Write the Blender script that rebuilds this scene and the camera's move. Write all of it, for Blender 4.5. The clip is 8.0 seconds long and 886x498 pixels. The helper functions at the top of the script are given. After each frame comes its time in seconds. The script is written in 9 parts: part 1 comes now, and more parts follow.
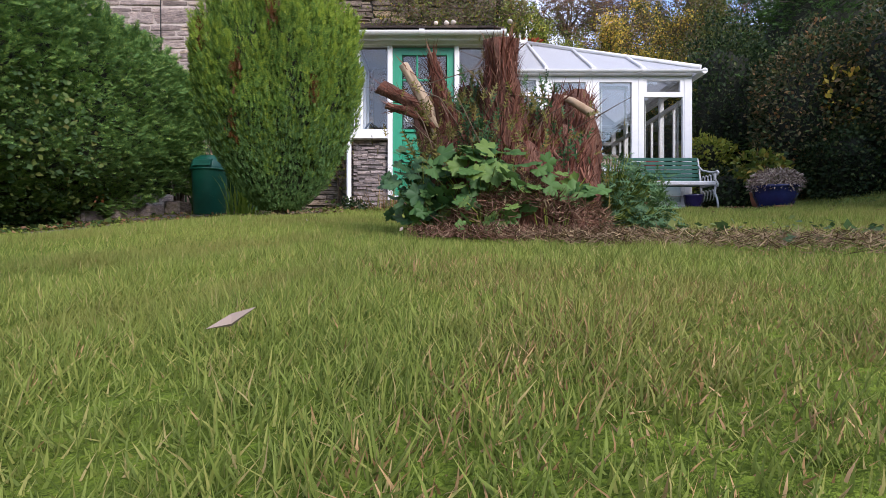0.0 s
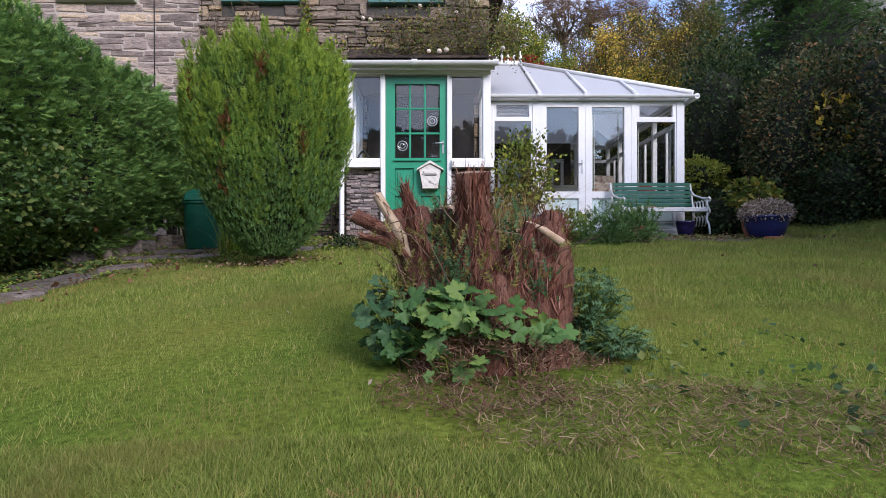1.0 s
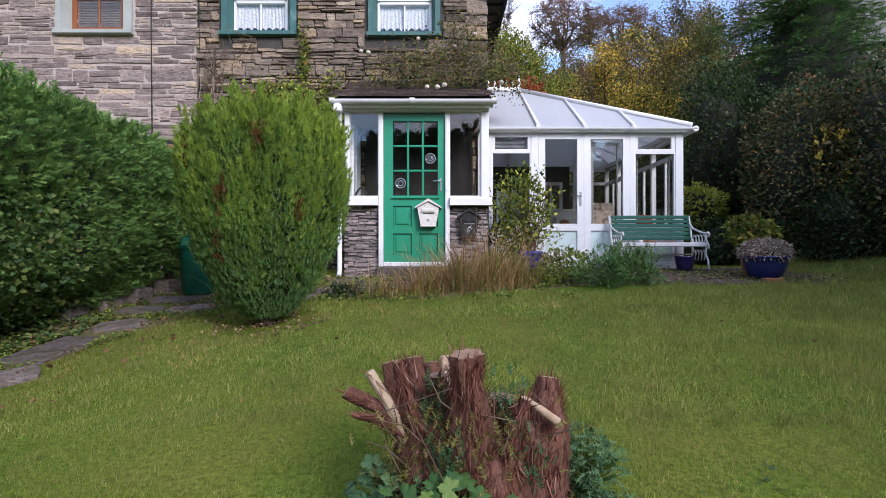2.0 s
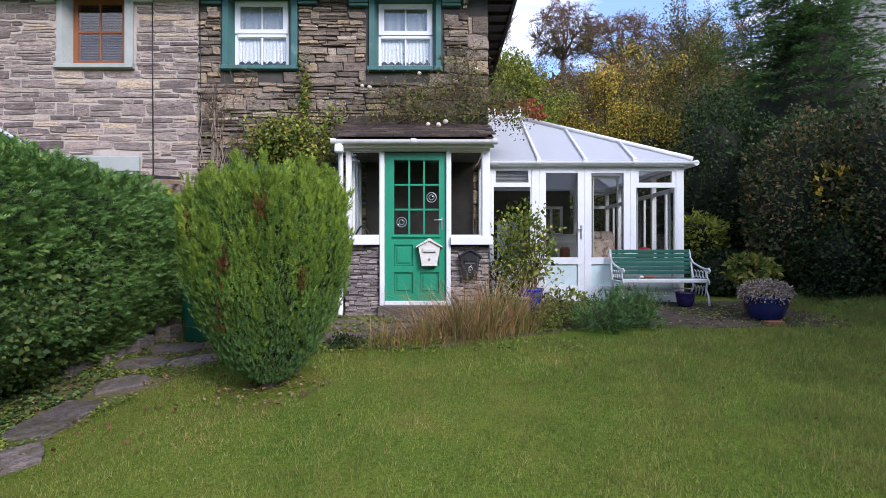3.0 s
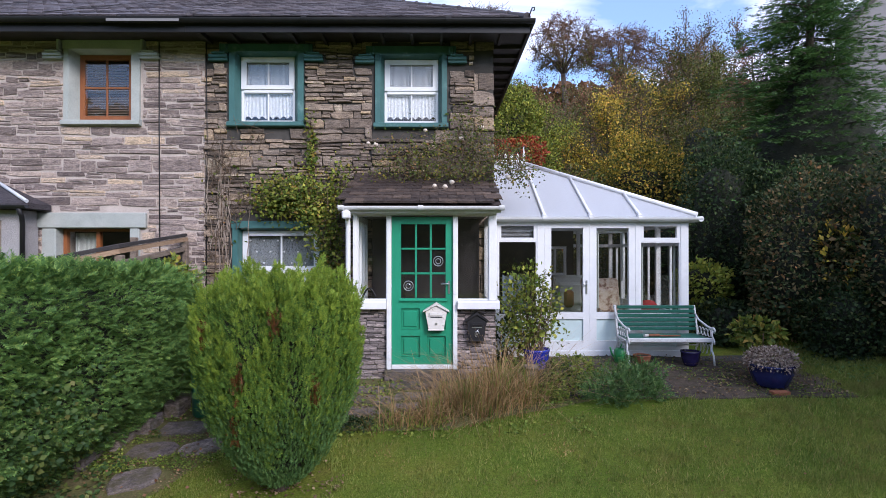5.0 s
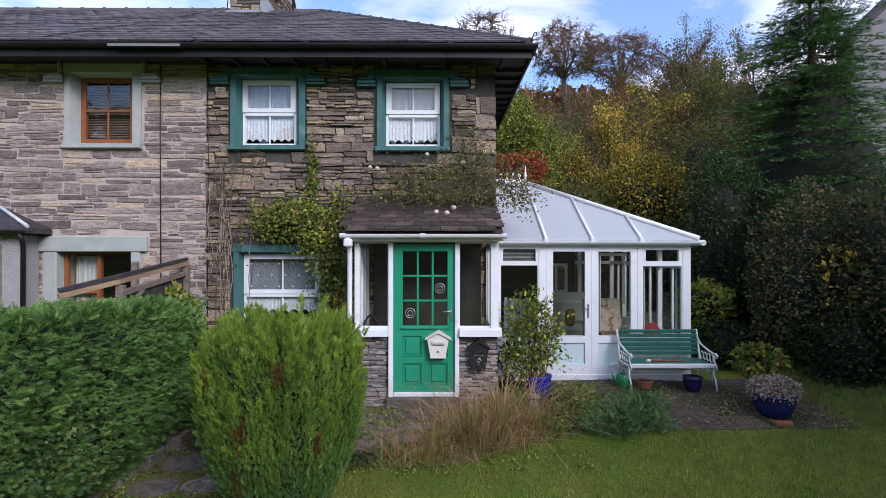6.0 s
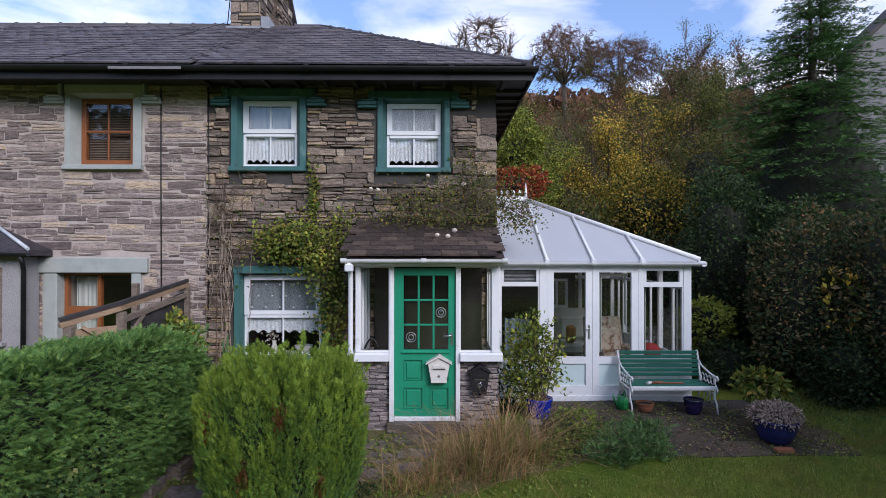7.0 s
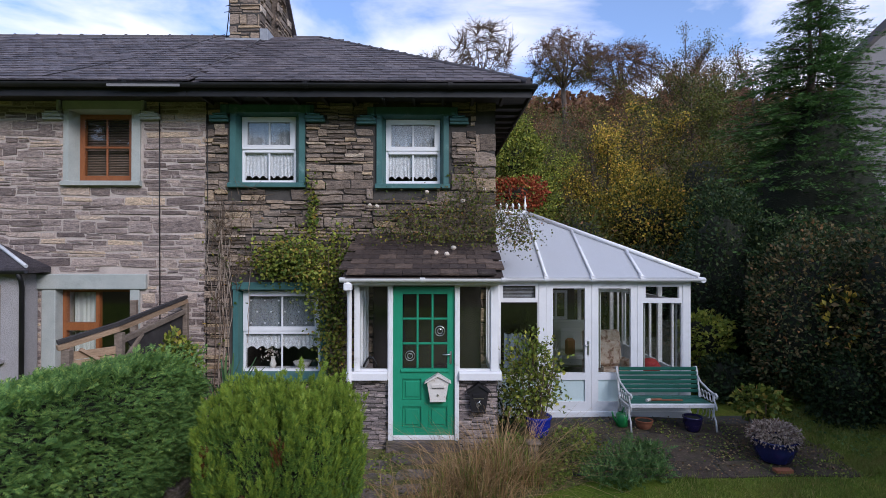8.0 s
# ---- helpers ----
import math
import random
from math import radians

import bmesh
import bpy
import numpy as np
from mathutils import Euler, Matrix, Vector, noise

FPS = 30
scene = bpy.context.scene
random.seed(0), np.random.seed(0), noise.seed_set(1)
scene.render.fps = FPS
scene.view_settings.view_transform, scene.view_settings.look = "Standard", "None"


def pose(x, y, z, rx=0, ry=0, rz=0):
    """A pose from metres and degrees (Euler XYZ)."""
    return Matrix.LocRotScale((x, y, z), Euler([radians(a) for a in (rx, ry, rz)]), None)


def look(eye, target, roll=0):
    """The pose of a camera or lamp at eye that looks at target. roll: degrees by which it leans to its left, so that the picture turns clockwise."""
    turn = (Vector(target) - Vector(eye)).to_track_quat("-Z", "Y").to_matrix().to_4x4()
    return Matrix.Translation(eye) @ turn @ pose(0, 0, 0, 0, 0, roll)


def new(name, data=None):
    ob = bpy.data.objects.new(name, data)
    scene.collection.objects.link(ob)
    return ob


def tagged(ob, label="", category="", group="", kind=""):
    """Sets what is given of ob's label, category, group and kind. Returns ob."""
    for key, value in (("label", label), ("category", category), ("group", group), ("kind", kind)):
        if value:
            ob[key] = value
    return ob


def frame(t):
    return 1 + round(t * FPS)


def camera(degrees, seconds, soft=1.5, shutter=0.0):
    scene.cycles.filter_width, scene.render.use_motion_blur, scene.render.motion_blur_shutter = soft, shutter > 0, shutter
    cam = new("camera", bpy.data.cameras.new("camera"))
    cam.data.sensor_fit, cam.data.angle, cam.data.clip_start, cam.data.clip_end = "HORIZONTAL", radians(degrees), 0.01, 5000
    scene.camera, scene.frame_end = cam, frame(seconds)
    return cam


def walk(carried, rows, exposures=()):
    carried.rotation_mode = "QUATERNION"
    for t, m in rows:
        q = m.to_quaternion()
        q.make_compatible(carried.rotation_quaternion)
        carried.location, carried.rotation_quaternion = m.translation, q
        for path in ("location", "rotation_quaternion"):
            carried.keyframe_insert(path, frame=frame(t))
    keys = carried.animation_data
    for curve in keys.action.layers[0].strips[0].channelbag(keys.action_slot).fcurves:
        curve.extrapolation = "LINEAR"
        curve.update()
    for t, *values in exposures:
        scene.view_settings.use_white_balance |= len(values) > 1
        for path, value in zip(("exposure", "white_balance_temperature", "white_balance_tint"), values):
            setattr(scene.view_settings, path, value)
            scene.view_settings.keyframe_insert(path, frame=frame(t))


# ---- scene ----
cam = camera(78.5, 8.0, 0.5, 0.0)
METRES, EYE, TILT, LEAN, TURN = 3.25, 0.1, 0.0, 0.0, 0.0
ROWS = [
    (0.0, 0.0, 0.0, 0.0, 0.0, -0.0, 0.0),
    (0.5, 0.014, -0.0078, 0.0548, -0.09, 0.08, 0.03),
    (1.0, 0.0228, -0.0064, 0.1143, -0.19, 0.13, 0.05),
    (1.5, 0.027, -0.0011, 0.1915, -0.22, 0.14, 0.07),
    (2.0, 0.0279, 0.0014, 0.2729, -0.26, 0.15, 0.06),
    (3.5, 0.0148, -0.0062, 0.5109, -0.32, 0.23, 0.03),
    (4.0, 0.0062, -0.0112, 0.5797, -0.34, 0.26, 0.03),
    (4.5, -0.0034, -0.0121, 0.6421, -0.39, 0.28, 0.02),
    (6.0, -0.0193, -0.0055, 0.8153, -0.42, 0.32, -0.05),
    (6.5, -0.0233, -0.0051, 0.8689, -0.45, 0.35, -0.08),
    (7.0, -0.0248, -0.005, 0.9159, -0.46, 0.36, -0.07),
    (7.5, -0.0231, -0.0038, 0.9601, -0.47, 0.37, -0.07),
    (8.0, -0.0221, -0.0027, 0.9934, -0.5, 0.38, -0.08),
]
walk(cam, [(t, pose(0, 0, EYE, TILT, LEAN, TURN) @ pose(METRES * x, METRES * y, METRES * z, 90 + pitch, roll, yaw)) for t, x, y, z, yaw, pitch, roll in ROWS],
     [(0.0, 0.44, 6450, 23), (1.0, 0.29, 6300, 23), (2.0, 0.28, 6200, 23), (3.5, 0.36, 6050, 21), (4.5, 0.32, 6100, 23), (6.0, -0.03, 6050, 21), (7.0, -0.22, 6050, 21), (8.0, -0.31, 6030, 21)])

# ---- light: bright overcast daylight with broken cloud ----
SUN_ELEV, SUN_ROT = 30.0, 147.0
world = bpy.data.worlds.new("sky")
scene.world = world
world.use_nodes = True
wt = world.node_tree
wt.nodes.clear()
w_out = wt.nodes.new("ShaderNodeOutputWorld")
w_bg = wt.nodes.new("ShaderNodeBackground")
w_sky = wt.nodes.new("ShaderNodeTexSky")
w_sky.sky_type = "NISHITA"
w_sky.sun_disc = False
w_sky.sun_elevation, w_sky.sun_rotation = radians(SUN_ELEV), radians(SUN_ROT)
w_map = wt.nodes.new("ShaderNodeMapping")
w_geo = wt.nodes.new("ShaderNodeTexCoord")
w_noise = wt.nodes.new("ShaderNodeTexNoise")
w_noise.inputs["Scale"].default_value = 2.3
w_noise.inputs["Detail"].default_value = 7.0
w_noise.inputs["Roughness"].default_value = 0.55
w_noise.inputs["Distortion"].default_value = 0.4
w_map.inputs["Scale"].default_value = (1.0, 1.0, 2.6)
w_map.inputs["Location"].default_value = (0.9, 0.35, 0.6)
w_ramp = wt.nodes.new("ShaderNodeValToRGB")
w_ramp.color_ramp.elements[0].position, w_ramp.color_ramp.elements[1].position = 0.45, 0.66
w_ramp.color_ramp.elements[0].color = (0.10, 0.10, 0.10, 1)
w_mix = wt.nodes.new("ShaderNodeMix")
w_mix.data_type = "RGBA"
w_mix.inputs[7].default_value = (11.2, 11.4, 11.8, 1)
wt.links.new(w_geo.outputs["Generated"], w_map.inputs["Vector"])
wt.links.new(w_map.outputs["Vector"], w_noise.inputs["Vector"])
wt.links.new(w_noise.outputs["Fac"], w_ramp.inputs["Fac"])
wt.links.new(w_ramp.outputs["Color"], w_mix.inputs[0])
w_gain = wt.nodes.new("ShaderNodeMix")
w_gain.data_type, w_gain.blend_type = "RGBA", "MULTIPLY"
w_gain.inputs[0].default_value = 1.0
w_gain.inputs[7].default_value = (1.12, 1.55, 1.92, 1)
wt.links.new(w_sky.outputs["Color"], w_gain.inputs[6])
wt.links.new(w_gain.outputs[2], w_mix.inputs[6])
wt.links.new(w_mix.outputs[2], w_bg.inputs["Color"])
w_bg.inputs["Strength"].default_value = 0.135
wt.links.new(w_bg.outputs["Background"], w_out.inputs["Surface"])

sun = new("sun", bpy.data.lights.new("sun", "SUN"))
sun.data.energy, sun.data.angle, sun.data.color = 3.0, radians(22), (1.0, 0.96, 0.9)
_e, _r = radians(SUN_ELEV), radians(SUN_ROT)
sun_dir = Vector((math.sin(_r) * math.cos(_e), math.cos(_r) * math.cos(_e), math.sin(_e)))
sun.matrix_world = look(tuple(sun_dir * 60), (0, 0, 0))

# ---- materials ----
def nodes_of(name):
    m = bpy.data.materials.new(name)
    m.use_nodes = True
    t = m.node_tree
    return m, t, t.nodes["Principled BSDF"]


def rgba(c):
    return (c[0], c[1], c[2], 1.0)


def ramp(t, fac, stops):
    r = t.nodes.new("ShaderNodeValToRGB")
    e = r.color_ramp.elements
    while len(e) < len(stops):
        e.new(0.5)
    for k, (p, c) in enumerate(stops):
        e[k].position, e[k].color = p, rgba(c)
    t.links.new(fac, r.inputs["Fac"])
    return r.outputs["Color"]


def noise_of(t, scale, detail=4.0, rough=0.6, stretch=(1, 1, 1), space="Object"):
    tc = t.nodes.new("ShaderNodeTexCoord")
    mp = t.nodes.new("ShaderNodeMapping")
    mp.inputs["Scale"].default_value = stretch
    n = t.nodes.new("ShaderNodeTexNoise")
    n.inputs["Scale"].default_value, n.inputs["Detail"].default_value, n.inputs["Roughness"].default_value = scale, detail, rough
    if space == "World":
        g = t.nodes.new("ShaderNodeNewGeometry")
        t.links.new(g.outputs["Position"], mp.inputs["Vector"])
    else:
        t.links.new(tc.outputs[space], mp.inputs["Vector"])
    t.links.new(mp.outputs["Vector"], n.inputs["Vector"])
    return n.outputs["Fac"]


def mixed(t, fac, a, b, kind="MIX"):
    m = t.nodes.new("ShaderNodeMix")
    m.data_type, m.blend_type = "RGBA", kind
    if isinstance(fac, float):
        m.inputs[0].default_value = fac
    else:
        t.links.new(fac, m.inputs[0])
    for k, v in ((6, a), (7, b)):
        if isinstance(v, tuple):
            m.inputs[k].default_value = rgba(v)
        else:
            t.links.new(v, m.inputs[k])
    return m.outputs[2]


def bumped(t, bsdf, height, strength, distance=0.01):
    b = t.nodes.new("ShaderNodeBump")
    b.inputs["Strength"].default_value, b.inputs["Distance"].default_value = strength, distance
    t.links.new(height, b.inputs["Height"])
    t.links.new(b.outputs["Normal"], bsdf.inputs["Normal"])


def piece_random(t):
    """A number of its own for each piece, whether an object or an island of a joined mesh."""
    o = t.nodes.new("ShaderNodeObjectInfo")
    g = t.nodes.new("ShaderNodeNewGeometry")
    a = t.nodes.new("ShaderNodeMath")
    a.operation = "ADD"
    f = t.nodes.new("ShaderNodeMath")
    f.operation = "FRACT"
    t.links.new(o.outputs["Random"], a.inputs[0])
    t.links.new(g.outputs["Random Per Island"], a.inputs[1])
    t.links.new(a.outputs[0], f.inputs[0])
    return f.outputs[0]


def surface(name, stops, scale=6.0, rough=0.7, grain=60.0, grain_amount=0.25, bump=0.3, dist=0.004, metal=0.0, stretch=(1, 1, 1), stain=None, space="World"):
    """Broad variation by the stops, fine grain over it, bump, and optional stains of a colour."""
    m, t, b = nodes_of(name)
    broad = noise_of(t, scale, 5.0, 0.6, stretch, space)
    fine = noise_of(t, grain, 3.0, 0.7, stretch, space)
    c = ramp(t, broad, stops)
    g = ramp(t, fine, [(0.3, (1 - grain_amount,) * 3), (0.7, (1 + 0.0,) * 3)])
    c = mixed(t, 1.0, c, g, "MULTIPLY")
    if stain:
        colour, s_scale, lo, hi = stain
        f = ramp(t, noise_of(t, s_scale, 6.0, 0.7, (1, 1, 1), space), [(lo, (0, 0, 0)), (hi, (1, 1, 1))])
        c = mixed(t, f, c, colour)
    t.links.new(c, b.inputs["Base Color"])
    b.inputs["Roughness"].default_value, b.inputs["Metallic"].default_value = rough, metal
    bumped(t, b, fine, bump, dist)
    return m


def stone(name, stops, lichen, rough=0.85, smear=(0.60, 0.74, 0.6), size=4.0):
    m, t, b = nodes_of(name)
    r = piece_random(t)
    c = ramp(t, r, stops)
    bed = noise_of(t, 9.0, 5.0, 0.65, (1, 1, 5), "World")
    fine = noise_of(t, 55.0, 4.0, 0.7, (1, 1, 2.5), "World")
    c = mixed(t, 1.0, c, ramp(t, bed, [(0.28, (0.42, 0.42, 0.44)), (0.5, (0.95, 0.95, 0.95)), (0.72, (1.3, 1.26, 1.2))]), "MULTIPLY")
    c = mixed(t, 1.0, c, ramp(t, fine, [(0.3, (0.52, 0.52, 0.52)), (0.7, (1.25, 1.25, 1.25))]), "MULTIPLY")
    chips = noise_of(t, 21.0, 6.0, 0.75, (1, 1, 3.2), "World")
    c = mixed(t, 1.0, c, ramp(t, chips, [(0.34, (0.50, 0.49, 0.48)), (0.47, (0.95, 0.95, 0.95)), (0.66, (1.2, 1.19, 1.16))]), "MULTIPLY")
    spot = ramp(t, noise_of(t, size, 7.0, 0.75, (1, 1, 1.6), "World"), [(smear[0], (0, 0, 0)), (smear[1], (smear[2],) * 3)])
    c = mixed(t, spot, c, lichen)
    t.links.new(c, b.inputs["Base Color"])
    b.inputs["Roughness"].default_value = rough
    b.inputs["Specular IOR Level"].default_value = 0.25
    bumped(t, b, mixed(t, 0.6, fine, chips), 1.0, 0.03)
    return m


def leafy(name, stops, patch=None, patch_scale=1.2, rough=0.5, see=0.3, lo=0.5, hi=0.65):
    """Leaves: a colour of its own for each, patches of another tint, and light through the blade."""
    m, t, b = nodes_of(name)
    g = t.nodes.new("ShaderNodeNewGeometry")
    c = ramp(t, g.outputs["Random Per Island"], stops)
    broad = noise_of(t, 1.7, 3.0, 0.6, (1, 1, 1), "World")
    c = mixed(t, 1.0, c, ramp(t, broad, [(0.3, (0.72, 0.75, 0.72)), (0.7, (1.2, 1.18, 1.1))]), "MULTIPLY")
    if patch:
        f = ramp(t, noise_of(t, patch_scale, 4.0, 0.6, (1, 1, 1), "World"), [(lo, (0, 0, 0)), (hi, (0.8, 0.8, 0.8))])
        c = mixed(t, f, c, patch)
    t.links.new(c, b.inputs["Base Color"])
    b.inputs["Roughness"].default_value = rough
    b.inputs["Specular IOR Level"].default_value = 0.15
    tr = t.nodes.new("ShaderNodeBsdfTranslucent")
    t.links.new(c, tr.inputs["Color"])
    mx = t.nodes.new("ShaderNodeMixShader")
    mx.inputs[0].default_value = see
    t.links.new(b.outputs[0], mx.inputs[1])
    t.links.new(tr.outputs[0], mx.inputs[2])
    t.links.new(mx.outputs[0], t.nodes["Material Output"].inputs["Surface"])
    return m


def glass(name, tint=(0.97, 0.98, 0.975), gloss=0.02):
    m, t, b = nodes_of(name)
    tr = t.nodes.new("ShaderNodeBsdfTransparent")
    tr.inputs["Color"].default_value = rgba(tint)
    gl = t.nodes.new("ShaderNodeBsdfGlossy")
    gl.inputs["Roughness"].default_value = gloss
    lw = t.nodes.new("ShaderNodeLayerWeight")
    lw.inputs["Blend"].default_value = 0.5
    pw = t.nodes.new("ShaderNodeMath")
    pw.operation = "POWER"
    pw.inputs[1].default_value = 5.0
    t.links.new(lw.outputs["Facing"], pw.inputs[0])
    fr = t.nodes.new("ShaderNodeMapRange")
    fr.inputs["To Min"].default_value, fr.inputs["To Max"].default_value = 0.055, 1.0
    t.links.new(pw.outputs[0], fr.inputs["Value"])
    mx = t.nodes.new("ShaderNodeMixShader")
    t.links.new(fr.outputs[0], mx.inputs[0])
    t.links.new(tr.outputs[0], mx.inputs[1])
    t.links.new(gl.outputs[0], mx.inputs[2])
    t.links.new(mx.outputs[0], t.nodes["Material Output"].inputs["Surface"])
    return m


def sheer(name, colour, see=0.45, opacity=1.0):
    """Thin cloth or twin-wall sheet: diffuse, with light through it."""
    m, t, b = nodes_of(name)
    f = noise_of(t, 30.0, 3.0, 0.6, (6, 6, 0.6), "World")
    c = mixed(t, 1.0, colour, ramp(t, f, [(0.3, (0.75, 0.75, 0.77)), (0.7, (1, 1, 1))]), "MULTIPLY")
    t.links.new(c, b.inputs["Base Color"])
    b.inputs["Roughness"].default_value = 0.6
    tr = t.nodes.new("ShaderNodeBsdfTranslucent")
    t.links.new(c, tr.inputs["Color"])
    mx = t.nodes.new("ShaderNodeMixShader")
    mx.inputs[0].default_value = see
    t.links.new(b.outputs[0], mx.inputs[1])
    t.links.new(tr.outputs[0], mx.inputs[2])
    out = mx.outputs[0]
    if opacity < 1.0:
        weave = ramp(t, noise_of(t, 75.0, 4.0, 0.7, (1, 1, 0.55), "World"), [(0.40, (opacity * 0.62,) * 3), (0.58, (opacity,) * 3)])
        tp = t.nodes.new("ShaderNodeBsdfTransparent")
        m2 = t.nodes.new("ShaderNodeMixShader")
        t.links.new(weave, m2.inputs[0])
        t.links.new(tp.outputs[0], m2.inputs[1])
        t.links.new(out, m2.inputs[2])
        out = m2.outputs[0]
    t.links.new(out, t.nodes["Material Output"].inputs["Surface"])
    return m


M_STONE = stone("slate_rubble", [(0.0, (0.152, 0.119, 0.096)), (0.3, (0.263, 0.206, 0.166)), (0.55, (0.339, 0.271, 0.219)), (0.82, (0.430, 0.326, 0.240)), (0.94, (0.526, 0.387, 0.240)), (1.0, (0.609, 0.516, 0.426))], (0.36, 0.33, 0.28))
M_STONE_N = stone("slate_rubble_pale", [(0.0, (0.180, 0.140, 0.129)), (0.25, (0.302, 0.239, 0.216)), (0.6, (0.424, 0.339, 0.304)), (0.86, (0.527, 0.418, 0.353)), (1.0, (0.668, 0.509, 0.360))], (0.49, 0.42, 0.375), smear=(0.56, 0.68, 0.75), size=6.0)
M_SLIP = stone("stone_slips", [(0.0, (0.221, 0.192, 0.188)), (0.4, (0.344, 0.290, 0.282)), (0.8, (0.469, 0.396, 0.377)), (1.0, (0.580, 0.488, 0.444))], (0.4, 0.37, 0.34))
M_MORTAR = surface("dark_mortar", [(0.3, (0.046, 0.042, 0.037)), (0.7, (0.093, 0.084, 0.074))], 5, 0.95, 90, 0.4, 0.6, 0.01)
M_MORTAR_N = surface("pale_lime_mortar", [(0.3, (0.439, 0.370, 0.322)), (0.7, (0.576, 0.489, 0.430))], 4, 0.95, 80, 0.3, 0.6, 0.01)
M_SLATE = stone("roof_slate", [(0.0, (0.078, 0.069, 0.078)), (0.5, (0.116, 0.101, 0.113)), (1.0, (0.164, 0.141, 0.149))], (0.17, 0.165, 0.15), 0.55)
M_SLATE_OLD = stone("porch_slate", [(0.0, (0.059, 0.044, 0.039)), (0.5, (0.100, 0.074, 0.062)), (1.0, (0.153, 0.110, 0.086))], (0.16, 0.14, 0.11), 0.65)
M_PLASTIC = surface("white_upvc", [(0.3, (0.74, 0.75, 0.76)), (0.7, (0.82, 0.82, 0.82))], 3, 0.3, 40, 0.05, 0.03, 0.001, stain=((0.5, 0.5, 0.46), 2.5, 0.62, 0.85))
M_WHITE = surface("white_gloss_paint", [(0.3, (0.72, 0.72, 0.72)), (0.7, (0.8, 0.8, 0.79))], 4, 0.4, 60, 0.08, 0.1, 0.002, stain=((0.42, 0.4, 0.34), 3.5, 0.6, 0.85))
M_TEAL = surface("teal_painted_render", [(0.3, (0.036, 0.122, 0.116)), (0.7, (0.053, 0.158, 0.147))], 5, 0.6, 70, 0.2, 0.3, 0.004, stain=((0.16, 0.27, 0.26), 3.0, 0.58, 0.8))
M_SAGE = surface("sage_painted_stone", [(0.3, (0.342, 0.370, 0.340)), (0.7, (0.437, 0.449, 0.414))], 4, 0.75, 60, 0.2, 0.4, 0.004, stain=((0.25, 0.27, 0.24), 3.0, 0.56, 0.8))
M_DOOR = surface("emerald_gloss_paint", [(0.3, (0.012, 0.235, 0.125)), (0.7, (0.02, 0.29, 0.16))], 3, 0.32, 50, 0.12, 0.1, 0.002, stretch=(1, 1, 0.3))
M_OAK = surface("orange_stained_wood", [(0.3, (0.248, 0.077, 0.022)), (0.7, (0.321, 0.111, 0.034))], 5, 0.45, 40, 0.3, 0.2, 0.003, stretch=(4, 4, 0.5))
M_TIMBER = surface("weathered_timber", [(0.3, (0.15, 0.11, 0.085)), (0.7, (0.30, 0.235, 0.18))], 6, 0.85, 40, 0.45, 0.5, 0.006, stretch=(1, 1, 4))
M_TIMBER_NEW = surface("tan_timber", [(0.3, (0.30, 0.19, 0.11)), (0.7, (0.44, 0.30, 0.19))], 6, 0.8, 40, 0.35, 0.4, 0.005, stretch=(1, 0.4, 3))
M_FELT = surface("black_roofing_felt", [(0.3, (0.025, 0.022, 0.022)), (0.7, (0.06, 0.052, 0.05))], 5, 0.9, 80, 0.3, 0.4, 0.005)
M_BLACK = surface("black_gloss_paint", [(0.3, (0.006, 0.006, 0.007)), (0.7, (0.016, 0.015, 0.016))], 4, 0.55, 60, 0.2, 0.2, 0.003)
M_BLACK.node_tree.nodes["Principled BSDF"].inputs["Specular IOR Level"].default_value = 0.4
# Dark eaves boards; indoors its near black carries the shade of porch and conservatory
M_BOARDS_AND_SHADE = surface("dark_boards_and_indoor_shade", [(0.3, (0.018, 0.013, 0.012)), (0.7, (0.04, 0.03, 0.026))], 6, 0.7, 60, 0.3, 0.3, 0.004)
M_RENDER = surface("pale_roughcast", [(0.3, (0.320, 0.300, 0.300)), (0.7, (0.400, 0.376, 0.368))], 2, 0.95, 60, 0.3, 0.8, 0.012, stain=((0.28, 0.26, 0.25), 1.5, 0.55, 0.8))
M_GABLE = surface("grey_render", [(0.3, (0.190, 0.185, 0.190)), (0.7, (0.229, 0.217, 0.217))], 1.2, 0.95, 40, 0.15, 0.5, 0.01)
M_LEAD = surface("lead_flashing", [(0.3, (0.25, 0.26, 0.28)), (0.7, (0.38, 0.39, 0.41))], 5, 0.5, 50, 0.2, 0.3, 0.004)
M_PALE_LEAD = surface("white_verge_trim", [(0.3, (0.5, 0.52, 0.55)), (0.7, (0.66, 0.68, 0.7))], 6, 0.5, 50, 0.2, 0.2, 0.003)
M_RIDGE = surface("ridge_tile", [(0.3, (0.06, 0.052, 0.056)), (0.7, (0.11, 0.095, 0.095))], 5, 0.7, 60, 0.3, 0.4, 0.006)
M_FLAG = stone("slate_flagstone", [(0.0, (0.160, 0.133, 0.128)), (0.5, (0.232, 0.195, 0.186)), (1.0, (0.306, 0.251, 0.226))], (0.095, 0.085, 0.040), 0.75, (0.46, 0.62, 0.85), 6.0)
M_PATIO = stone("dark_patio_slate", [(0.0, (0.057, 0.043, 0.034)), (0.5, (0.086, 0.064, 0.051)), (1.0, (0.121, 0.090, 0.067))], (0.075, 0.066, 0.034), 0.8, (0.46, 0.62, 0.85), 6.0)
M_GLASS = glass("window_glass")
M_ROOFSHEET = sheer("polycarbonate_sheet", (0.8, 0.82, 0.84), 0.5)
M_LACE = sheer("lace_curtain", (0.9, 0.91, 0.92), 0.05, 0.95)
M_NET = sheer("spotted_net", (0.84, 0.87, 0.89), 0.05, 0.62)
M_NET_GREY = sheer("grey_spotted_net", (0.50, 0.54, 0.57), 0.1, 0.6)
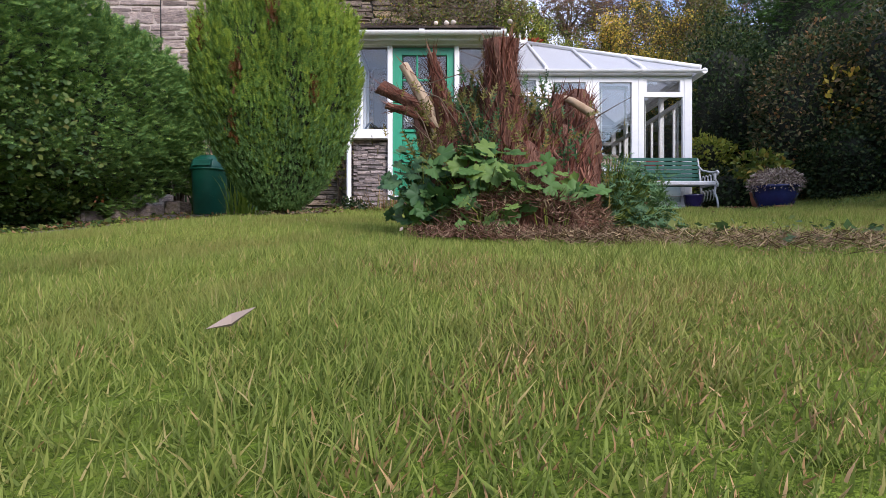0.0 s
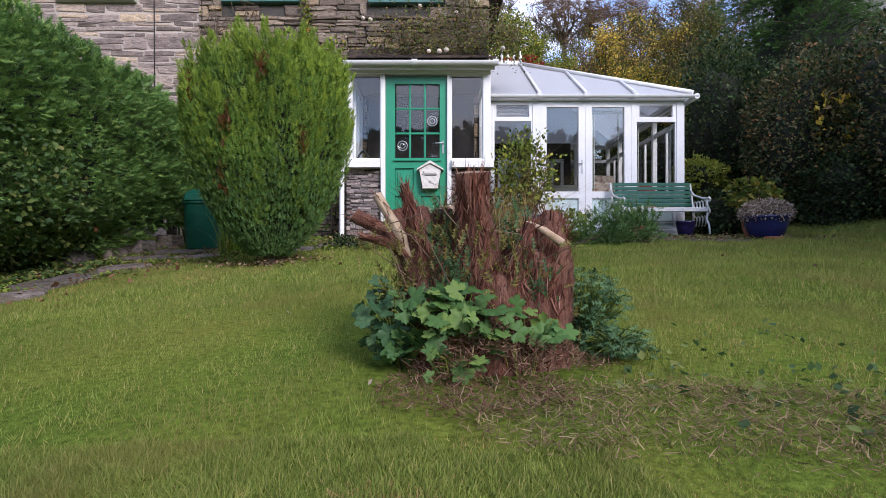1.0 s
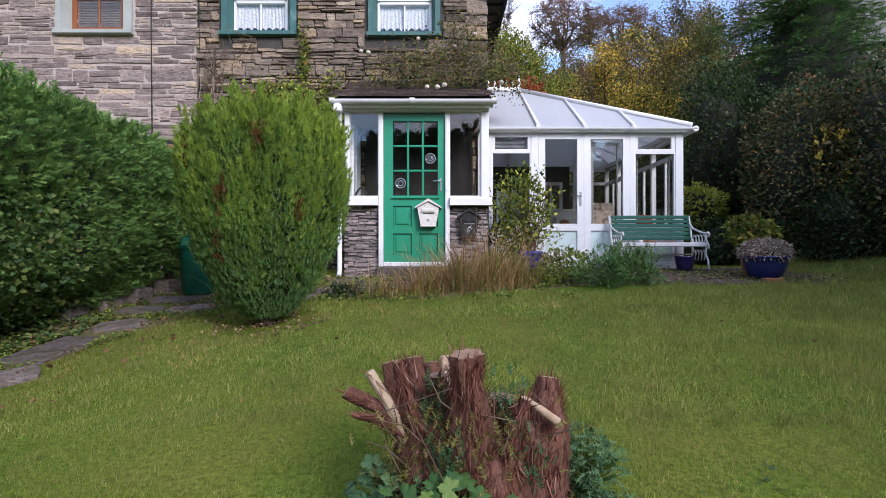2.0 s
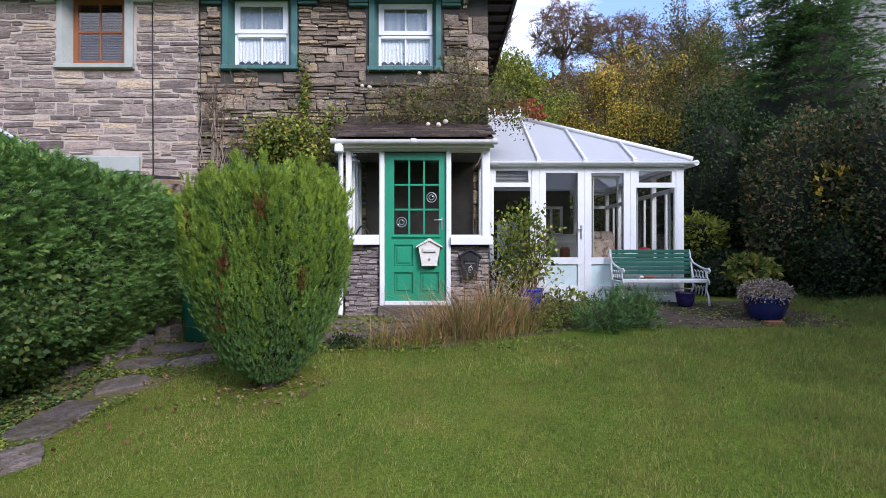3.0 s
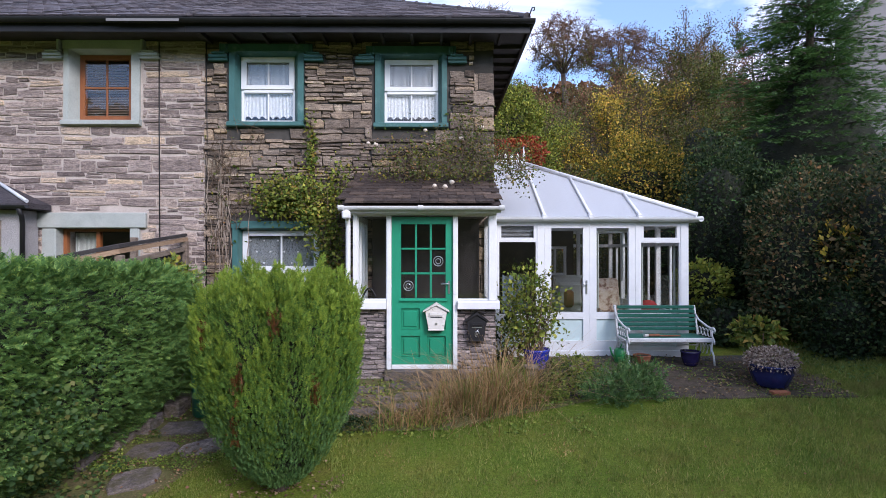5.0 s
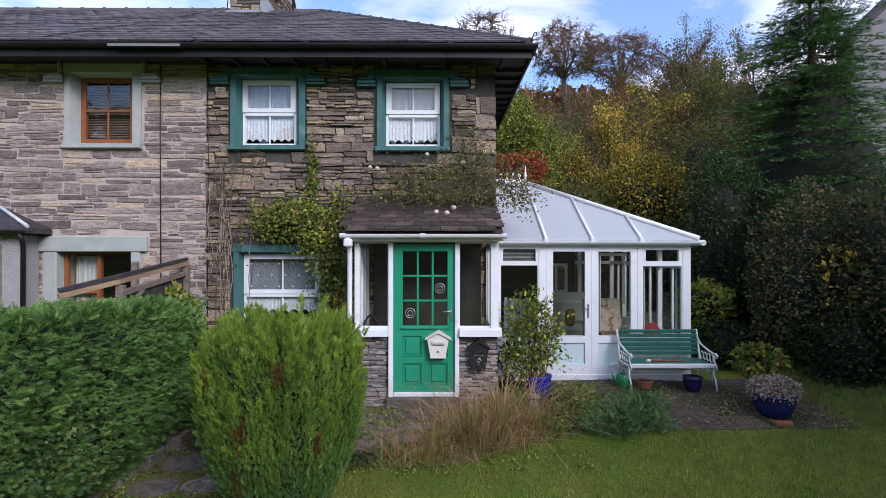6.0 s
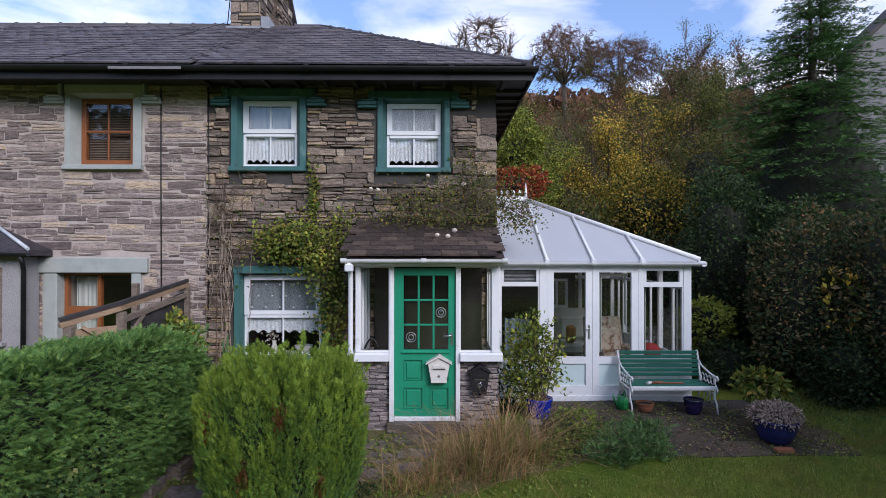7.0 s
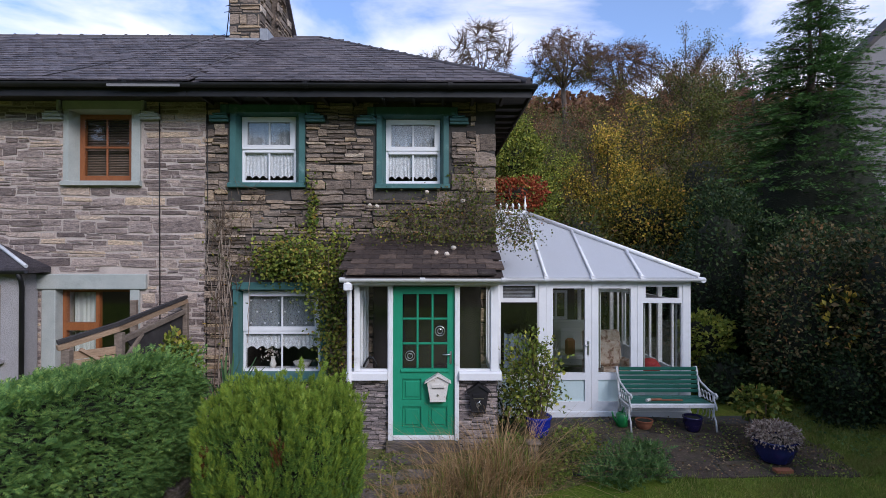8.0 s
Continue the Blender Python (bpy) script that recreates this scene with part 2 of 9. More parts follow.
M_CURTAIN = sheer("pale_curtain", (0.66, 0.68, 0.62), 0.2)
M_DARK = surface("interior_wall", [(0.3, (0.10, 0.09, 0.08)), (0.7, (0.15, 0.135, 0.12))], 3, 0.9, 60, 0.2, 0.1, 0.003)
M_BLIND = surface("brown_slat_blind", [(0.3, (0.200, 0.140, 0.100)), (0.7, (0.300, 0.220, 0.171))], 5, 0.7, 60, 0.2, 0.1, 0.003)
M_PALEPANEL = surface("pale_blue_panel", [(0.3, (0.55, 0.68, 0.68)), (0.7, (0.62, 0.74, 0.73))], 2, 0.25, 30, 0.05, 0.05, 0.001)
M_BENCH = surface("green_painted_slat", [(0.3, (0.006, 0.100, 0.066)), (0.7, (0.015, 0.136, 0.095))], 6, 0.45, 60, 0.3, 0.2, 0.003, stretch=(0.4, 3, 3))
M_CAST = surface("white_painted_iron", [(0.3, (0.6, 0.6, 0.59)), (0.7, (0.76, 0.76, 0.75))], 9, 0.45, 80, 0.25, 0.4, 0.004, stain=((0.25, 0.17, 0.11), 14, 0.62, 0.75))
M_BLUEPOT = surface("cobalt_glaze", [(0.3, (0.01, 0.02, 0.26)), (0.7, (0.02, 0.045, 0.42))], 6, 0.12, 60, 0.2, 0.05, 0.002)
M_NAVYPOT = surface("navy_glaze", [(0.3, (0.01, 0.012, 0.06)), (0.7, (0.018, 0.024, 0.11))], 6, 0.15, 60, 0.2, 0.05, 0.002)
M_PURPLEPOT = surface("purple_glaze", [(0.3, (0.010, 0.007, 0.035)), (0.7, (0.020, 0.015, 0.070))], 6, 0.2, 60, 0.2, 0.05, 0.002)
M_TERRA = surface("terracotta", [(0.3, (0.22, 0.07, 0.03)), (0.7, (0.32, 0.12, 0.06))], 8, 0.8, 60, 0.3, 0.3, 0.004)
M_BIN = surface("green_bin_plastic", [(0.3, (0.005, 0.10, 0.06)), (0.7, (0.012, 0.14, 0.085))], 5, 0.4, 50, 0.15, 0.05, 0.002)
M_CAN = surface("bright_green_plastic", [(0.3, (0.01, 0.2, 0.05)), (0.7, (0.02, 0.28, 0.08))], 5, 0.4, 50, 0.15, 0.05, 0.002)
M_CREAM = surface("chipped_cream_paint", [(0.3, (0.62, 0.58, 0.52)), (0.7, (0.72, 0.69, 0.63))], 8, 0.5, 60, 0.12, 0.2, 0.003, stain=((0.22, 0.11, 0.06), 16, 0.6, 0.68))
M_STEEL = surface("brushed_steel", [(0.3, (0.5, 0.5, 0.5)), (0.7, (0.65, 0.65, 0.66))], 8, 0.3, 80, 0.1, 0.05, 0.001, metal=1.0)
M_BARK = surface("grey_brown_bark", [(0.3, (0.07, 0.052, 0.04)), (0.7, (0.15, 0.115, 0.09))], 5, 0.95, 40, 0.4, 0.8, 0.02, stretch=(1, 1, 0.3))
M_TWIG = surface("brown_twig", [(0.3, (0.10, 0.065, 0.04)), (0.7, (0.19, 0.13, 0.085))], 8, 0.9, 50, 0.3, 0.3, 0.004)
M_DRYSTEM = surface("pale_dead_stem", [(0.3, (0.26, 0.20, 0.15)), (0.7, (0.42, 0.34, 0.27))], 9, 0.9, 60, 0.3, 0.3, 0.003)
M_REDBARK = surface("shredding_red_bark", [(0.25, (0.089, 0.033, 0.020)), (0.5, (0.178, 0.072, 0.044)), (0.75, (0.275, 0.133, 0.088))], 12, 0.95, 70, 0.55, 1.0, 0.012, stretch=(2.160, 2.000, 0.180), stain=((0.233, 0.120, 0.065), 9, 0.58, 0.76))
M_CUTWOOD = surface("pale_cut_wood", [(0.3, (0.34, 0.23, 0.14)), (0.7, (0.52, 0.40, 0.28))], 14, 0.85, 70, 0.3, 0.4, 0.004, stain=((0.22, 0.12, 0.07), 12, 0.6, 0.75))
# Near black: the shade inside foliage put into a core's colour; also pot soil
M_CORE = surface("core_shade_and_soil", [(0.3, (0.012, 0.016, 0.008)), (0.7, (0.03, 0.035, 0.018))], 8, 1.0, 40, 0.5, 0.8, 0.03)
M_HEDGE = leafy("hedge_sprays", [(0.0, (0.083, 0.180, 0.065)), (0.5, (0.145, 0.275, 0.082)), (0.85, (0.233, 0.374, 0.104)), (1.0, (0.347, 0.457, 0.116))])
M_IVYLEAF = leafy("hedge_broad_leaves", [(0.0, (0.034, 0.073, 0.028)), (0.6, (0.068, 0.124, 0.045)), (0.9, (0.158, 0.198, 0.055)), (1.0, (0.163, 0.163, 0.055))])
M_CYPRESS = leafy("golden_cypress", [(0.0, (0.064, 0.143, 0.033)), (0.5, (0.114, 0.210, 0.042)), (0.85, (0.194, 0.284, 0.051)), (1.0, (0.291, 0.353, 0.055))])
M_CYPTIP = leafy("cypress_tips", [(0.0, (0.135, 0.236, 0.033)), (0.6, (0.216, 0.310, 0.046)), (1.0, (0.310, 0.372, 0.055))])
M_RUST = leafy("dead_brown_sprays", [(0.0, (0.078, 0.033, 0.012)), (1.0, (0.144, 0.060, 0.021))])
M_SPRUCE = leafy("dark_conifer", [(0.0, (0.037, 0.092, 0.033)), (0.6, (0.069, 0.152, 0.046)), (1.0, (0.128, 0.211, 0.055))])
M_SPRUCETIP = leafy("conifer_tips", [(0.0, (0.061, 0.140, 0.047)), (0.6, (0.103, 0.205, 0.062)), (1.0, (0.170, 0.275, 0.074))])
M_DARKLEAF = leafy("dark_shrub", [(0.0, (0.017, 0.035, 0.014)), (0.6, (0.034, 0.061, 0.025)), (0.9, (0.070, 0.103, 0.038)), (1.0, (0.130, 0.133, 0.044))])
M_BROWNLEAF = leafy("brown_green_shrub", [(0.0, (0.049, 0.060, 0.028)), (0.5, (0.110, 0.102, 0.049)), (0.85, (0.207, 0.148, 0.070)), (1.0, (0.332, 0.162, 0.070))])
M_LIME = leafy("lime_leaves", [(0.0, (0.160, 0.221, 0.042)), (0.6, (0.290, 0.333, 0.056)), (1.0, (0.481, 0.442, 0.083))])
M_OLIVE = leafy("olive_leaves", [(0.0, (0.047, 0.069, 0.017)), (0.5, (0.100, 0.125, 0.028)), (0.85, (0.167, 0.168, 0.037)), (1.0, (0.234, 0.186, 0.047))])
M_GOLD = leafy("gold_leaves", [(0.0, (0.260, 0.217, 0.038)), (0.5, (0.542, 0.412, 0.065)), (0.85, (0.824, 0.565, 0.088)), (1.0, (0.867, 0.433, 0.109))])
M_RUSSET = leafy("russet_leaves", [(0.0, (0.106, 0.054, 0.032)), (0.5, (0.199, 0.101, 0.058)), (0.85, (0.295, 0.146, 0.085)), (1.0, (0.348, 0.202, 0.106))])
M_RED = leafy("red_leaves", [(0.0, (0.16, 0.03, 0.02)), (0.5, (0.34, 0.06, 0.03)), (1.0, (0.4, 0.14, 0.05))])
M_CLIMB = leafy("climber_leaves", [(0.0, (0.052, 0.092, 0.019)), (0.5, (0.116, 0.157, 0.028)), (0.85, (0.219, 0.207, 0.037)), (1.0, (0.336, 0.207, 0.055))])
M_PELARG = leafy("cranesbill_leaves", [(0.0, (0.048, 0.120, 0.038)), (0.6, (0.087, 0.177, 0.049)), (1.0, (0.164, 0.248, 0.062))], see=0.25)
M_BLUELEAF = leafy("blue_green_leaves", [(0.0, (0.036, 0.094, 0.041)), (0.6, (0.071, 0.144, 0.065)), (1.0, (0.119, 0.199, 0.081))], see=0.2)
M_STRAW = leafy("dry_stalks", [(0.0, (0.193, 0.116, 0.053)), (0.5, (0.361, 0.224, 0.106)), (1.0, (0.543, 0.356, 0.184))], see=0.15)
M_DRYHEAD = leafy("dried_flower_heads", [(0.0, (0.16, 0.11, 0.10)), (0.5, (0.30, 0.23, 0.2)), (1.0, (0.45, 0.38, 0.32))], see=0.15)
M_ROSE = leafy("pale_rose_petals", [(0.0, (0.7, 0.55, 0.5)), (1.0, (0.85, 0.8, 0.72))], see=0.3)
M_GRASS = leafy("grass_blades", [(0.0, (0.127, 0.168, 0.038)), (0.4, (0.182, 0.239, 0.051)), (0.75, (0.243, 0.294, 0.068)), (0.93, (0.327, 0.328, 0.095)), (1.0, (0.431, 0.338, 0.161))], patch=(0.230, 0.216, 0.063), patch_scale=2.3, rough=0.65, see=0.35)
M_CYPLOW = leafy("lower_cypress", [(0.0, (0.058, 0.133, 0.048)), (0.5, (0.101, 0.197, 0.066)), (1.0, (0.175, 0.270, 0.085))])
M_WEED = leafy("small_weeds", [(0.0, (0.083, 0.139, 0.029)), (0.6, (0.181, 0.251, 0.049)), (1.0, (0.305, 0.334, 0.069))])

# ---- builders ----
RNG = np.random.default_rng(7)


class Shape:
    """Gathers corners and faces of one mesh."""

    def __init__(self):
        self.v, self.f, self.smooth = [], [], []

    def add(self, verts, faces, smooth=False):
        n = len(self.v)
        self.v += [tuple(p) for p in verts]
        self.f += [tuple(n + i for i in q) for q in faces]
        self.smooth += [smooth] * len(faces)
        return self

    def box(self, x0, x1, y0, y1, z0, z1, c=0.004):
        """A box with chamfered edges."""
        c = min(c, (x1 - x0) * 0.45, (y1 - y0) * 0.45, (z1 - z0) * 0.45)
        lo, hi = (x0, y0, z0), (x1, y1, z1)
        ids, verts = {}, []
        for s in ((a, b, d) for a in (0, 1) for b in (0, 1) for d in (0, 1)):
            for k in range(3):
                p = [hi[j] if s[j] else lo[j] for j in range(3)]
                for j in range(3):
                    if j != k:
                        p[j] += -c if s[j] else c
                ids[s, k] = len(verts)
                verts.append(p)
        faces = []
        for k in range(3):
            a, b = [j for j in range(3) if j != k]
            for side in (0, 1):
                loop = []
                for u, w in ((0, 0), (1, 0), (1, 1), (0, 1)):
                    s = [0, 0, 0]
                    s[k], s[a], s[b] = side, u, w
                    loop.append(ids[tuple(s), k])
                faces.append(loop)
        for k in range(3):
            a, b = [j for j in range(3) if j != k]
            for u in (0, 1):
                for w in (0, 1):
                    s0, s1 = [0, 0, 0], [0, 0, 0]
                    s0[a], s0[b], s1[a], s1[b], s1[k] = u, w, u, w, 1
                    faces.append([ids[tuple(s0), a], ids[tuple(s1), a], ids[tuple(s1), b], ids[tuple(s0), b]])
        for s in ((a, b, d) for a in (0, 1) for b in (0, 1) for d in (0, 1)):
            faces.append([ids[s, 0], ids[s, 1], ids[s, 2]])
        return self.add(verts, faces)

    def prism(self, outline, axis, a, b):
        """An outline (list of pairs) drawn out along an axis from a to b."""
        def place(p, h):
            return {"x": (h, p[0], p[1]), "y": (p[0], h, p[1]), "z": (p[0], p[1], h)}[axis]
        n = len(outline)
        verts = [place(p, a) for p in outline] + [place(p, b) for p in outline]
        faces = [tuple(range(n)), tuple(range(2 * n - 1, n - 1, -1))] + [(i, (i + 1) % n, n + (i + 1) % n, n + i) for i in range(n)]
        return self.add(verts, faces)

    def tube(self, points, radii, n=8, caps=True, smooth=True):
        pts = [Vector(p) for p in points]
        if not isinstance(radii, (list, tuple)):
            radii = [radii] * len(pts)
        verts, faces = [], []
        ref = None
        for i, p in enumerate(pts):
            d = (pts[min(i + 1, len(pts) - 1)] - pts[max(i - 1, 0)]).normalized()
            if ref is None or abs(ref.dot(d)) > 0.99:
                ref = d.orthogonal().normalized()
            u = (ref - d * ref.dot(d)).normalized()
            ref = u
            w = d.cross(u)
            for k in range(n):
                a = 2 * math.pi * k / n
                verts.append(p + (u * math.cos(a) + w * math.sin(a)) * radii[i])
        for i in range(len(pts) - 1):
            for k in range(n):
                faces.append((i * n + k, i * n + (k + 1) % n, (i + 1) * n + (k + 1) % n, (i + 1) * n + k))
        self.add(verts, faces, smooth)
        if caps:
            m = len(self.v) - len(verts)
            self.f += [tuple(m + k for k in range(n - 1, -1, -1)), tuple(m + (len(pts) - 1) * n + k for k in range(n))]
            self.smooth += [False, False]
        return self

    def lathe(self, profile, cx, cy, n=24, closed=False):
        """A profile of (radius, z) turned round the upright at cx, cy."""
        verts, faces = [], []
        for r, z in profile:
            for k in range(n):
                a = 2 * math.pi * k / n
                verts.append((cx + r * math.cos(a), cy + r * math.sin(a), z))
        for i in range(len(profile) - 1):
            for k in range(n):
                faces.append((i * n + k, i * n + (k + 1) % n, (i + 1) * n + (k + 1) % n, (i + 1) * n + k))
        return self.add(verts, faces, True)

    def mesh(self, name, mat):
        me = bpy.data.meshes.new(name)
        me.from_pydata(self.v, [], self.f)
        me.polygons.foreach_set("use_smooth", self.smooth)
        me.materials.append(mat)
        bm = bmesh.new()
        bm.from_mesh(me)
        bmesh.ops.recalc_face_normals(bm, faces=bm.faces)
        bm.to_mesh(me)
        bm.free()
        me.update()
        return me


def thing(name, base, label, category, group="", kind=""):
    """An empty at the thing's base, to carry its parts."""
    ob = new(name)
    ob.empty_display_size = 0.1
    ob.location = base
    return tagged(ob, label, category, group, kind)


def part(name, shape, mat, parent, label="", kind=""):
    """One mesh object under a thing or a part; corners are given in world metres."""
    me = shape.mesh(name, mat) if isinstance(shape, Shape) else shape
    ob = new(name, me)
    if parent is not None:
        ob.parent = parent
        root = parent
        while root.parent:
            root = root.parent
        if parent == root:
            ob.matrix_parent_inverse = Matrix.Translation(-Vector(root.location))
    return tagged(ob, label, kind=kind)


def piece(name, me, m, parent):
    ob = new(name, me)
    ob.parent = parent
    if not parent.parent:
        ob.matrix_parent_inverse = Matrix.Translation(-Vector(parent.location))
    ob.matrix_basis = m
    return ob


def solid(name, shape, mat, label, category, group="", kind=""):
    """A thing that is one mesh."""
    ob = new(name, shape.mesh(name, mat) if isinstance(shape, Shape) else shape)
    return tagged(ob, label, category, group, kind)


def quick_mesh(name, verts, faces, mat, smooth=False):
    """A mesh from arrays: corners (n, 3) and faces (m, k)."""
    me = bpy.data.meshes.new(name)
    m, k = faces.shape
    me.vertices.add(len(verts))
    me.vertices.foreach_set("co", np.ascontiguousarray(verts, np.float32).ravel())
    me.loops.add(m * k)
    me.loops.foreach_set("vertex_index", np.ascontiguousarray(faces, np.int32).ravel())
    me.polygons.add(m)
    me.polygons.foreach_set("loop_start", np.arange(0, m * k, k, dtype=np.int32))
    if smooth:
        me.polygons.foreach_set("use_smooth", np.ones(m, bool))
    me.materials.append(mat)
    me.update(calc_edges=True)
    me.validate()
    return me


def unit(v):
    return v / np.maximum(np.linalg.norm(v, axis=-1, keepdims=True), 1e-9)


# Leaf patterns: corners with the leaf's length along y, its face towards z.
LEAF = (np.array([(0, 0, 0), (-0.32, 0.45, 0.09), (0, 1, 0), (0.32, 0.45, 0.09)], float), np.array([(0, 2, 1), (0, 3, 2)]))
BLADE = (np.array([(-0.5, 0, 0), (0.5, 0, 0), (0.38, 0.55, 0.10), (-0.38, 0.55, 0.10), (0, 1, 0.36)], float), np.array([(0, 1, 2), (0, 2, 3), (3, 2, 4)]))


BLADE_FAR = (np.array([(-0.5, 0, 0), (0.5, 0, 0), (0.05, 1, 0.30)], float), np.array([(0, 1, 2)]))


def spray_pattern(pairs, width, droop):
    v, f = [], []
    def tri(a, b, c):
        n = len(v)
        v.extend([a, b, c])
        f.append((n, n + 1, n + 2))
    tri((-0.05, 0, 0), (0.05, 0, 0), (0, 1, -droop))
    for i in range(pairs):
        y = 0.12 + 0.7 * i / pairs
        l = width * (1 - 0.55 * i / pairs)
        z = -droop * y * y
        for s in (-1, 1):
            tri((0, y - 0.05, z), (0, y + 0.09, z), (s * l, y + l * 0.75, z - droop * 0.3 + 0.05))
    return np.array(v, float), np.array(f)


SPRAY = spray_pattern(4, 0.36, 0.15)
SPRIG = spray_pattern(3, 0.22, 0.0)


def lobed_pattern():
    v = [(0, 0, 0), (0, 0.42, 0.06)]
    for k in range(5):
        for da, r in ((-24, 0.47), (-16, 0.53), (-9, 0.51), (0, 0.63), (9, 0.51), (16, 0.53), (24, 0.47), (31, 0.39)):
            a = math.radians(-124 + 62 * k + da)
            q = r * (1.0 - 0.06 * abs(k - 2))
            v.append((math.sin(a) * q, 0.42 + math.cos(a) * q, 0.03 + 0.06 * math.cos(math.radians(da * 4)) - 0.16 * q * q))
    n = len(v)
    f = [(1, i + 1, i) for i in range(2, n - 1)]
    return np.array(v, float), np.array(f)


LOBED = lobed_pattern()


def scatter(name, pattern, pos, axis, face, size, mat, width=1.0):
    """One mesh of many leaves: at pos, along axis, facing face, of the sizes given."""
    pv, pf = pattern
    axis = unit(axis)
    side = unit(np.cross(axis, face))
    up = np.cross(side, axis)
    size = np.broadcast_to(np.asarray(size, float), (len(pos),))
    width = np.broadcast_to(np.asarray(width, float), (len(pos),))
    v = pos[:, None, :] + size[:, None, None] * ((pv[None, :, 0:1] * width[:, None, None]) * side[:, None, :] + pv[None, :, 1:2] * axis[:, None, :] + pv[None, :, 2:3] * up[:, None, :])
    f = pf[None] + (np.arange(len(pos)) * len(pv))[:, None, None]
    return quick_mesh(name, v.reshape(-1, 3), f.reshape(-1, pf.shape[1]), mat)


def lumps(p, seed, scale, amount):
    """A smooth uneven field over points, from a few waves."""
    r = np.random.default_rng(seed)
    out = np.zeros(len(p))
    for k in range(9):
        w = r.normal(size=3) * scale * (1 + 0.35 * k)
        out += np.sin(p @ w + r.uniform(0, 6.3)) / (1 + 0.35 * k)
    return out * amount / 2.2


def ground_z(x, y):
    """The garden's height: it rises gently to the house, more steeply behind and on the bank at the side."""
    x, y = np.asarray(x, float), np.asarray(y, float)
    z = np.where(y < 6.6, 0.085 * y, 0.561 + 0.070 * (y - 6.6))
    z = np.where(y > 8.6, 0.701 + 0.02 * (y - 8.6), z)
    z = np.where(y < -1.0, -0.085 + 0.03 * (y + 1.0), z)
    hill = np.clip(y - 12.5, 0, 60)
    z = z + 0.30 * hill + 0.05 * np.clip(y - 30, 0, 60)
    bank = np.clip(x - 5.0, 0, 8)
    z = z + 0.16 * bank * np.clip((y - 3) / 4, 0, 1)
    z = z - 0.13 * np.clip((-x - 1.0) / 1.8, 0, 1) * np.clip((y - 0.8) / 2.0, 0, 1) * np.clip((7.2 - y) / 2.0, 0, 1)
    back = np.clip(-y - 60, 0, 60)
    z = z + 0.46 * back + 0.12 * np.clip(-x - 20, 0, 80) * np.clip((-y - 30) / 40, 0, 1)
    z = z + 0.012 * np.sin(1.7 * x + 0.6) * np.sin(1.3 * y + 0.4) + 0.008 * np.sin(3.1 * x + 2.0 * y)
    return z


def gz(x, y):
    return float(ground_z(x, y))


def wall_mesh(name, mat, x0, x1, y0, y1, z0, z1, holes):
    """A wall of real thickness in the x-z plane with openings right through it."""
    xs = sorted({x0, x1, *[h[0] for h in holes], *[h[1] for h in holes]})
    zs = sorted({z0, z1, *[h[2] for h in holes], *[h[3] for h in holes]})
    def full(i, k):
        if i < 0 or k < 0 or i >= len(xs) - 1 or k >= len(zs) - 1:
            return False
        cx, cz = (xs[i] + xs[i + 1]) / 2, (zs[k] + zs[k + 1]) / 2
        return not any(h[0] < cx < h[1] and h[2] < cz < h[3] for h in holes)
    s = Shape()
    for i in range(len(xs) - 1):
        for k in range(len(zs) - 1):
            if not full(i, k):
                continue
            a, b, c, d = xs[i], xs[i + 1], zs[k], zs[k + 1]
            s.add([(a, y0, c), (b, y0, c), (b, y0, d), (a, y0, d)], [(0, 1, 2, 3)])
            s.add([(a, y1, c), (b, y1, c), (b, y1, d), (a, y1, d)], [(3, 2, 1, 0)])
            for di, dk, q in ((-1, 0, [(a, y0, c), (a, y0, d), (a, y1, d), (a, y1, c)]), (1, 0, [(b, y0, c), (b, y1, c), (b, y1, d), (b, y0, d)]),
                              (0, -1, [(a, y0, c), (a, y1, c), (b, y1, c), (b, y0, c)]), (0, 1, [(a, y0, d), (b, y0, d), (b, y1, d), (a, y1, d)])):
                if not full(i + di, k + dk):
                    s.add(q, [(0, 1, 2, 3)])
    me = bpy.data.meshes.new(name)
    me.from_pydata(s.v, [], s.f)
    me.materials.append(mat)
    return me

